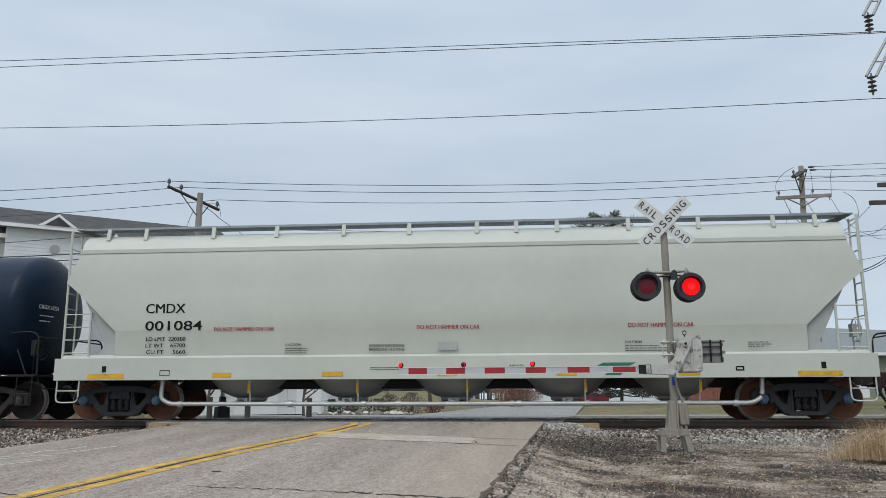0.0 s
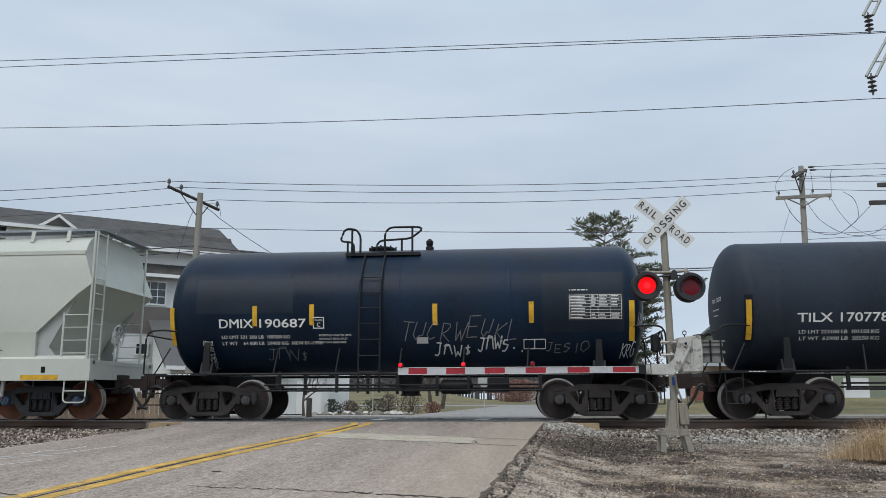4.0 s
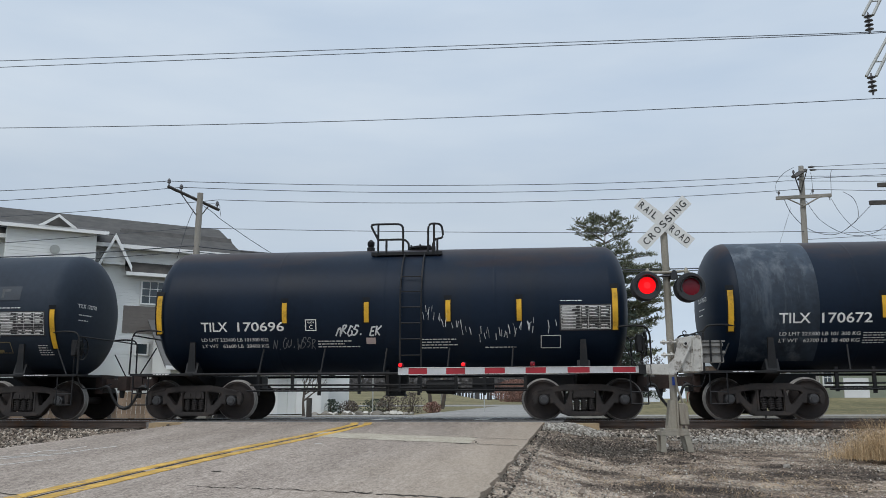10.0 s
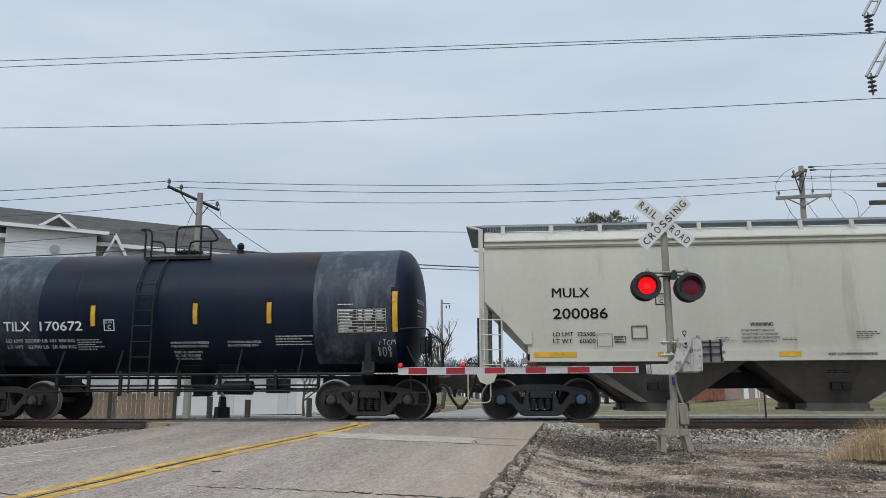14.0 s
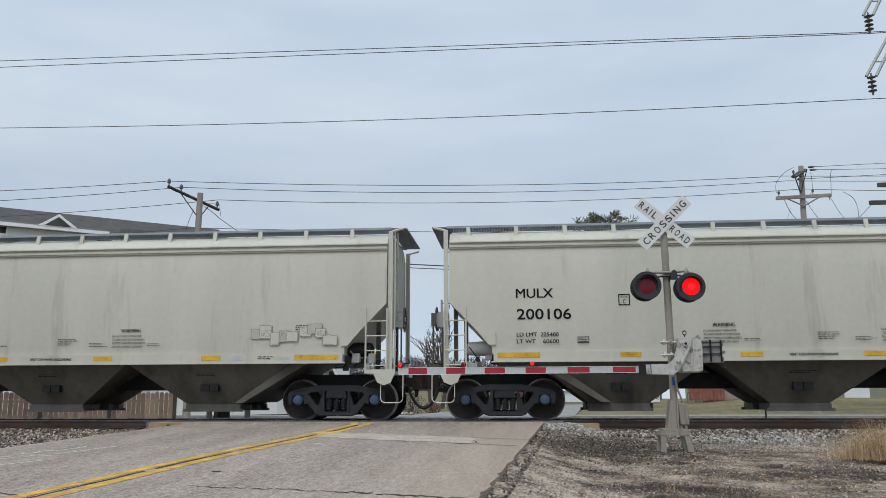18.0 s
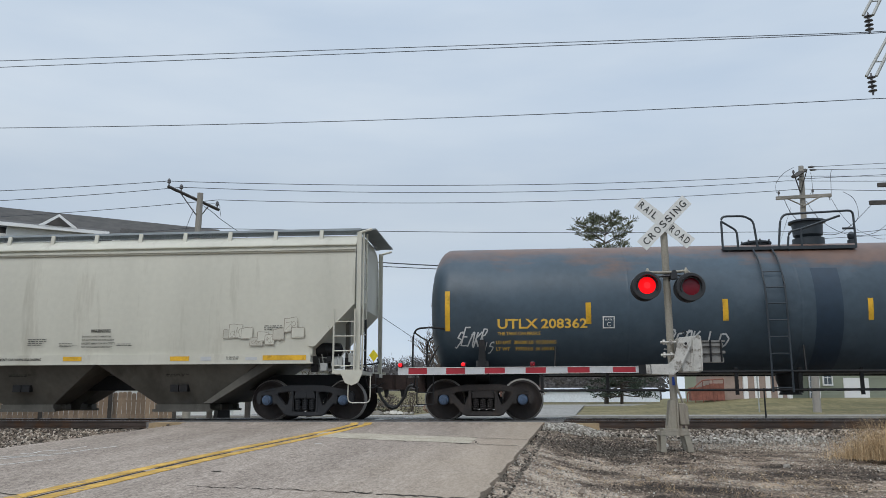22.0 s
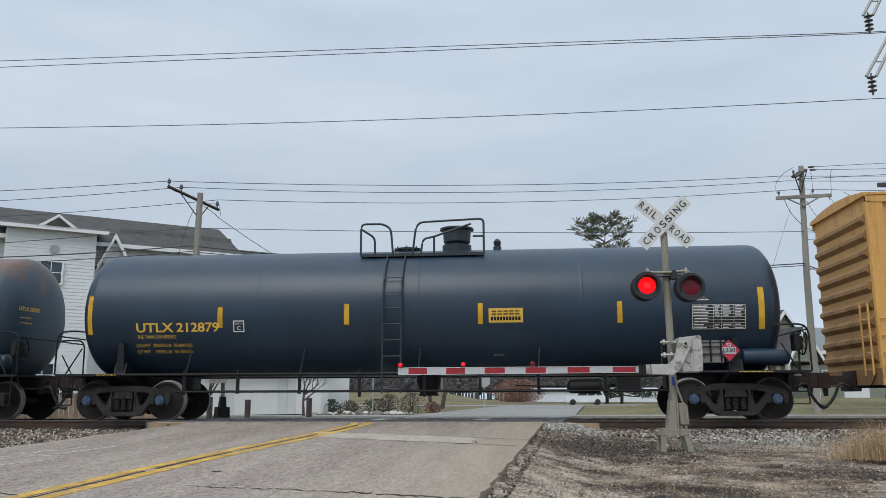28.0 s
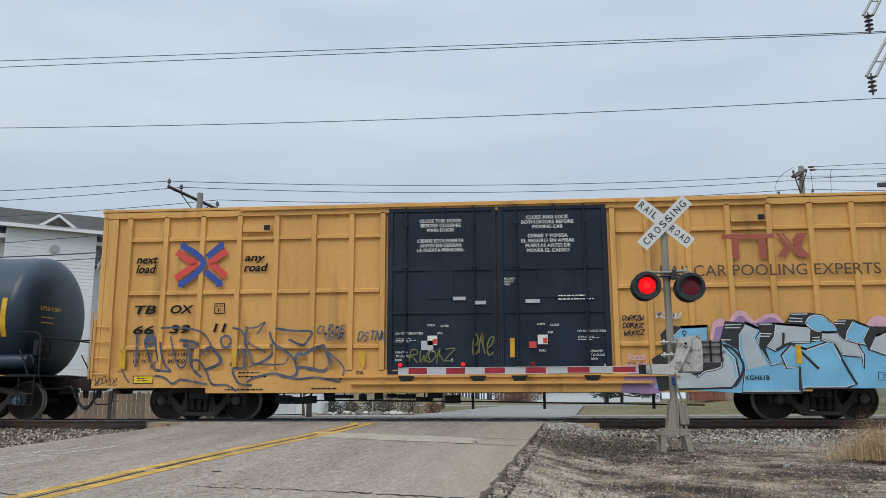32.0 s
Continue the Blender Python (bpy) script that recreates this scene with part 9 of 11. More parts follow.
def mural(car):
    """Big block letters in blue and grey with black shade and pale edges, over a purple haze."""
    depth = [-1.6045]

    def blob(name, pts, m, lab, edge, soft):
        depth[0] -= 0.0008
        d = depth[0]
        c = curve_through(list(pts) + [pts[0]], 5)[:-1] if soft else list(pts)
        bm = bmesh.new()
        f = bm.faces.new([bm.verts.new((a, d, b)) for a, b in c])
        f.normal_update()
        bmesh.ops.triangulate(bm, faces=[f])
        ob = part(name, bm, m, car, lab, angle=0)
        if edge:
            bm = bmesh.new()
            mx, mz = sum(a for a, b in c) / len(c), sum(b for a, b in c) / len(c)
            ribbon(bm, [(mx + (a - mx) * 0.965, mz + (b - mz) * 0.955) for a, b in c + c[:2]], 0.022, flat(d - 0.0006))
            part("outline", bm, edge, ob, "thin white outline", angle=0)
            bm = bmesh.new()
            ribbon(bm, c + c[:2], 0.050, flat(d - 0.0004))
            part("outline", bm, SPRAY_BLACK, ob, "black outline", angle=0)
    blob("mural_ground", [(4.58, 1.73), (4.67, 2.09), (4.84, 2.19), (5.0, 2.13), (5.14, 2.32), (5.35, 2.34), (5.54, 2.14), (5.75, 2.25), (6.0, 2.27), (6.18, 2.05), (6.12, 1.84), (4.89, 1.64)], SPRAY_PINK, "pink spray haze", None, True)
    blob("mural_ground", [(7.76, 1.87), (7.99, 2.17), (8.19, 2.2), (8.45, 2.08), (8.41, 1.75)], SPRAY_PINK, "pink spray haze", None, True)
    blob("mural_ground", [(4.65, 1.72), (4.72, 1.98), (4.87, 2.02), (5.08, 2.1), (5.26, 2.25), (5.45, 2.1), (5.66, 2.09), (5.91, 2.2), (6.1, 2.05), (6.08, 1.8), (4.89, 1.64)], SPRAY_PURPLE, "purple spray haze", None, True)
    blob("mural_ground", [(2.62, 0.61), (2.72, 0.92), (3.01, 1.16), (3.32, 1.08), (3.51, 0.61)], SPRAY_PURPLE, "purple spray haze", None, True)
    blob("mural_base", [(3.34, 0.7), (5.14, 0.59), (6.42, 0.59), (6.5, 0.68), (8.3, 0.68), (8.42, 1.79), (7.31, 1.71), (5.97, 1.97), (4.89, 1.72), (3.88, 1.43)], SPRAY_BLUE, "broad sky-blue painted field", None, False)
    blob("mural_shade", [(3.53, 1.85), (3.74, 2.06), (3.97, 2.01), (3.66, 1.72), (3.82, 1.56), (4.09, 1.52), (3.83, 1.24), (3.7, 1.08), (3.82, 0.67), (3.44, 0.63), (3.32, 1.32), (3.58, 1.48)], SPRAY_BLACK, "black block shade", None, False)
    blob("mural_letter", [(3.97, 2.01), (4.54, 2.03), (4.52, 1.64), (4.83, 1.62), (5.1, 1.32), (5.15, 0.92), (4.98, 0.7), (3.82, 0.67), (3.74, 1.08), (4.07, 1.32), (4.18, 1.64), (3.82, 1.56), (3.69, 1.72)], SPRAY_BLUE, "sky-blue painted letter", SPRAY_WHITE, False)
    blob("mural_letter", [(4.07, 1.32), (4.67, 1.56), (4.99, 1.32), (5.06, 0.92), (4.89, 0.73), (3.87, 0.73), (3.78, 1.04)], SPRAY_GREY, "grey painted fill", None, True)
    blob("mural_shade", [(4.27, 0.92), (4.34, 1.16), (4.53, 1.32), (4.74, 1.33), (4.8, 1.16), (4.62, 1.08), (4.43, 1.04)], SPRAY_BLACK, "black counter", SPRAY_WHITE, True)
    blob("mural_shade", [(4.79, 1.72), (4.92, 2.13), (5.35, 2.09), (5.2, 1.85), (5.17, 1.49), (5.01, 1.6)], SPRAY_BLACK, "black block shade", None, False)
    blob("mural_letter", [(5.35, 2.09), (5.67, 1.94), (5.56, 1.76), (5.69, 1.42), (5.83, 1.17), (6.03, 1.22), (6.14, 1.11), (6.41, 1.13), (6.4, 0.59), (5.18, 0.59), (5.28, 1.09), (5.17, 1.51), (5.19, 1.85)], SPRAY_BLUE, "sky-blue painted letter", SPRAY_WHITE, False)
    blob("mural_letter", [(5.33, 2.04), (5.6, 1.93), (5.51, 1.76), (5.63, 1.42), (5.75, 1.17), (5.34, 1.09), (5.25, 1.51), (5.25, 1.85)], SPRAY_GREY, "grey painted fill", None, False)
    blob("mural_shade", [(5.61, 2.07), (5.98, 2.09), (5.89, 1.76), (5.74, 1.51), (5.83, 1.17), (5.6, 1.59), (5.66, 1.85)], SPRAY_BLACK, "black block shade", None, False)
    blob("mural_letter", [(5.98, 2.06), (6.72, 1.99), (6.67, 1.65), (6.27, 1.65), (5.93, 1.47), (5.76, 1.57), (5.92, 1.76)], SPRAY_GREY, "grey painted letter", SPRAY_WHITE, False)
    blob("mural_letter", [(6.27, 1.61), (6.58, 1.5), (7.13, 1.69), (7.29, 1.3), (7.55, 0.76), (7.35, 0.69), (6.51, 0.69), (6.38, 0.64), (6.41, 1.13), (6.14, 1.11), (6.05, 1.38)], SPRAY_BLUE, "sky-blue painted letter", SPRAY_WHITE, False)
    blob("mural_shade", [(6.18, 2.07), (6.32, 2.29), (6.73, 2.29), (6.96, 2.24), (6.66, 2.18), (6.58, 2.03)], SPRAY_BLACK, "black block shade", None, False)
    blob("mural_shade", [(6.71, 1.9), (6.93, 1.9), (6.91, 1.69), (6.69, 1.65)], SPRAY_BLACK, "black block shade", None, False)
    blob("mural_letter", [(6.59, 2.07), (6.72, 2.22), (6.96, 2.22), (7.18, 2.02), (7.25, 1.86), (6.93, 1.87), (6.75, 1.92)], SPRAY_BLUE, "sky-blue painted letter", SPRAY_WHITE, True)
    blob("mural_letter", [(6.93, 1.86), (7.25, 1.86), (7.33, 1.71), (7.62, 1.63), (7.75, 1.38), (7.73, 1.09), (7.69, 1.34), (7.32, 1.38), (7.19, 1.63), (6.9, 1.71)], SPRAY_GREY, "grey painted letter", SPRAY_WHITE, False)
    blob("mural_shade", [(7.19, 2.07), (7.31, 2.14), (7.59, 2.13), (7.42, 1.83), (7.39, 1.7), (7.28, 1.79)], SPRAY_BLACK, "black block shade", None, False)
    blob("mural_letter", [(7.59, 2.11), (7.92, 1.96), (7.77, 1.71), (7.83, 1.59), (7.62, 1.63), (7.4, 1.71), (7.45, 1.88)], SPRAY_BLUE, "sky-blue painted letter", SPRAY_WHITE, False)
    blob("mural_shade", [(7.93, 1.98), (8.44, 1.97), (8.02, 1.75), (7.86, 1.46), (7.78, 1.67)], SPRAY_BLACK, "black block shade", None, False)
    blob("mural_letter", [(8.44, 1.95), (8.03, 1.77), (7.88, 1.5), (8.37, 1.29)], SPRAY_GREY, "grey painted letter", SPRAY_WHITE, False)
    for m, w, pts in ((SPRAY_BLACK, 0.05, [(6.13, 1.86), (6.12, 1.74), (6.1, 1.6)]),
                      (SPRAY_BLACK, 0.055, [(5.95, 1.49), (6.27, 1.63), (6.49, 1.42), (6.8, 1.09)]),
                      (SPRAY_BLACK, 0.05, [(7.29, 1.3), (7.42, 1.01), (7.55, 0.76)]),
                      (SPRAY_BLACK, 0.05, [(6.41, 1.13), (6.4, 0.84), (6.41, 0.59)]),
                      (SPRAY_BLACK, 0.05, [(4.76, 1.64), (5.04, 1.53), (5.24, 1.22), (5.18, 0.93), (5.03, 0.72)]),
                      (SPRAY_BLACK, 0.05, [(3.99, 1.32), (4.23, 0.99), (4.57, 1.32)])):
        bm = bmesh.new()
        ribbon(bm, curve_through(pts), w, flat(depth[0] - 0.002))
        part("mural_line", bm, m, car, "black painted line", angle=0)
    for pts in ([(4.91, 2.04), (5.26, 2.05)], [(4.91, 1.98), (5.24, 1.98)], [(4.81, 1.72), (5.02, 1.72)], [(5.63, 2.05), (5.9, 2.05)], [(5.63, 1.85), (5.88, 1.84)], [(5.63, 1.79), (5.84, 1.79)], [(6.32, 2.26), (6.66, 2.26)], [(6.28, 2.18), (6.55, 2.16)], [(6.25, 2.11), (6.55, 2.1)], [(6.72, 1.75), (6.88, 1.76)], [(6.71, 1.69), (6.87, 1.7)], [(7.21, 2.1), (7.45, 2.1)], [(7.19, 2.05), (7.42, 2.04)]):
        bm = bmesh.new()
        ribbon(bm, pts, 0.022, flat(depth[0] - 0.002))
        part("mural_highlight", bm, SPRAY_WHITE, car, "white highlight line", angle=0)
    tags = ((2.72, 2.16, 0.46, 0.13, 6, 0.035, SPRAY_BLACK), (2.72, 1.99, 0.44, 0.13, 5, 0.035, SPRAY_BLACK), (2.74, 1.83, 0.44, 0.13, 5, 0.035, SPRAY_BLACK), (3.46, 2.20, 0.52, 0.14, 4, 0.05, SPRAY_WHITE), (2.80, 1.31, 0.40, 0.10, 4, 0.03, SPRAY_PINK), (2.78, 1.17, 0.44, 0.10, 5, 0.03, SPRAY_PINK))
    for k, (x, z, w, h, n, wd, m) in enumerate(tags):
        bm = bmesh.new()
        scrawl(bm, x, z, w, h, n, wd, flat(-1.605), 80 + k)
        part("graffiti_tag", bm, m, car, "small marker tag", angle=0)


syrup_cars()
white_hopper()
cream_hopper(-1.75, "200086", "LD LMT  225500", "LT WT    60500", "cream covered hopper car with black lettering and weathered sides", 1)
cream_hopper(15.34, "200106", "LD LMT  225400", "LT WT    60600", "cream covered hopper car with painted-over graffiti near one end", 2)
methanol_cars()
boxcar()
# ---- beyond the track: houses, poles, wires, trees, signs ----
def lapped(bm, u0, u1, z0, z1, v, lap=0.2, out=0.02, flip=-1):
    """A wall of lapped boards facing -v."""
    z = z0
    while z < z1 - 1e-6:
        t = min(z1, z + lap)
        a = [bm.verts.new(p) for p in ((u0, v + flip * out, z), (u1, v + flip * out, z), (u1, v, t), (u0, v, t))]
        bm.faces.new(a)
        b = [bm.verts.new(p) for p in ((u0, v, z), (u1, v, z), (u1, v + flip * out, z), (u0, v + flip * out, z))]
        bm.faces.new(b)
        z = t
    return bm


def window(parent, u0, u1, z0, z1, v, cols=2, rows=2, name="window"):
    bm = bmesh.new()
    for a in ((u0 - 0.1, u1 + 0.1, z0 - 0.1, z0), (u0 - 0.1, u1 + 0.1, z1, z1 + 0.1), (u0 - 0.1, u0, z0, z1), (u1, u1 + 0.1, z0, z1)):
        box(bm, a[0], a[1], v - 0.08, v, a[2], a[3])
    w = part(name, bm, TRIM_WHITE, parent, angle=0)
    bm = bmesh.new()
    for k in range(1, cols):
        u = u0 + (u1 - u0) * k / cols
        box(bm, u - 0.02, u + 0.02, v - 0.055, v - 0.01, z0, z1)
    for k in range(1, rows):
        z = z0 + (z1 - z0) * k / rows
        box(bm, u0, u1, v - 0.05, v - 0.012, z - 0.02, z + 0.02)
    part("muntin", bm, TRIM_WHITE, w, angle=0)
    bm = bmesh.new()
    box(bm, u0, u1, v - 0.03, v - 0.024, z0, z1)
    part("pane", bm, WINDOW_GLASS, w, angle=0)


def gable_wall(name, parent, u0, u1, zb, ze, up, zp, v, back, m=None):
    """A gabled bay: lapped front, roof planes running back."""
    bm = bmesh.new()
    lapped(bm, u0, u1, zb, ze, v)
    n = 7
    for k in range(n):                                   # the triangle above the eaves
        a, b = k / n, (k + 1) / n
        z0, z1 = ze + (zp - ze) * a, ze + (zp - ze) * b
        l0, l1 = u0 + (up - u0) * a, u0 + (up - u0) * b
        r0, r1 = u1 + (up - u1) * a, u1 + (up - u1) * b
        q = [bm.verts.new(p) for p in ((l0, v - 0.02, z0), (r0, v - 0.02, z0), (r1, v, z1), (l1, v, z1))]
        bm.faces.new(q)
    for u in (u0, u1):
        q = [bm.verts.new(p) for p in ((u, v, zb), (u, back, zb), (u, back, ze), (u, v, ze))]
        bm.faces.new(q)
    part(name, bm, m or SIDING, parent, angle=0)
    for s, u in ((-1, u0), (1, u1)):
        bm = bmesh.new()
        e = 0.35
        k = (zp - ze) / (up - u)
        q = [(u + s * e, ze - abs(k) * e), (up, zp), (up, zp + 0.14), (u + s * e, ze - abs(k) * e + 0.14)]
        prism(bm, q, v - 0.4, back)
        part("gable_roof", bm, SHINGLE, parent, angle=0)
        bm = bmesh.new()
        prism(bm, [(a, b - 0.20) for a, b in q[:2]] + [(a, b + 0.02) for a, b in q[2:]], v - 0.45, v - 0.40)
        part("rake_board", bm, TRIM_WHITE, parent, angle=0)


def apartment_house():
    h = thing("apartment_house", "white-sided apartment house with grey shingled gable roofs", "house", m=pose(-33.04, 28.53, 0, 0, 0, 35.78))
    G = -0.45
    # main range
    bm = bmesh.new()
    lapped(bm, -22, 13.5, G, 9.95, -6.0)
    for u in (-22, 13.5):
        q = [bm.verts.new(p) for p in ((u, -6, G), (u, 6, G), (u, 6, 9.95), (u, 0, 12.6), (u, -6, 9.95))]
        bm.faces.new(q)
    part("wall", bm, SIDING, h, angle=0)
    bm = bmesh.new()
    prism(bm, [(-6.6, 9.85), (0, 12.8), (6.6, 9.85), (6.6, 9.70), (0, 12.6), (-6.6, 9.70)], -22.5, 14.0, "yz")
    part("roof", bm, SHINGLE, h, "long grey shingled roof", angle=0)
    bm = bmesh.new()
    box(bm, -22.5, 14.0, -6.72, -6.60, 9.62, 9.86)
    part("gutter", bm, TRIM_WHITE, h, angle=0)
    # projecting stair block with its pediment and round vent
    bm = bmesh.new()
    lapped(bm, 0.05, 4.75, G, 10.1, -8.0)
    for u in (0.05, 4.75):
        q = [bm.verts.new(p) for p in ((u, -8, G), (u, -6, G), (u, -6, 10.1), (u, -8, 10.1))]
        bm.faces.new(q)
    part("wall", bm, SIDING, h, angle=0)
    bm = bmesh.new()
    prism(bm, [(-8.4, 10.08), (-8.4, 10.22), (-5.0, 11.0), (-5.0, 10.6)], -0.4, 5.3, "yz")
    part("block_roof", bm, SHINGLE, h, angle=0)
    bm = bmesh.new()
    box(bm, -0.4, 5.35, -8.5, -8.38, 10.0, 10.2)
    prism(bm, [(1.5, 10.16), (3.7, 10.16), (2.6, 10.95)], -8.50, -5.5)
    part("pediment", bm, TRIM_WHITE, h, "white triangular pediment", angle=0)
    bm = bmesh.new()
    prism(bm, [(1.9, 10.24), (3.3, 10.24), (2.6, 10.78)], -8.53, -8.49)
    part("pediment_panel", bm, SHINGLE, h, angle=0)
    bm = bmesh.new()
    lathe(bm, [(0.22, -0.06), (0.27, -0.05), (0.27, 0.0)], (2.56, -8.02, 8.95), "y", 20)
    part("round_vent", bm, HOPPER_GUSSET, h)
    # dormer and upper balcony
    gable_wall("dormer", h, 5.35, 6.65, 8.6, 9.0, 5.95, 10.3, -6.5, -4)
    bm = bmesh.new()                                    # steep lower roof beside the dormer
    prism(bm, [(-6.75, 8.02), (-6.75, 8.17), (-3.3, 11.52), (-3.3, 11.30)], 6.7, 14.0, "yz")
    part("lower_roof", bm, SHINGLE, h, angle=0)
    bm = bmesh.new()
    box(bm, 6.7, 14.0, -6.86, -6.75, 7.95, 8.16)
    part("gutter", bm, TRIM_WHITE, h, angle=0)
    bm = bmesh.new()
    prism(bm, [(-5.98, 8.97), (-5.98, 9.05), (-5.40, 9.62), (-5.40, 9.54)], 8.75, 9.25, "yz")
    part("skylight", bm, TRIM_WHITE, h, angle=0)
    bm = bmesh.new()
    lapped(bm, 6.8, 13.4, 4.45, 6.15, -6.03, 0.2)
    part("siding_band", bm, mat_once("taupe_siding", (0.17, 0.15, 0.135), 0.8), h, "band of taupe siding between storeys", angle=0)
    window(h, 7.83, 9.22, 6.35, 7.70, -6.05, 3, 3)
    window(h, 7.70, 8.33, 3.20, 3.80, -6.05, 1, 1)
    for u in (10.8, 12.2):
        for z in (2.2, 6.4):
            window(h, u, u + 1.0, z, z + 1.2, -6.05)
    for z in (1.2, 4.2, 7.0):
        window(h, 1.9, 3.0, z, z + 1.2, -8.05)
    # right wing with its front gable
    bm = bmesh.new()
    lapped(bm, 13.4, 21.4, G, 8.1, -6.6)
    q = [bm.verts.new(p) for p in ((21.4, -6.6, G), (21.4, 1, G), (21.4, 1, 8.1), (21.4, -3, 10.7), (21.4, -6.6, 8.1))]
    bm.faces.new(q)
    part("wall", bm, mat_once("cream_vinyl_siding", (0.64, 0.63, 0.585), 0.6), h, "cream siding of the wing", angle=0)
    bm = bmesh.new()
    prism(bm, [(-7.1, 7.95), (-3, 10.85), (1.1, 7.95), (1.1, 7.8), (-3, 10.65), (-7.1, 7.8)], 13.3, 22.1, "yz")
    part("roof", bm, SHINGLE, h, angle=0)
    bm = bmesh.new()
    box(bm, 13.3, 18.0, -7.22, -7.10, 7.76, 7.96)
    part("gutter", bm, TRIM_WHITE, h, angle=0)
    bm = bmesh.new()
    for u in (14.9, 17.2):
        prism(bm, [(-6.2, 8.72), (-5.2, 9.42), (-5.2, 9.36), (-6.2, 8.66)], u, u + 0.6, "yz")
    part("skylight", bm, HOPPER_GUSSET, h, angle=0)
    gable_wall("gable", h, 18.0, 21.2, G, 8.1, 19.6, 9.3, -8.0, -4.5)
    window(h, 18.45, 19.75, 6.5, 7.4, -8.03, 3, 1)
    window(h, 19.3, 19.95, 3.95, 4.9, -8.03, 1, 2)
    window(h, 14.05, 14.75, 6.8, 7.4, -6.65, 3, 3)
    # garages in front
    bm = bmesh.new()
    lapped(bm, 8.6, 15.4, G, 2.3, -12.0)
    for u in (8.6, 18.0):
        q = [bm.verts.new(p) for p in ((u, -12, G), (u, -6.6, G), (u, -6.6, 4.9), (u, -12, 2.3))]
        bm.faces.new(q)
    part("garage_wall", bm, SIDING, h, angle=0)
    bm = bmesh.new()
    prism(bm, [(-12.5, 2.25), (-6.5, 5.3), (-6.5, 5.15), (-12.5, 2.08)], 8.2, 18.3, "yz")
    part("garage_roof", bm, mat_once("mid_grey_shingles", (0.105, 0.102, 0.099), 0.9), h, "grey shingled garage roof", angle=0)
    bm = bmesh.new()
    box(bm, 8.2, 15.3, -12.62, -12.5, 2.05, 2.26)
    part("gutter", bm, TRIM_WHITE, h, angle=0)
    gable_wall("garage_gable", h, 11.5, 13.9, 2.3, 4.4, 12.7, 6.0, -11.6, -7.5)
    gable_wall("garage_gable", h, 15.4, 18.0, G, 2.5, 16.7, 5.0, -12.1, -8)
    bm = bmesh.new()
    box(bm, 16.55, 17.0, -12.2, -12.1, 3.0, 3.8)
    part("louvre_vent", bm, HOPPER_GUSSET, h, angle=0)
    for u in (9.1, 12.2):
        bm = bmesh.new()
        box(bm, u, u + 2.6, -12.07, -12.03, G, 1.8)
        part("garage_door", bm, TRIM_WHITE, h, angle=0)
    bm = bmesh.new()
    box(bm, 15.9, 17.5, -12.2, -12.13, G, 1.5)
    part("garage_door", bm, TRIM_WHITE, h, angle=0)


def side_house():
    """The low sage-green building beyond the side street."""
    h = thing("bungalow", "low sage-green sided house with grey roof and white trim", "house", m=pose(15.4, 41.2, 0, 0, 0, 25.5))
    G = -0.1
    bm = bmesh.new()
    lapped(bm, 3.2, 26, G, 4.0, -0.2, 0.22)
    for u in (3.2, 26):
        q = [bm.verts.new(p) for p in ((u, -0.2, G), (u, 9, G), (u, 9, 4.0), (u, 4.4, 6.0), (u, -0.2, 4.0))]
        bm.faces.new(q)
    part("wall", bm, GREEN_SIDING, h, angle=0)
    bm = bmesh.new()
    prism(bm, [(-0.9, 3.85), (4.4, 6.25), (9.6, 3.85), (9.6, 3.7), (4.4, 6.05), (-0.9, 3.7)], 2.7, 26.5, "yz")
    part("roof", bm, mat_once("pale_grey_shingles", (0.20, 0.215, 0.215), 0.9), h, angle=0)
    bm = bmesh.new()
    box(bm, 2.7, 26.5, -1.0, -0.9, 3.66, 3.9)
    part("gutter", bm, TRIM_WHITE, h, angle=0)
    gable_wall("porch_gable", h, 3.6, 6.5, 3.0, 3.3, 5.05, 5.4, -2.4, 2, GREEN_SIDING)
    for u in (3.75, 6.35):
        bm = bmesh.new()
        box(bm, u - 0.13, u + 0.13, -2.35, -2.1, G, 3.1)
        part("porch_column", bm, TRIM_WHITE, h, angle=0)
    window(h, 7.6, 8.0, G + 0.1, 2.4, -0.24, 1, 3)
    window(h, 9.0, 9.8, 1.4, 2.4, -0.24, 2, 2)
    bm = bmesh.new()
    box(bm, 11.0, 13.6, -0.27, -0.23, G, 1.9)
    part("garage_door", bm, TRIM_WHITE, h, "white garage door", angle=0)
    gable_wall("rear_gable", h, 7.0, 10.0, 4.6, 5.6, 8.5, 7.3, 3.0, 6, GREEN_SIDING)


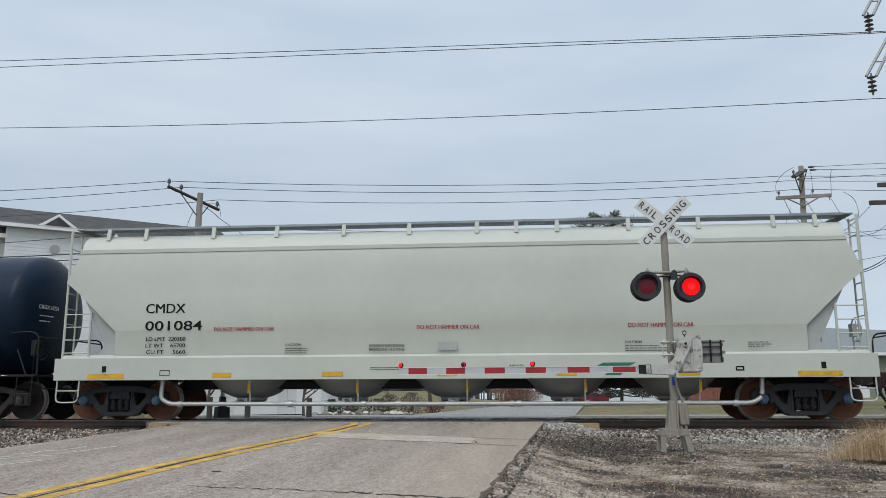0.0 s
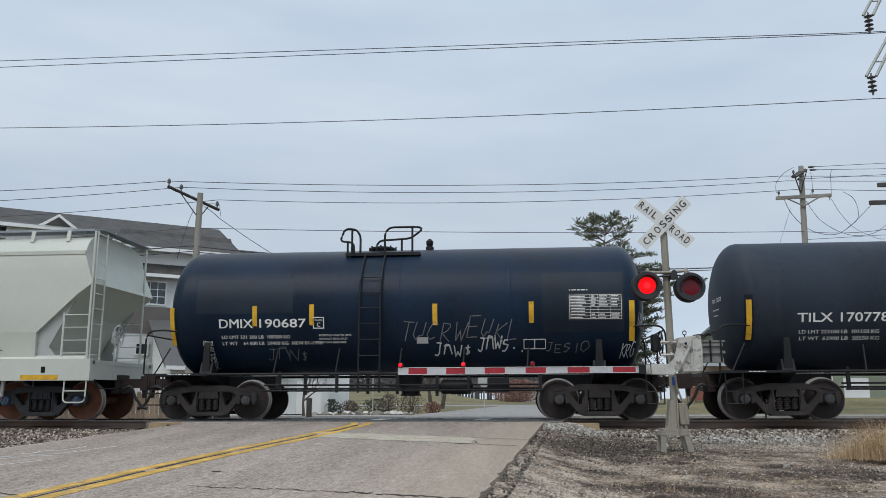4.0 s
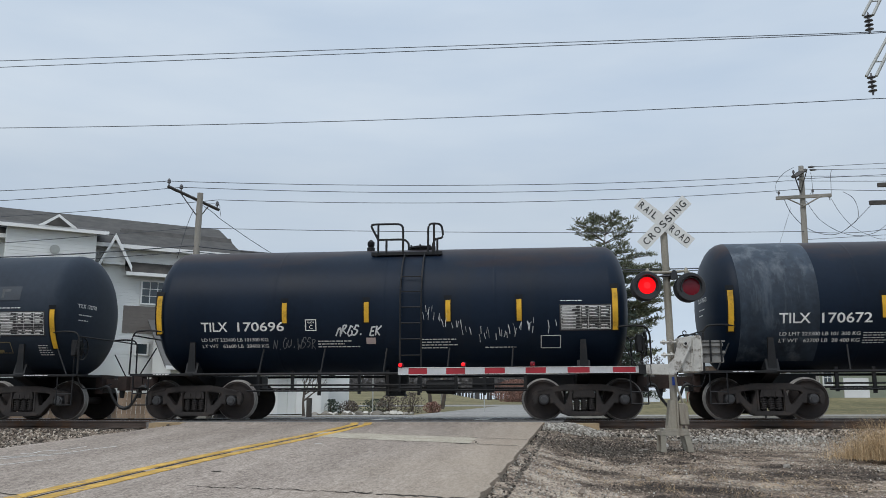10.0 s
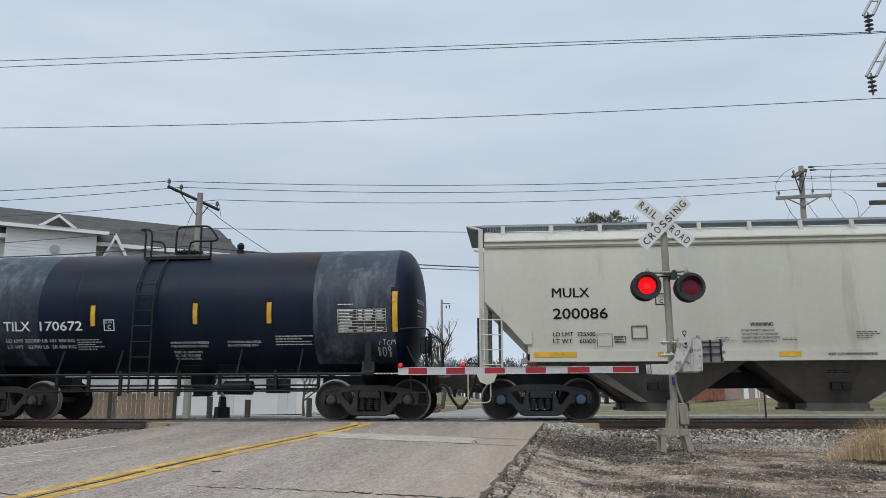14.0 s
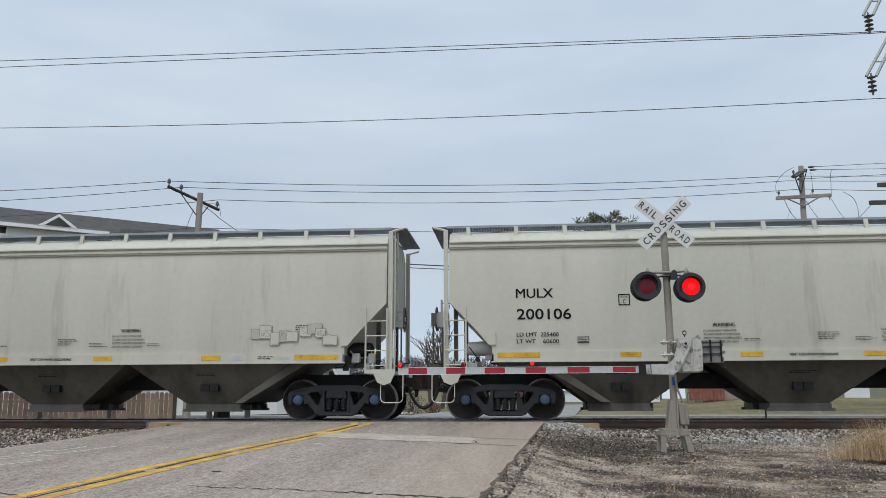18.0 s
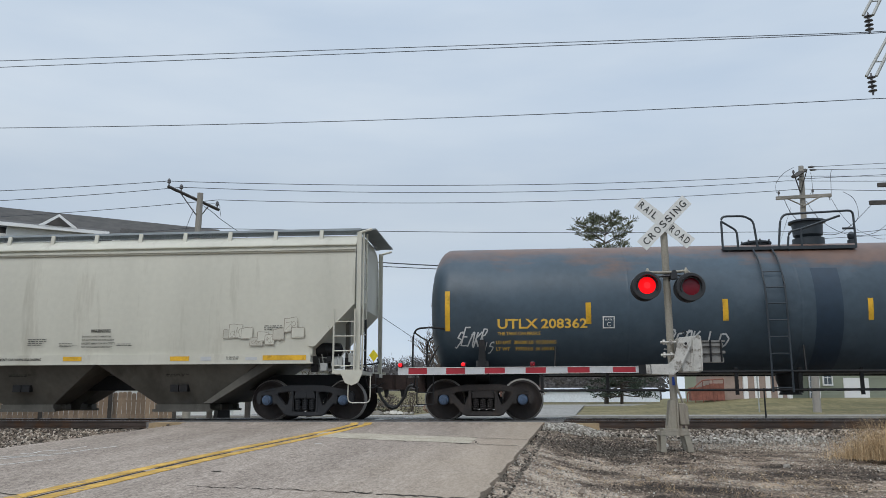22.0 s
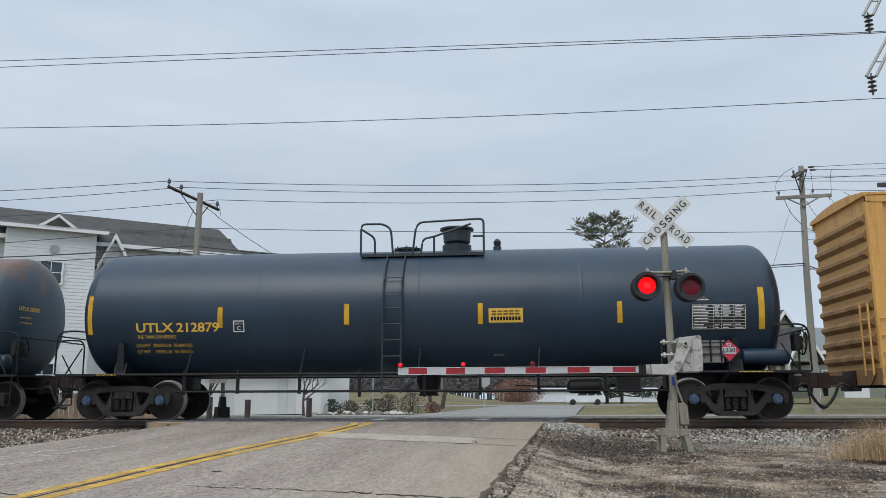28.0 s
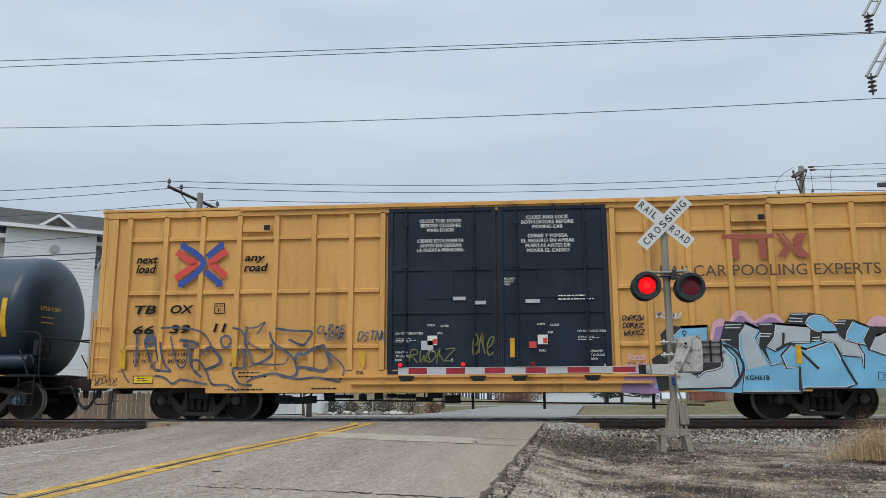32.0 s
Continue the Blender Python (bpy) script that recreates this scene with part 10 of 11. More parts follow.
def brick_house():
    """The house behind the pines: brown fronts between white piers, and a wooden stair with a sloping rail."""
    h = thing("brick_house", "low brown-fronted house with white piers and a wooden stair", "house", m=pose(0, 42, 0.031) @ Matrix.Scale(0.94, 4))
    base = 0.25
    x = 17.9
    for k in range(4):
        bm = bmesh.new()
        box(bm, x, x + 0.34, -0.15, 0.15, base, 2.9)
        part("pier", bm, TRIM_WHITE, h, angle=0)
        bm = bmesh.new()
        box(bm, x + 0.34, x + 0.86, -0.04, 0.10, base, 2.9)
        part("panel", bm, mat_once("mauve_brown_brick", (0.33, 0.255, 0.215), 0.85), h, angle=0)
        x += 0.86
    bm = bmesh.new()
    box(bm, 15.4, 21.6, 0.12, 5, base, 2.9)
    part("wall", bm, mat_once("mauve_brown_brick", (0.33, 0.255, 0.215), 0.85), h, angle=0)
    bm = bmesh.new()
    prism(bm, [(-0.5, 2.85), (2.5, 3.4), (5.4, 2.85)], 15.0, 22.0, "yz")
    part("roof", bm, mat_once("pale_grey_shingles", (0.20, 0.215, 0.215), 0.9), h, angle=0)
    for k in range(9):
        bm = bmesh.new()
        box(bm, 13.7 + 0.28 * k, 13.7 + 0.28 * k + 0.265, -0.9, -0.82, base - 0.05, 1.05 + 0.09 * min(k, 5))
        part("stair_board", bm, BRICK_RED, h, angle=0)
    bm = bmesh.new()
    box(bm, 13.7, 16.2, -0.82, 0.1, base - 0.05, 1.2)
    part("stair", bm, BRICK_RED, h, "red-brown wooden stair", angle=0)
    bm = bmesh.new()
    tube(bm, [(13.4, -0.88, 0.75), (14.6, -0.88, 1.75), (16.2, -0.88, 1.85)], 0.05, 5)
    for x, z in ((13.4, 0.75), (14.0, 1.25), (14.6, 1.75), (15.4, 1.8), (16.2, 1.85)):
        tube(bm, [(x, -0.88, base - 0.2), (x, -0.88, z)], 0.035, 5)
    part("stair_rail", bm, BRICK_RED, h)


def board_fence():
    f = thing("board_fence", "weathered vertical board fence with dark posts", "fence")
    a, b = Vector((-24.0, -4.2 + 4.6, 0)), Vector((-11.5, 7.2, 0))
    d = (b - a)
    n = int(d.length / 0.145)
    bm = bmesh.new()
    box(bm, -0.067, 0.067, -0.010, 0.010, -0.65, 0.66)
    prism(bm, [(-0.067, 0.66), (0.067, 0.66), (0.035, 0.70), (-0.035, 0.70)], -0.010, 0.010)
    first = part("board", bm, FENCE_WOOD, f, angle=0)
    rnd = random.Random(2)
    ang = math.degrees(math.atan2(d.y, d.x))
    first.matrix_basis = pose(a.x, a.y, 0, 0, 0, ang)
    for k in range(1, n):
        p = a + d * (k / n)
        again(first, "board", p.x, p.y, rnd.uniform(-0.03, 0.03), 0, rnd.uniform(-0.8, 0.8), ang + rnd.uniform(-2, 2))
    bm = bmesh.new()
    box(bm, -0.06, 0.06, -0.09, 0.03, -0.65, 0.74)
    post = part("post", bm, ARM_WOOD, f, angle=0)
    post.matrix_basis = pose(a.x, a.y, 0, 0, 0, ang)
    for k in range(1, 8):
        p = a + d * (k / 7)
        again(post, "post", p.x, p.y - 0.03, 0, 0, 0, ang)
    for z in (-0.25, 0.42):
        bm = bmesh.new()
        tube(bm, [(a.x, a.y + 0.05, z), (b.x, b.y + 0.05, z)], 0.035, 4)
        part("rail", bm, FENCE_WOOD, f, angle=0)


def insulator(parent, p, s=1.0):
    bm = bmesh.new()
    lathe(bm, [(0.02 * s, -0.12 * s), (0.02 * s, 0.0), (0.06 * s, 0.02 * s), (0.05 * s, 0.07 * s), (0.06 * s, 0.10 * s), (0.025 * s, 0.16 * s)], p, "z", 10)
    part("insulator", bm, INSULATOR, parent)


def utility_poles():
    p = thing("utility_pole", "weathered wooden utility pole with one slanted crossarm", "utility pole", m=pose(-13.25, 12.4, -0.4))
    bm = bmesh.new()
    tube(bm, [(0, 0, 0), (0.05, -0.05, 4.7), (0.12, -0.1, 9.45)], [0.16, 0.145, 0.125], 14)
    part("pole", bm, POLE_WOOD, p)
    a, b = Vector((-0.85, -1.15, 9.50)), Vector((0.62, 0.80, 8.92))
    bm = bmesh.new()
    tube(bm, [a, b], 0.07, 4)
    part("crossarm", bm, ARM_WOOD, p, angle=0)
    for q, e in ((0.22, -1), (0.80, 1)):
        bm = bmesh.new()
        tube(bm, [a.lerp(b, q), (0.1, -0.1, 8.35)], 0.022, 5)
        part("brace", bm, ARM_WOOD, p)
    for q in (0.02, 0.25, 0.96):
        insulator(p, tuple(a.lerp(b, q) + Vector((0, 0, 0.14))), 1.3)
    p = thing("utility_pole", "weathered wooden utility pole with two crossarms and braces", "utility pole", m=pose(13.45, 18.2, -0.2))
    bm = bmesh.new()
    tube(bm, [(0.0, 0, 0), (0.05, 0, 6), (0.22, 0, 11.40)], [0.175, 0.145, 0.115], 14)
    part("pole", bm, POLE_WOOD, p)
    a, b = Vector((-0.58, -1.1, 10.60)), Vector((0.60, 0.75, 11.42))
    for dy, dz in ((0.0, 0.0), (-0.24, -0.07)):
        bm = bmesh.new()
        tube(bm, [a + Vector((0, dy, dz)), b + Vector((0, dy, dz))], 0.085, 4)
        part("crossarm", bm, ARM_WOOD, p, angle=0)
    for q in (0.05, 0.5, 0.95):
        bm = bmesh.new()
        c = a.lerp(b, q)
        tube(bm, [c + Vector((0.03, 0.10, 0.02)), c + Vector((-0.03, -0.34, -0.09))], 0.03, 6)
        part("arm_bolt", bm, ARM_WOOD, p)
    c, e = Vector((-1.08, -0.16, 9.83)), Vector((1.40, -0.16, 9.92))
    bm = bmesh.new()
    box(bm, -1.25, 1.25, -0.055, 0.055, -0.075, 0.075)
    arm = part("crossarm", bm, POLE_WOOD, p, angle=0)
    arm.matrix_basis = pose(0.16, -0.17, 9.875, 0, -2.0, 0)
    for x0, z0 in ((-0.62, 9.80), (0.93, 9.87)):
        bm = bmesh.new()
        tube(bm, [(x0, -0.22, z0), (0.12, -0.20, 9.42)], 0.034, 4)
        part("brace", bm, POLE_WOOD, p)
    for x0, z0 in ((-0.28, 10.80), (0.30, 11.1)):
        bm = bmesh.new()
        tube(bm, [(x0, -0.5, z0), (0.05, -0.14, 10.06)], 0.03, 4)
        part("brace", bm, ARM_WOOD, p)
    for q in ((-0.95, -0.17, 10.02), (0.59, -0.17, 10.07), (1.33, -0.17, 9.80), (-0.5, -1.0, 10.78), (0.30, 0.3, 10.92)):
        insulator(p, q, 1.0)
    # the next pole of the line, whose arms alone come into view
    p = thing("utility_pole", "wooden utility pole with heavy dead-end crossarms", "utility pole", m=pose(20.9, 20.0, -0.2))
    bm = bmesh.new()
    tube(bm, [(0, 0, 0), (0, 0, 11.9)], [0.19, 0.13], 14)
    part("pole", bm, POLE_WOOD, p)
    for x0, x1, z in ((-3.42, 2.4, 9.94), (-2.95, 2.2, 10.82)):
        for dy, dz in ((-0.15, 0.0), (0.15, 0.07)):
            bm = bmesh.new()
            box(bm, x0 + dy, x1, dy - 0.07, dy + 0.07, z + dz - 0.10, z + dz + 0.10)
            part("crossarm", bm, ARM_WOOD, p, angle=0)
    # the tall line's pole with slanted arms and long insulator strings
    p = thing("transmission_pole", "tall pole with slanted metal arms and dark insulator strings", "utility pole", m=pose(13.6, 5.3, -0.4))
    bm = bmesh.new()
    tube(bm, [(0, 0, 0), (0, 0, 16.5)], [0.24, 0.16], 16)
    part("pole", bm, POLE_WOOD, p)
    for z, dx in ((12.70, -2.45), (10.67, -2.55)):
        for off in (0.0, 0.30):
            bm = bmesh.new()
            tube(bm, [(dx + off, -0.32, z), (-0.10 + off * 0.3, -0.1, z + 4.0)], 0.05, 6)
            part("arm", bm, HOPPER_GUSSET, p)
        bm = bmesh.new()
        for k in range(3):
            t = 0.12 + 0.25 * k
            q = Vector((dx, -0.32, z)).lerp(Vector((-0.1, -0.1, z + 4.0)), t)
            tube(bm, [q, q + Vector((0.28, 0, -0.0))], 0.025, 5)
        part("arm_brace", bm, HOPPER_GUSSET, p)
        bm = bmesh.new()
        prof = [(0.02, 0.0)]
        for k in range(4):
            zz = -0.12 - 0.145 * k
            prof += [(0.03, zz + 0.03), (0.12, zz - 0.01), (0.13, zz - 0.03), (0.04, zz - 0.06)]
        prof += [(0.025, -0.72)]
        lathe(bm, prof, (dx + 0.15, -0.32, z + 0.10), "z", 14)
        part("insulator_string", bm, INSULATOR, p, "stacked dark porcelain discs")


def wire(pts, r, sag, label, extend=0.0, group="overhead wires"):
    """A wire hung through points, drooping between them."""
    out = []
    pts = [Vector(p) for p in pts]
    if extend:
        d = (pts[0] - pts[1]).normalized()
        pts = [pts[0] + d * extend] + pts
    for i, (a, b) in enumerate(zip(pts, pts[1:])):
        n = 20
        for k in range(n + (i == len(pts) - 2)):
            t = k / n
            p = a.lerp(b, t)
            p.z -= 4 * sag * t * (1 - t)
            out.append(p)
    bm = bmesh.new()
    tube(bm, out, r, 5)
    tagged(part("overhead_wire", bm, WIRE), label, "wire", group)


def wires():
    lab = "thin dark overhead wire"
    wire([(-60, 8.2, 13.85), (11.33, 5.05, 11.76), (60, 3, 12.5)], 0.013, 0.0, lab)
    wire([(-60, 8.3, 13.36), (11.33, 5.10, 11.74), (60, 3, 12.4)], 0.013, 0.0, lab)
    wire([(-60, 8.9, 11.2), (-22, 7.05, 10.40), (11.25, 5.44, 9.70), (60, 3, 10.3)], 0.013, 0.21, lab)
    lp = Vector((-13.25, 12.4, -0.4))
    rp = Vector((13.45, 18.2, -0.2))
    for i, (a, b, far, out, sg) in enumerate((((-0.85, -1.15, 9.72), (-1.0, -0.9, 10.70), (-38, 9.5, 8.9), (42, 22, 12.0), 0.30),
                                              ((-0.48, -0.65, 9.58), (-0.62, -0.55, 10.56), (-38, 10.2, 8.6), (42, 23, 12.2), 0.38),
                                              ((0.58, 0.75, 9.36), (0.35, 0.35, 10.38), (-38, 12, 8.2), (42, 24, 11.5), 0.36))):
        A, B = lp + Vector(a), rp + Vector(b)
        wire([far, A, B, out], 0.014, sg, lab)
    for a, b, e in (((14.04, 18.3, 11.18), (18.84, 21.0, 12.04), "thin"), ((14.10, 18.3, 11.04), (18.81, 21.0, 11.75), "thin"), ((13.5, 18.3, 10.6), (18.78, 21.0, 11.45), "thin")):
        a, b = Vector(a), Vector(b)
        wire([a, b, b + (b - a) * 4], 0.013, 0.0, "thin dark overhead wire leaving the pole")
        bm = bmesh.new()
        lathe(bm, [(0.03, 0.0), (0.06, 0.08), (0.045, 0.16), (0.06, 0.24), (0.045, 0.32), (0.02, 0.5)], n=8, axis="x")
        o = part("dead_end_insulator", bm, INSULATOR)
        o.matrix_basis = Matrix.Translation(a) @ (b - a).to_track_quat("X", "Z").to_matrix().to_4x4()
        tagged(o, "small dark dead-end insulator on the wire", "insulator", "dead-end insulators")
    wire([(-40, 10.4, 5.9), (-13.46, 12.3, 7.55), (13.53, 18.1, 8.03), (18.49, 21.0, 8.64), (42, 33, 11.5)], 0.014, 0.12, "slack service wire between the poles")
    wire([(13.65, 18.1, 7.65), (18.47, 21.0, 8.36), (42, 33, 11.8)], 0.012, 0.0, "thin service wire leaving the pole")
    wire([(-40, 10, 6.9), (-13.4, 12.2, 6.77), (13.4, 18.1, 6.53), (18.35, 21.0, 7.2), (42, 33, 10.5)], 0.026, 0.60, "thick black communication cable")
    wire([(-40, 10, 6.5), (-13.4, 12.2, 6.52), (13.39, 18.1, 6.43), (18.33, 21.0, 7.03), (42, 33, 10.2)], 0.018, 0.55, "black communication cable slung between poles")
    wire([(13.4, 18.1, 6.2), (18.36, 21.0, 7.34), (42, 33, 12.0)], 0.012, 0.0, "thin black communication cable")
    # slack jumpers round the pole on the far corner
    for pts, r in ((((12.94, 17.1, 10.85), (12.59, 17.6, 10.66), (12.40, 18.0, 10.31), (12.40, 18.05, 9.90)), 0.010), (((14.24, 18.6, 11.0), (14.19, 18.4, 10.43), (14.08, 18.2, 10.02), (13.81, 18.05, 9.62)), 0.010),
                   (((15.38, 18.9, 11.2), (15.15, 18.6, 10.92), (15.0, 18.3, 10.32), (14.87, 18.05, 9.75)), 0.012), (((15.81, 19.0, 10.1), (16.14, 18.8, 9.75), (16.23, 18.6, 9.15), (16.06, 18.4, 8.6), (15.57, 18.3, 8.22)), 0.013),
                   (((12.71, 18.0, 9.56), (13.04, 18.1, 8.87), (13.74, 18.2, 8.18), (14.73, 18.3, 7.89), (15.64, 18.6, 8.22), (17.40, 19.85, 9.62)), 0.014), (((13.70, 18.0, 9.46), (14.28, 18.1, 8.57), (15.24, 18.2, 7.96), (16.24, 18.3, 7.83), (17.22, 18.5, 8.22), (18.6, 19.7, 9.5)), 0.011),
                   (((14.85, 18.05, 9.56), (15.20, 18.1, 8.88), (15.77, 18.2, 8.22), (16.49, 18.3, 7.83), (17.17, 18.5, 7.68), (18.9, 19.6, 8.0)), 0.010), (((12.99, 17.98, 9.20), (12.37, 17.9, 7.59), (11.9, 17.8, 6.4)), 0.007)):
        bm = bmesh.new()
        tube(bm, curve_through(pts, 6), r, 5)
        tagged(part("jumper_wire", bm, WIRE), "slack jumper wire at the pole", "wire", "overhead wires")
    for pts, r in ((((-13.1, 12.5, 8.58), (-12.66, 12.8, 8.26), (-12.3, 13.0, 7.95), (-10.2, 13.6, 6.55), (-7.0, 15.0, 4.8), (-3, 24, 2.0)), 0.013), (((-12.95, 12.6, 8.66), (-12.42, 12.6, 8.62), (-12.36, 12.6, 8.40), (-12.30, 12.6, 8.1)), 0.010), (((-13.3, 12.1, 8.3), (-13.55, 12.1, 7.6), (-13.75, 12.1, 6.8), (-13.9, 12.1, 6.2)), 0.012)):
        bm = bmesh.new()
        tube(bm, curve_through(pts, 6), r, 5)
        tagged(part("jumper_wire", bm, WIRE), "service drop wire hanging from the pole", "wire", "overhead wires")


def conifer(name, label, x, y, z0, height, limbs, seed, leaf, plate, tuft, blades, lean=0.0):
    """limbs: (height, reach, rise) of each limb, spread round the trunk; plate: how flat its sprays lie; tuft: the needle tufts' size."""
    rnd = random.Random(seed)
    t = thing(name, label, "tree", m=pose(x, y, z0))
    bm = bmesh.new()

    def axis(z):
        return Vector((lean * (z / height) ** 2 + 0.12 * math.sin(z * 0.5), 0.1 * math.cos(z * 0.4), z))
    tube(bm, [axis(height * k / 10) for k in range(11)], [height * 0.012 * (1 - k / 10.6) + 0.02 for k in range(11)], 10)
    part("trunk", bm, BARK, t)
    wood = bmesh.new()
    vs, fs = [], []

    def spray(p, d, s, n):
        for _ in range(n):
            a = Vector((rnd.gauss(0, 1), rnd.gauss(0, 1), rnd.gauss(0, plate)))
            q = (d * 0.8 + a * 0.7).normalized() * s * rnd.uniform(0.6, 1.2)
            side = q.cross(Vector((rnd.uniform(-1, 1), rnd.uniform(-1, 1), rnd.uniform(-1, 1)))).normalized() * s * 0.10
            o = p + a.normalized() * s * rnd.uniform(0.1, 0.6)
            k = len(vs)
            vs.extend([tuple(o - side * 0.6), tuple(o + side * 0.6), tuple(o + q * 0.55 + side), tuple(o + q), tuple(o + q * 0.55 - side)])
            fs.append((k, k + 1, k + 2, k + 3, k + 4))
    turn = rnd.uniform(0, 6.28)
    for z, reach, rise in limbs:
        turn += 2.4 + rnd.uniform(-0.35, 0.35)
        d = Vector((math.cos(turn), math.sin(turn), 0))
        l = reach * rnd.uniform(0.8, 1.15)
        o = axis(z)

        def along(s):
            return o + d * l * s + Vector((0, 0, rise * l * s + 0.10 * l * s * s))
        tube(wood, [along(s) for s in (0, 0.3, 0.65, 1.0)], [0.012 * l + 0.05, 0.010 * l + 0.03, 0.04, 0.015], 5)
        across = Vector((-d.y, d.x, 0))
        twigs = max(3, int(l * 1.9))
        for j in range(twigs):
            s = 0.28 + 0.72 * (j + rnd.random()) / twigs
            w = l * 0.34 * (1.25 - s) * rnd.choice((-1, 1)) * rnd.uniform(0.4, 1.0)
            a = along(s)
            b = a + across * w + d * abs(w) * 0.8 + Vector((0, 0, rnd.uniform(-0.05, 0.14) * abs(w) + 0.1))
            tube(wood, [a, b], [0.025, 0.010], 3)
            m = max(2, int((b - a).length / (tuft * 0.55)))
            for i in range(m):
                p = a.lerp(b, (i + 0.6) / m) + Vector((rnd.gauss(0, 0.12), rnd.gauss(0, 0.12), rnd.gauss(0.08, 0.06) * (1 + plate)))
                spray(p, ((b - a).normalized() * 0.6 + Vector((0, 0, 0.5))).normalized(), tuft * rnd.uniform(0.7, 1.2), blades)
        spray(along(1.0), d, tuft, blades)
    spray(axis(height), Vector((0, 0, 1)), tuft, blades * 2)
    part("limb", wood, BARK, t)
    me = bpy.data.meshes.new("crown")
    me.from_pydata(vs, [], fs)
    me.materials.append(leaf)
    c = new("crown", me)
    c.parent = t


def bare_tree(x, y, z0, h, seed, label="leafless tree with fine grey-brown twigs", m=TWIG, spread=0.5, name="bare_tree", cat="tree"):
    rnd = random.Random(seed)
    t = thing(name, label, cat, m=pose(x, y, z0))
    bm, tw = bmesh.new(), bmesh.new()

    def grow(p, d, l, r, depth):
        q = p + d * l
        tube(bm if depth < 2 else tw, [p, p.lerp(q, 0.5) + Vector((rnd.gauss(0, 0.04), rnd.gauss(0, 0.04), 0)) * l, q], [r, r * 0.8, r * 0.6], 5 if depth < 2 else 3)
        if depth >= 4:
            return
        for _ in range(rnd.choice((2, 3, 3)) if depth else 5):
            a = Vector((rnd.gauss(0, spread), rnd.gauss(0, spread), rnd.uniform(0.15, 0.9)))
            grow(p.lerp(q, rnd.uniform(0.55, 1.0)), (d * 0.6 + a).normalized(), l * rnd.uniform(0.5, 0.75), r * 0.55, depth + 1)
    grow(Vector((0, 0, 0)), Vector((0, 0, 1)), h * 0.32, h * 0.018, 0)
    part("trunk", bm, BARK, t)
    part("twig", tw, m, t)


def shrub(x, y, z0, r, h, m, seed, label, n=900, leaf=0.07):
    rnd = random.Random(seed)
    t = thing("shrub", label, "shrub", m=pose(x, y, z0))
    bm = bmesh.new()
    for k in range(7):
        a = rnd.uniform(0, 6.28)
        tube(bm, [(0, 0, 0), (0.3 * r * math.cos(a), 0.3 * r * math.sin(a), h * 0.5), (0.75 * r * math.cos(a), 0.75 * r * math.sin(a), h * 0.85)], [0.03, 0.02, 0.006], 4)
    part("stem", bm, TWIG, t)
    vs, fs = [], []
    for _ in range(n):
        a, u, v = rnd.uniform(0, 6.28), rnd.random() ** 0.5, rnd.random()
        rr = r * u * math.sin(math.pi * (0.15 + 0.8 * v)) ** 0.6 * (1 + 0.25 * math.sin(3 * a + seed))
        p = Vector((rr * math.cos(a), rr * math.sin(a), h * v))
        q = Vector((rnd.gauss(0, 1), rnd.gauss(0, 1), rnd.gauss(0, 1))).normalized() * leaf * rnd.uniform(0.6, 1.4)
        s = q.cross(Vector((rnd.gauss(0, 1), rnd.gauss(0, 1), rnd.gauss(0, 1)))).normalized() * leaf * 0.45
        k = len(vs)
        vs += [tuple(p - s), tuple(p + q * 0.5 - s), tuple(p + q), tuple(p + q * 0.5 + s), tuple(p + s)]
        fs.append((k, k + 1, k + 2, k + 3, k + 4))
    me = bpy.data.meshes.new("foliage")
    me.from_pydata(vs, [], fs)
    me.materials.append(m)
    new("foliage", me).parent = t


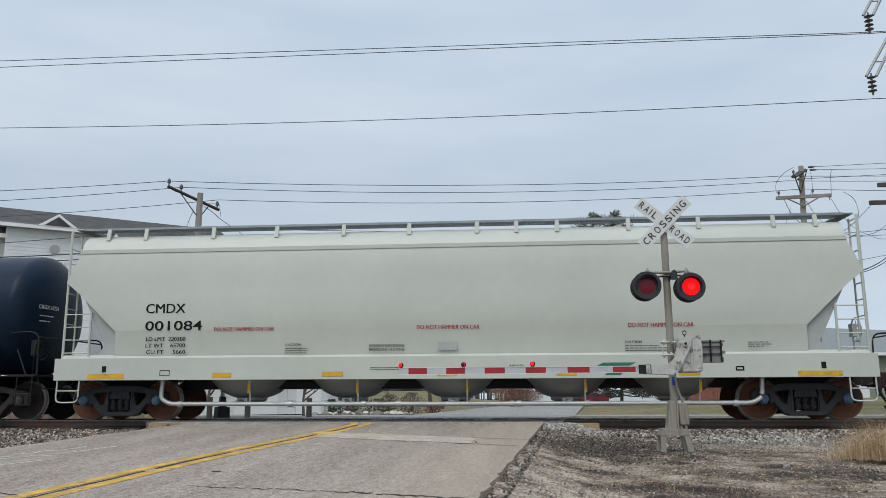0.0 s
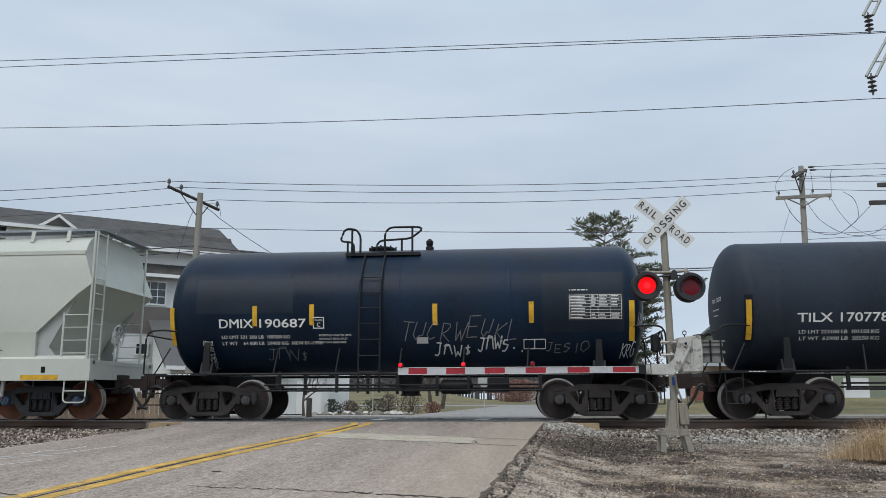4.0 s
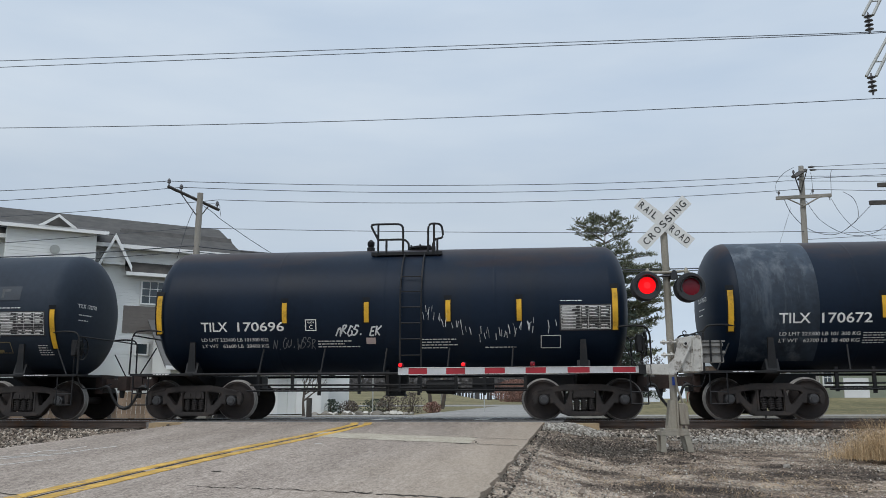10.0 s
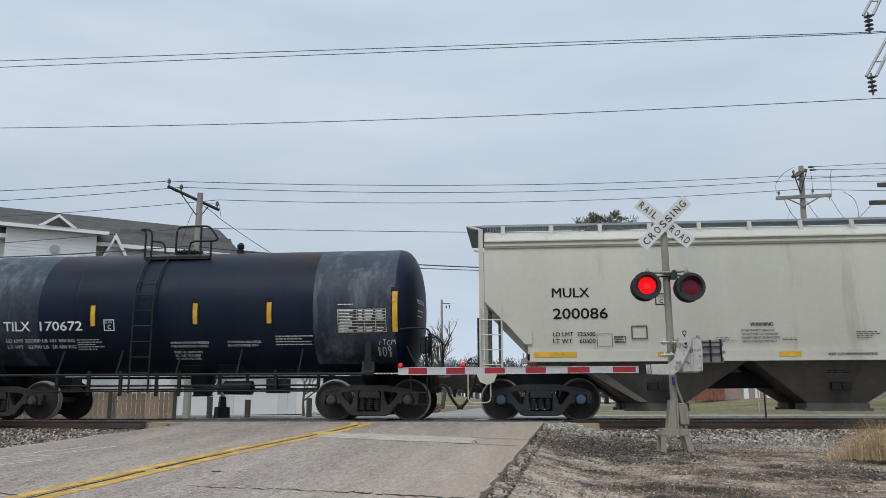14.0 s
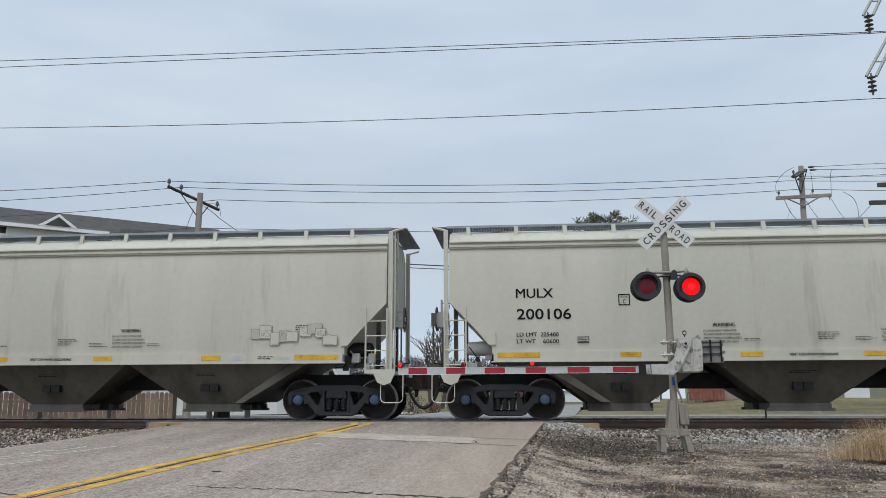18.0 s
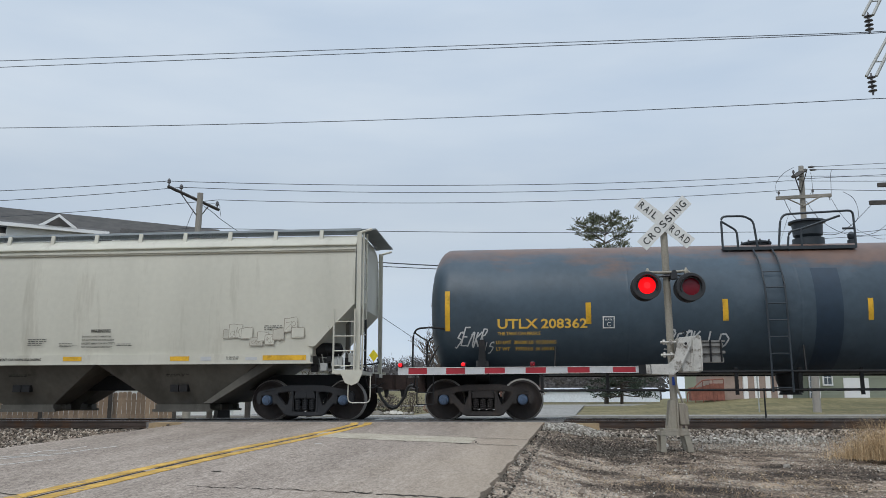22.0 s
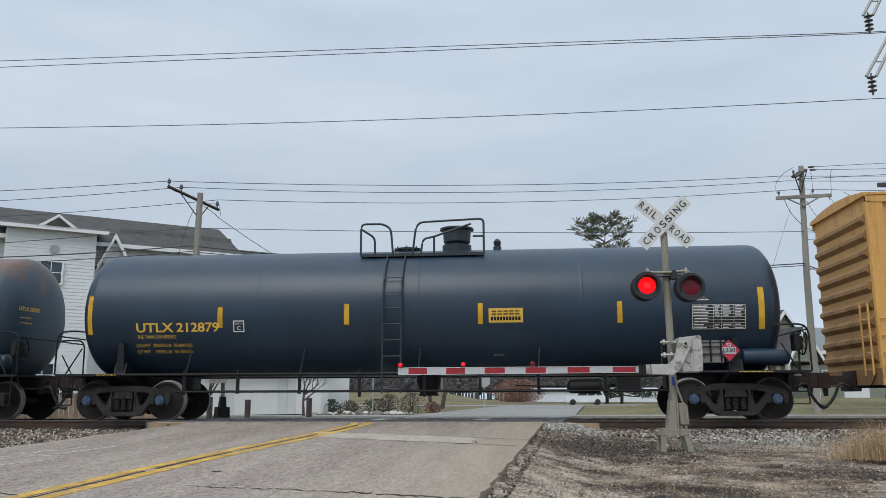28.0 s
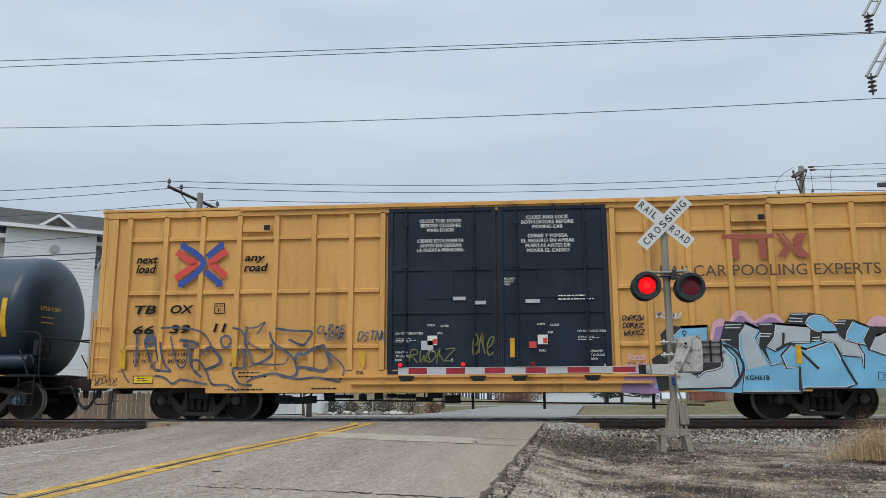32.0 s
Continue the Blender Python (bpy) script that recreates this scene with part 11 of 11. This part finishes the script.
def plants():
    rnd = random.Random(31)
    # the old pine: few long level limbs in layers, with gaps between
    limbs = []
    for z, reach in ((4.6, 5.5), (6.2, 8.0), (7.6, 6.0), (9.2, 8.8), (11.0, 9.5), (12.4, 7.0), (13.6, 10.2), (15.4, 9.5), (16.8, 10.5), (18.2, 8.0), (19.8, 8.6), (21.6, 7.6), (23.0, 6.8), (24.6, 5.8), (26.0, 4.8), (27.2, 3.8), (28.0, 2.6)):
        for k in range(6 if z < 22 else 5):
            limbs.append((z + rnd.uniform(-0.25, 0.25), reach * (1.28 if z < 21 else 1.0) * rnd.uniform(0.7, 1.0), rnd.uniform(-0.06, 0.14) + (0.30 if z > 23 else 0.0)))
    conifer("pine_tree", "tall old pine with open layered limbs", 13.7, 104.0, ground_z(13.7, 104.0), 27.8, limbs, 3, NEEDLES_PALE, 0.35, 0.62, 8, 0.9)
    limbs = []
    for k in range(110):
        f = 0.06 + 0.93 * k / 109
        limbs.append((19.0 * f, 4.7 * (1.02 - f) ** 0.8 + 0.25, rnd.uniform(-0.30, -0.05)))
    conifer("spruce_tree", "dense dark green spruce", 15.2, 98.0, ground_z(15.2, 98.0), 18.6, limbs, 4, NEEDLES, 0.5, 0.55, 7)
    bare_tree(-5.9, 46, -0.4, 10.6, 2, "leafless young tree with rising branches", spread=0.42)
    bare_tree(-6.9, 47, -0.4, 10.2, 12, "leafless young tree with rising branches", spread=0.42)
    bare_tree(-16.2, 22.5, -0.4, 5.5, 5)
    bare_tree(-8.4, 34, -0.4, 2.6, 7, "low leafless ornamental tree")
    bare_tree(-9.9, 18, -0.4, 4.2, 9, "small leafless tree with pale twigs", spread=0.6)
    shrub(0.4, 93, -0.15, 3.4, 3.0, RED_SHRUB, 3, "wide reddish-brown shrub standing in the field", 7500, 0.13)
    for x, y, r, h, m, s in ((-7.9, 31, 0.9, 1.1, TWIG, 1), (-6.6, 32, 0.8, 1.3, TWIG, 2), (-9.1, 33, 1.0, 0.9, NEEDLES, 3), (-10.2, 30, 0.7, 0.8, TWIG, 4), (-5.4, 34, 0.6, 0.7, RED_SHRUB, 5), (-11.3, 29.5, 0.6, 0.9, NEEDLES, 6)):
        shrub(x, y, ground_z(x, y), r, h, m, s, "low rounded garden shrub in winter state" if m is not NEEDLES else "low dark evergreen shrub")
    rnd = random.Random(4)
    for k in range(16):
        x, y = -11.8 + 0.38 * k + rnd.uniform(-0.1, 0.1), 26.5 + 0.12 * k + rnd.uniform(-0.3, 0.3)
        bm = bmesh.new()
        bmesh.ops.create_icosphere(bm, subdivisions=2, radius=rnd.uniform(0.16, 0.34))
        for v in bm.verts:
            v.co *= 1 + 0.3 * noise.noise(v.co * 4 + Vector((k, 0, 0)))
            v.co.z *= 0.65
        ob = part("boulder", bm, STONE_PALE, angle=25)
        ob.location = (x, y, ground_z(x, y) + 0.06)
        tagged(ob, "pale landscaping boulder at the edge of the garden bed", "rock", "boulders along the bed")
    # dry grass at the edge of the shoulder
    c = thing("dry_grass_clump", "tall clump of dry straw-coloured grass", "grass", m=pose(5.35, -6.35, -0.42))
    vs, fs = [], []
    for _ in range(3400):
        bx, by = rnd.gauss(0.25, 0.36), rnd.gauss(0, 0.25)
        a, l = rnd.uniform(0, 6.28), rnd.uniform(0.12, 0.88) ** 1.3 * math.exp(-((bx - 0.3) / 0.85) ** 2)
        lean, twist = rnd.uniform(0.1, 1.5), rnd.uniform(-1.3, 1.3)
        w = rnd.uniform(0.0014, 0.0034)
        k = len(vs)
        px, py = math.cos(a), math.sin(a)
        for j in range(5):
            f = j / 4
            cs, sn = math.cos(a + twist * f), math.sin(a + twist * f)
            q = (bx + cs * l * lean * f * f * 0.8, by + sn * l * lean * f * f * 0.8, l * f * (1 - 0.42 * lean * f * f))
            ww = w * (1 - 0.75 * f)
            vs += [(q[0] - py * ww, q[1] + px * ww, q[2]), (q[0] + py * ww, q[1] - px * ww, q[2])]
        fs += [(k + 2 * j, k + 2 * j + 1, k + 2 * j + 3, k + 2 * j + 2) for j in range(4)]
    me = bpy.data.meshes.new("foliage")
    me.from_pydata(vs, [], fs)
    me.materials.append(DRY_GRASS)
    new("foliage", me).parent = c
    # bare woods on the far side of the fields
    vs, fs = [], []
    for k in range(620):
        x, y = rnd.uniform(-85, 46), rnd.uniform(232, 268)
        h = (13.8 + 1.8 * noise.noise((x * 0.05, 2, 0)) + 1.2 * noise.noise((x * 0.25, 7, 0))) * rnd.uniform(0.72, 1.05)
        for j in range(70):
            f = rnd.random() ** 0.8
            wide = h * 0.22 * math.sin(math.pi * min(0.98, 0.12 + 0.86 * f)) ** 0.8
            o = Vector((x + rnd.uniform(-1, 1) * wide, y + rnd.uniform(-1, 1) * wide, 0.4 + h * (0.12 + 0.80 * f)))
            q = Vector((rnd.gauss(0, 0.35), rnd.gauss(0, 0.3), rnd.uniform(0.4, 1.0))) * rnd.uniform(0.5, 1.3)
            p = Vector((rnd.uniform(0.18, 0.85) * (1.12 - f), 0, rnd.uniform(-0.05, 0.05)))
            i = len(vs)
            vs += [tuple(o - p), tuple(o + p), tuple(o + q)]
            fs.append((i, i + 1, i + 2))
        i = len(vs)
        vs += [(x - 0.16, y, -0.5), (x + 0.16, y, -0.5), (x + 0.06, y, h * 0.75), (x - 0.06, y, h * 0.75)]
        fs.append((i, i + 1, i + 2, i + 3))
    me = bpy.data.meshes.new("far_woods")
    me.from_pydata(vs, [], fs)
    me.materials.append(FAR_WOODS)
    tagged(new("far_woods", me), "grey-brown leafless woods beyond the fields", "woods", kind="stuff")


def far_shed():
    """The long low pale building across the field."""
    h = thing("shed", "long low pale-walled shed across the field", "building", m=pose(4.6, 148, -0.55, 0, 0, 2))
    bm = bmesh.new()
    lapped(bm, -3.2, 24.0, 0.0, 2.3, -4.0, 0.4)
    q = [bm.verts.new(p) for p in ((-3.2, -4, 0), (-3.2, 4, 0), (-3.2, 4, 2.3), (-3.2, 0, 2.8), (-3.2, -4, 2.3))]
    bm.faces.new(q)
    part("wall", bm, mat_once("pale_blue_white_siding", (0.66, 0.70, 0.74), 0.6), h, angle=0)
    bm = bmesh.new()
    prism(bm, [(-4.4, 2.25), (0, 2.85), (4.4, 2.25), (4.4, 2.2), (0, 2.75), (-4.4, 2.2)], -3.5, 24.3, "yz")
    part("roof", bm, mat_once("pale_metal_roof", (0.45, 0.47, 0.49), 0.5), h, "pale metal roof", angle=0)


def far_signal():
    """The signal on the other side of the track, seen between the cars."""
    ob = thing("crossing_signal", "crossing signal beyond the track with red lamps", "crossing signal", m=pose(-8.66, 4.0, -0.2, 0, 0, 38))
    bm = bmesh.new()
    tube(bm, [(0, 0, 0.3), (0, 0, 4.5)], 0.063, 16)
    part("mast", bm, ALU, ob)
    bm = bmesh.new()
    prism(bm, [(-0.26, -0.1), (0.26, -0.1), (0.26, 0.02), (-0.26, 0.02)], -0.26, 0.26)
    prism(bm, [(-0.2, 0.02), (0.2, 0.02), (0.17, 0.45), (-0.17, 0.45)], -0.18, 0.18)
    prism(bm, [(-0.1, 0.45), (0.1, 0.45), (0.07, 0.75), (-0.07, 0.75)], -0.1, 0.1)
    part("base_casting", bm, FRAME_BLACK, ob)
    crossbuck(ob, 4.02, -0.085)
    bm = bmesh.new()
    tube(bm, bow([(-0.5, -0.2, 2.62), (-0.5, -0.05, 2.98), (0.5, -0.05, 2.98), (0.5, 0.2, 2.75)]), 0.028, 8)
    part("lamp_arm", bm, ALU, ob)
    global FAR_LAMPS
    FAR_LAMPS = [flasher(ob, -0.62, 2.76), flasher(ob, 0.06, 2.76)]
    for lens in FAR_LAMPS:
        lens.matrix_basis = pose(*lens.location, 0, 0, 180)
    bm = bmesh.new()
    prism(bm, [(-0.5, 1.15), (0.05, 1.15), (0.05, 1.75), (-0.42, 1.75)], -0.2, 0.2)
    part("gate_machine", bm, CAST_ALU, ob)
    bm = bmesh.new()
    for x in (0.42,):
        lathe(bm, [(0.25, 0.0), (0.25, 0.02), (0.17, 0.05), (0.16, 0.2), (0.06, 0.24)], (x, 0.1, 2.76), "y", 22)
    part("lamp_back", bm, HOPPER_GUSSET, ob, "grey back of the lamp for the other road")


STAKE = (-13.45, 9.5, -0.47)


def signs():
    s = thing("traffic_sign", "grey back of an octagonal traffic sign on a thin post", "traffic sign", m=pose(-1.85, 29.5, -0.55))
    bm = bmesh.new()
    prism(bm, [(0.40 * math.cos(math.pi / 8 + k * math.pi / 4), 2.02 + 0.40 * math.sin(math.pi / 8 + k * math.pi / 4)) for k in range(8)], -0.01, 0.0)
    part("panel", bm, HOPPER_GUSSET, s)
    bm = bmesh.new()
    box(bm, -0.03, 0.03, 0.0, 0.04, 0, 2.3)
    part("post", bm, HOPPER_GUSSET, s)
    s = thing("traffic_sign", "yellow diamond warning sign with white plate below", "traffic sign", m=pose(12.7, 24.3, -0.3, 0, 0, -58))
    bm = bmesh.new()
    prism(bm, [(0, 2.35), (0.53, 2.88), (0, 3.41), (-0.53, 2.88)], -0.01, 0.0)
    part("panel", bm, mat_once("bright_yellow_sign", (0.80, 0.62, 0.01)), s)
    bm = bmesh.new()
    for a, b in ((-0.12, 2.72), (0.02, 2.9), (-0.06, 3.02)):
        box(bm, a, a + 0.12, -0.016, -0.012, b, b + 0.12)
    part("symbol", bm, SIGN_BLACK, s, angle=0)
    bm = bmesh.new()
    box(bm, -0.03, 0.03, 0.0, 0.04, 0, 3.3)
    part("post", bm, HOPPER_GUSSET, s)
    s = thing("post", "thin dark post with a cap in the grass", "post", m=pose(10.4, 15.5, -0.4))
    bm = bmesh.new()
    tube(bm, [(0, 0, 0), (0, 0, 1.25)], 0.035, 8)
    part("shaft", bm, FRAME_BLACK, s)
    p = thing("utility_pole", "thin distant wooden pole with a short bracket", "utility pole", m=pose(-6.27, 50, -0.5))
    bm = bmesh.new()
    tube(bm, [(0, 0, 0), (0, 0, 9.45)], [0.115, 0.095], 10)
    part("pole", bm, POLE_WOOD, p)
    bm = bmesh.new()
    box(bm, 0.0, 0.75, -0.05, 0.05, 9.06, 9.13)
    part("bracket", bm, ARM_WOOD, p)
    for x, z in ((0.40, 8.75), (0.68, 8.78)):
        insulator(p, (x, 0, z), 1.2)
    s = thing("traffic_sign", "small yellow diamond sign on a thin post", "traffic sign", m=pose(-8.65, 29.5, -0.55, 0, 0, 52))
    bm = bmesh.new()
    prism(bm, [(0, 3.22), (0.38, 3.60), (0, 3.98), (-0.38, 3.60)], -0.01, 0.0)
    part("panel", bm, mat_once("bright_yellow_sign", (0.80, 0.62, 0.01)), s)
    bm = bmesh.new()
    box(bm, -0.03, 0.03, 0.0, 0.04, 0, 3.9)
    part("post", bm, HOPPER_GUSSET, s)
    p = thing("marker_stake", "thin leaning orange and white marker stake", "stake", m=pose(*STAKE, 0, 11.5, 0))
    for k in range(4):
        bm = bmesh.new()
        tube(bm, [(0, 0, 0.36 * k), (0, 0, 0.36 * k + 0.36)], 0.018, 6)
        part("band", bm, mat_once("orange_stake", (0.62, 0.20, 0.08)) if k % 2 else WHITE_TAPE, p, angle=0)
    for x, y, h in ((-10.9, 8.8, 1.1), (-9.3, 8.2, 1.0), (-7.4, 9.3, 1.05)):
        p = thing("bollard", "short dark wooden post beside the track", "post", m=pose(x, y, -0.55))
        bm = bmesh.new()
        tube(bm, [(0, 0, 0), (0, 0, h)], 0.10, 10)
        part("shaft", bm, ARM_WOOD, p)


VEHICLES = []


def vehicle(label, cat, body, m, x_ref, t_ref, y, speed, facing):
    v = thing(cat, label, "car" if cat != "pickup_truck" else "pickup truck")
    low, top, glass = body
    bm = bmesh.new()
    prism(bm, low, -0.88, 0.88)
    bmesh.ops.bevel(bm, geom=bm.edges[:], offset=0.06, segments=2, affect="EDGES")
    part("body", bm, m, v)
    bm = bmesh.new()
    prism(bm, top, -0.74, 0.74)
    bmesh.ops.bevel(bm, geom=bm.edges[:], offset=0.05, segments=2, affect="EDGES")
    part("roof", bm, m, v)
    for g in glass:
        for y0 in (-0.755, 0.745):
            bm = bmesh.new()
            prism(bm, g, y0, y0 + 0.01)
            part("window", bm, WINDOW_GLASS, v, angle=0)
    for x in (-1.38, 1.42):
        for y0 in (-0.82, 0.82):
            bm = bmesh.new()
            lathe(bm, [(0.20, -0.11), (0.33, -0.10), (0.34, 0.0), (0.33, 0.10), (0.20, 0.11)], (x, y0, 0.33), "y", 20)
            w = part("wheel", bm, RUBBER, v)
            bm = bmesh.new()
            lathe(bm, [(0.20, -0.12), (0.17, -0.10), (0.05, -0.115)], (x, y0, 0.33), "y", 16)
            part("rim", bm, HOPPER_GREY, w)
    for x, mm in ((-2.22, LENS_DARK), (2.22, WHITE_TAPE)):
        for y0 in (-0.6, 0.6):
            bm = bmesh.new()
            box(bm, x - 0.03, x + 0.03, y0 - 0.16, y0 + 0.16, 0.66, 0.80)
            part("tail_light" if x < 0 else "headlight", bm, mm, v, angle=0)
    VEHICLES.append((v, x_ref, t_ref, y, speed, facing))


def vehicles():
    sedan = ([(-2.25, 0.25), (2.25, 0.25), (2.28, 0.62), (1.9, 0.80), (1.2, 0.90), (-1.6, 0.96), (-2.25, 0.88)], [(1.15, 0.88), (0.45, 1.38), (-0.9, 1.42), (-1.75, 0.94)], [[(0.95, 0.94), (0.42, 1.32), (-0.1, 1.35), (-0.1, 0.94)], [(-0.2, 0.94), (-0.2, 1.35), (-0.85, 1.35), (-1.4, 0.98)]])
    suv = ([(-2.25, 0.28), (2.25, 0.28), (2.28, 0.75), (2.0, 0.92), (1.1, 1.02), (-2.15, 1.08), (-2.28, 0.9)], [(1.1, 1.0), (0.55, 1.62), (-1.85, 1.66), (-2.18, 1.05)], [[(0.92, 1.08), (0.5, 1.54), (-0.2, 1.56), (-0.2, 1.08)], [(-0.3, 1.08), (-0.3, 1.56), (-1.15, 1.56), (-1.15, 1.08)], [(-1.25, 1.08), (-1.25, 1.56), (-1.75, 1.55), (-1.98, 1.1)]])
    pickup = ([(-2.75, 0.38), (2.55, 0.38), (2.58, 0.85), (2.3, 1.02), (1.1, 1.08), (-2.75, 1.06)], [(1.05, 1.06), (0.55, 1.66), (-0.65, 1.68), (-0.8, 1.06)], [[(0.88, 1.12), (0.5, 1.58), (0.1, 1.58), (0.1, 1.12)], [(0.0, 1.12), (0.0, 1.58), (-0.6, 1.58), (-0.68, 1.12)]])
    white = mat("white_car_paint", (0.72, 0.73, 0.74), 0.25, var=0.04)
    red = mat("dark_red_car_paint", (0.16, 0.018, 0.024), 0.25, var=0.1)
    dark = mat("dark_car_paint", (0.03, 0.034, 0.04), 0.25, var=0.1)
    vehicle("dark red sedan driving along the far street", "sedan", sedan, red, 8.74, 0.0, 77.5, -14.7, 180)
    vehicle("dark grey car driving along the far street", "sedan", sedan, dark, -0.2, 2.0, 75.5, -15.0, 180)
    vehicle("white sport utility car driving along the far street", "suv", suv, white, 6.66, 18.4, 75.5, -17.6, 180)
    vehicle("white pickup truck driving along the far street", "pickup_truck", pickup, white, -2.29, 19.0, 70.8, 14.1, 0)
    vehicle("white sport utility car with dark windows on the far street", "suv", suv, white, 8.02, 28.0, 75.0, -15.6, 180)


apartment_house()
side_house()
brick_house()
board_fence()
utility_poles()
wires()
plants()
far_shed()
far_signal()
signs()
vehicles()
# ---- motion ----
def travelled(t):
    """Metres that the train has gone since 16 s."""
    u = (t - 16.0) / 16.0
    return 17.75 * (4.03233 * u - 0.00368 * u ** 2 - 0.07251 * u ** 3 + 0.00283 * u ** 4 + 0.02325 * u ** 5)


def motions():
    ts = [2.0 * k for k in range(17)]
    for car, at in CARS:
        walk(car, [(t, pose(at - travelled(t), 0, 0)) for t in ts])
    ws = sorted(set([round(2 * k / 15, 4) for k in range(241)] + [32.0]))
    turns = [(t, math.degrees(-travelled(t) / R_WHEEL)) for t in ws]
    for w in WHEELS:
        x, y, z = w.matrix_basis.translation
        walk(w, [(t, pose(x, y, z) @ Matrix.Rotation(radians(a), 4, "Y")) for t, a in turns])
    blink()
    drive()


def blink():
    """The two lamps light in turn: each lens turns its lit face out and in again."""
    step = 1.497

    def rows(first_out, on, off):
        """Turns out at on + k * step and in at off + k * step."""
        out = [(0.0, 0.0 if first_out else 180.0)]
        k = -1
        while on + k * step < 32:
            for t0, a, b in ((on + k * step, 180.0, 0.0), (off + k * step, 0.0, 180.0)):
                for dt, f in ((-0.06, 0.0), (-0.03, 0.0), (0.0, 0.0), (0.025, 0.33), (0.05, 0.67), (0.075, 1.0), (0.105, 1.0), (0.135, 1.0)):
                    t = round(t0 + 0.01 + dt, 4)
                    if 0.02 < t < 31.97:
                        out.append((t, a + (b - a) * f))
            k += 1
        out.sort()
        return out + [(32.0, out[-1][1])]
    right = rows(True, 1.36, 1.88)
    left = rows(False, 1.80 - step, 1.38)
    both = [(LAMPS[0], left), (LAMPS[1], right), (ARM_LAMPS[1], left), (ARM_LAMPS[0], right)]
    for lens, rr in both:
        x, y, z = lens.matrix_basis.translation
        walk(lens, [(t, pose(x, y, z, 0, 0, a)) for t, a in rr])


def drive():
    for v, x, t0, y, speed, facing in VEHICLES:
        walk(v, [(t, pose(x + speed * (t - t0), y, -0.42, 0, 0, facing)) for t in (0.0, 16.0, 32.0)])


motions()
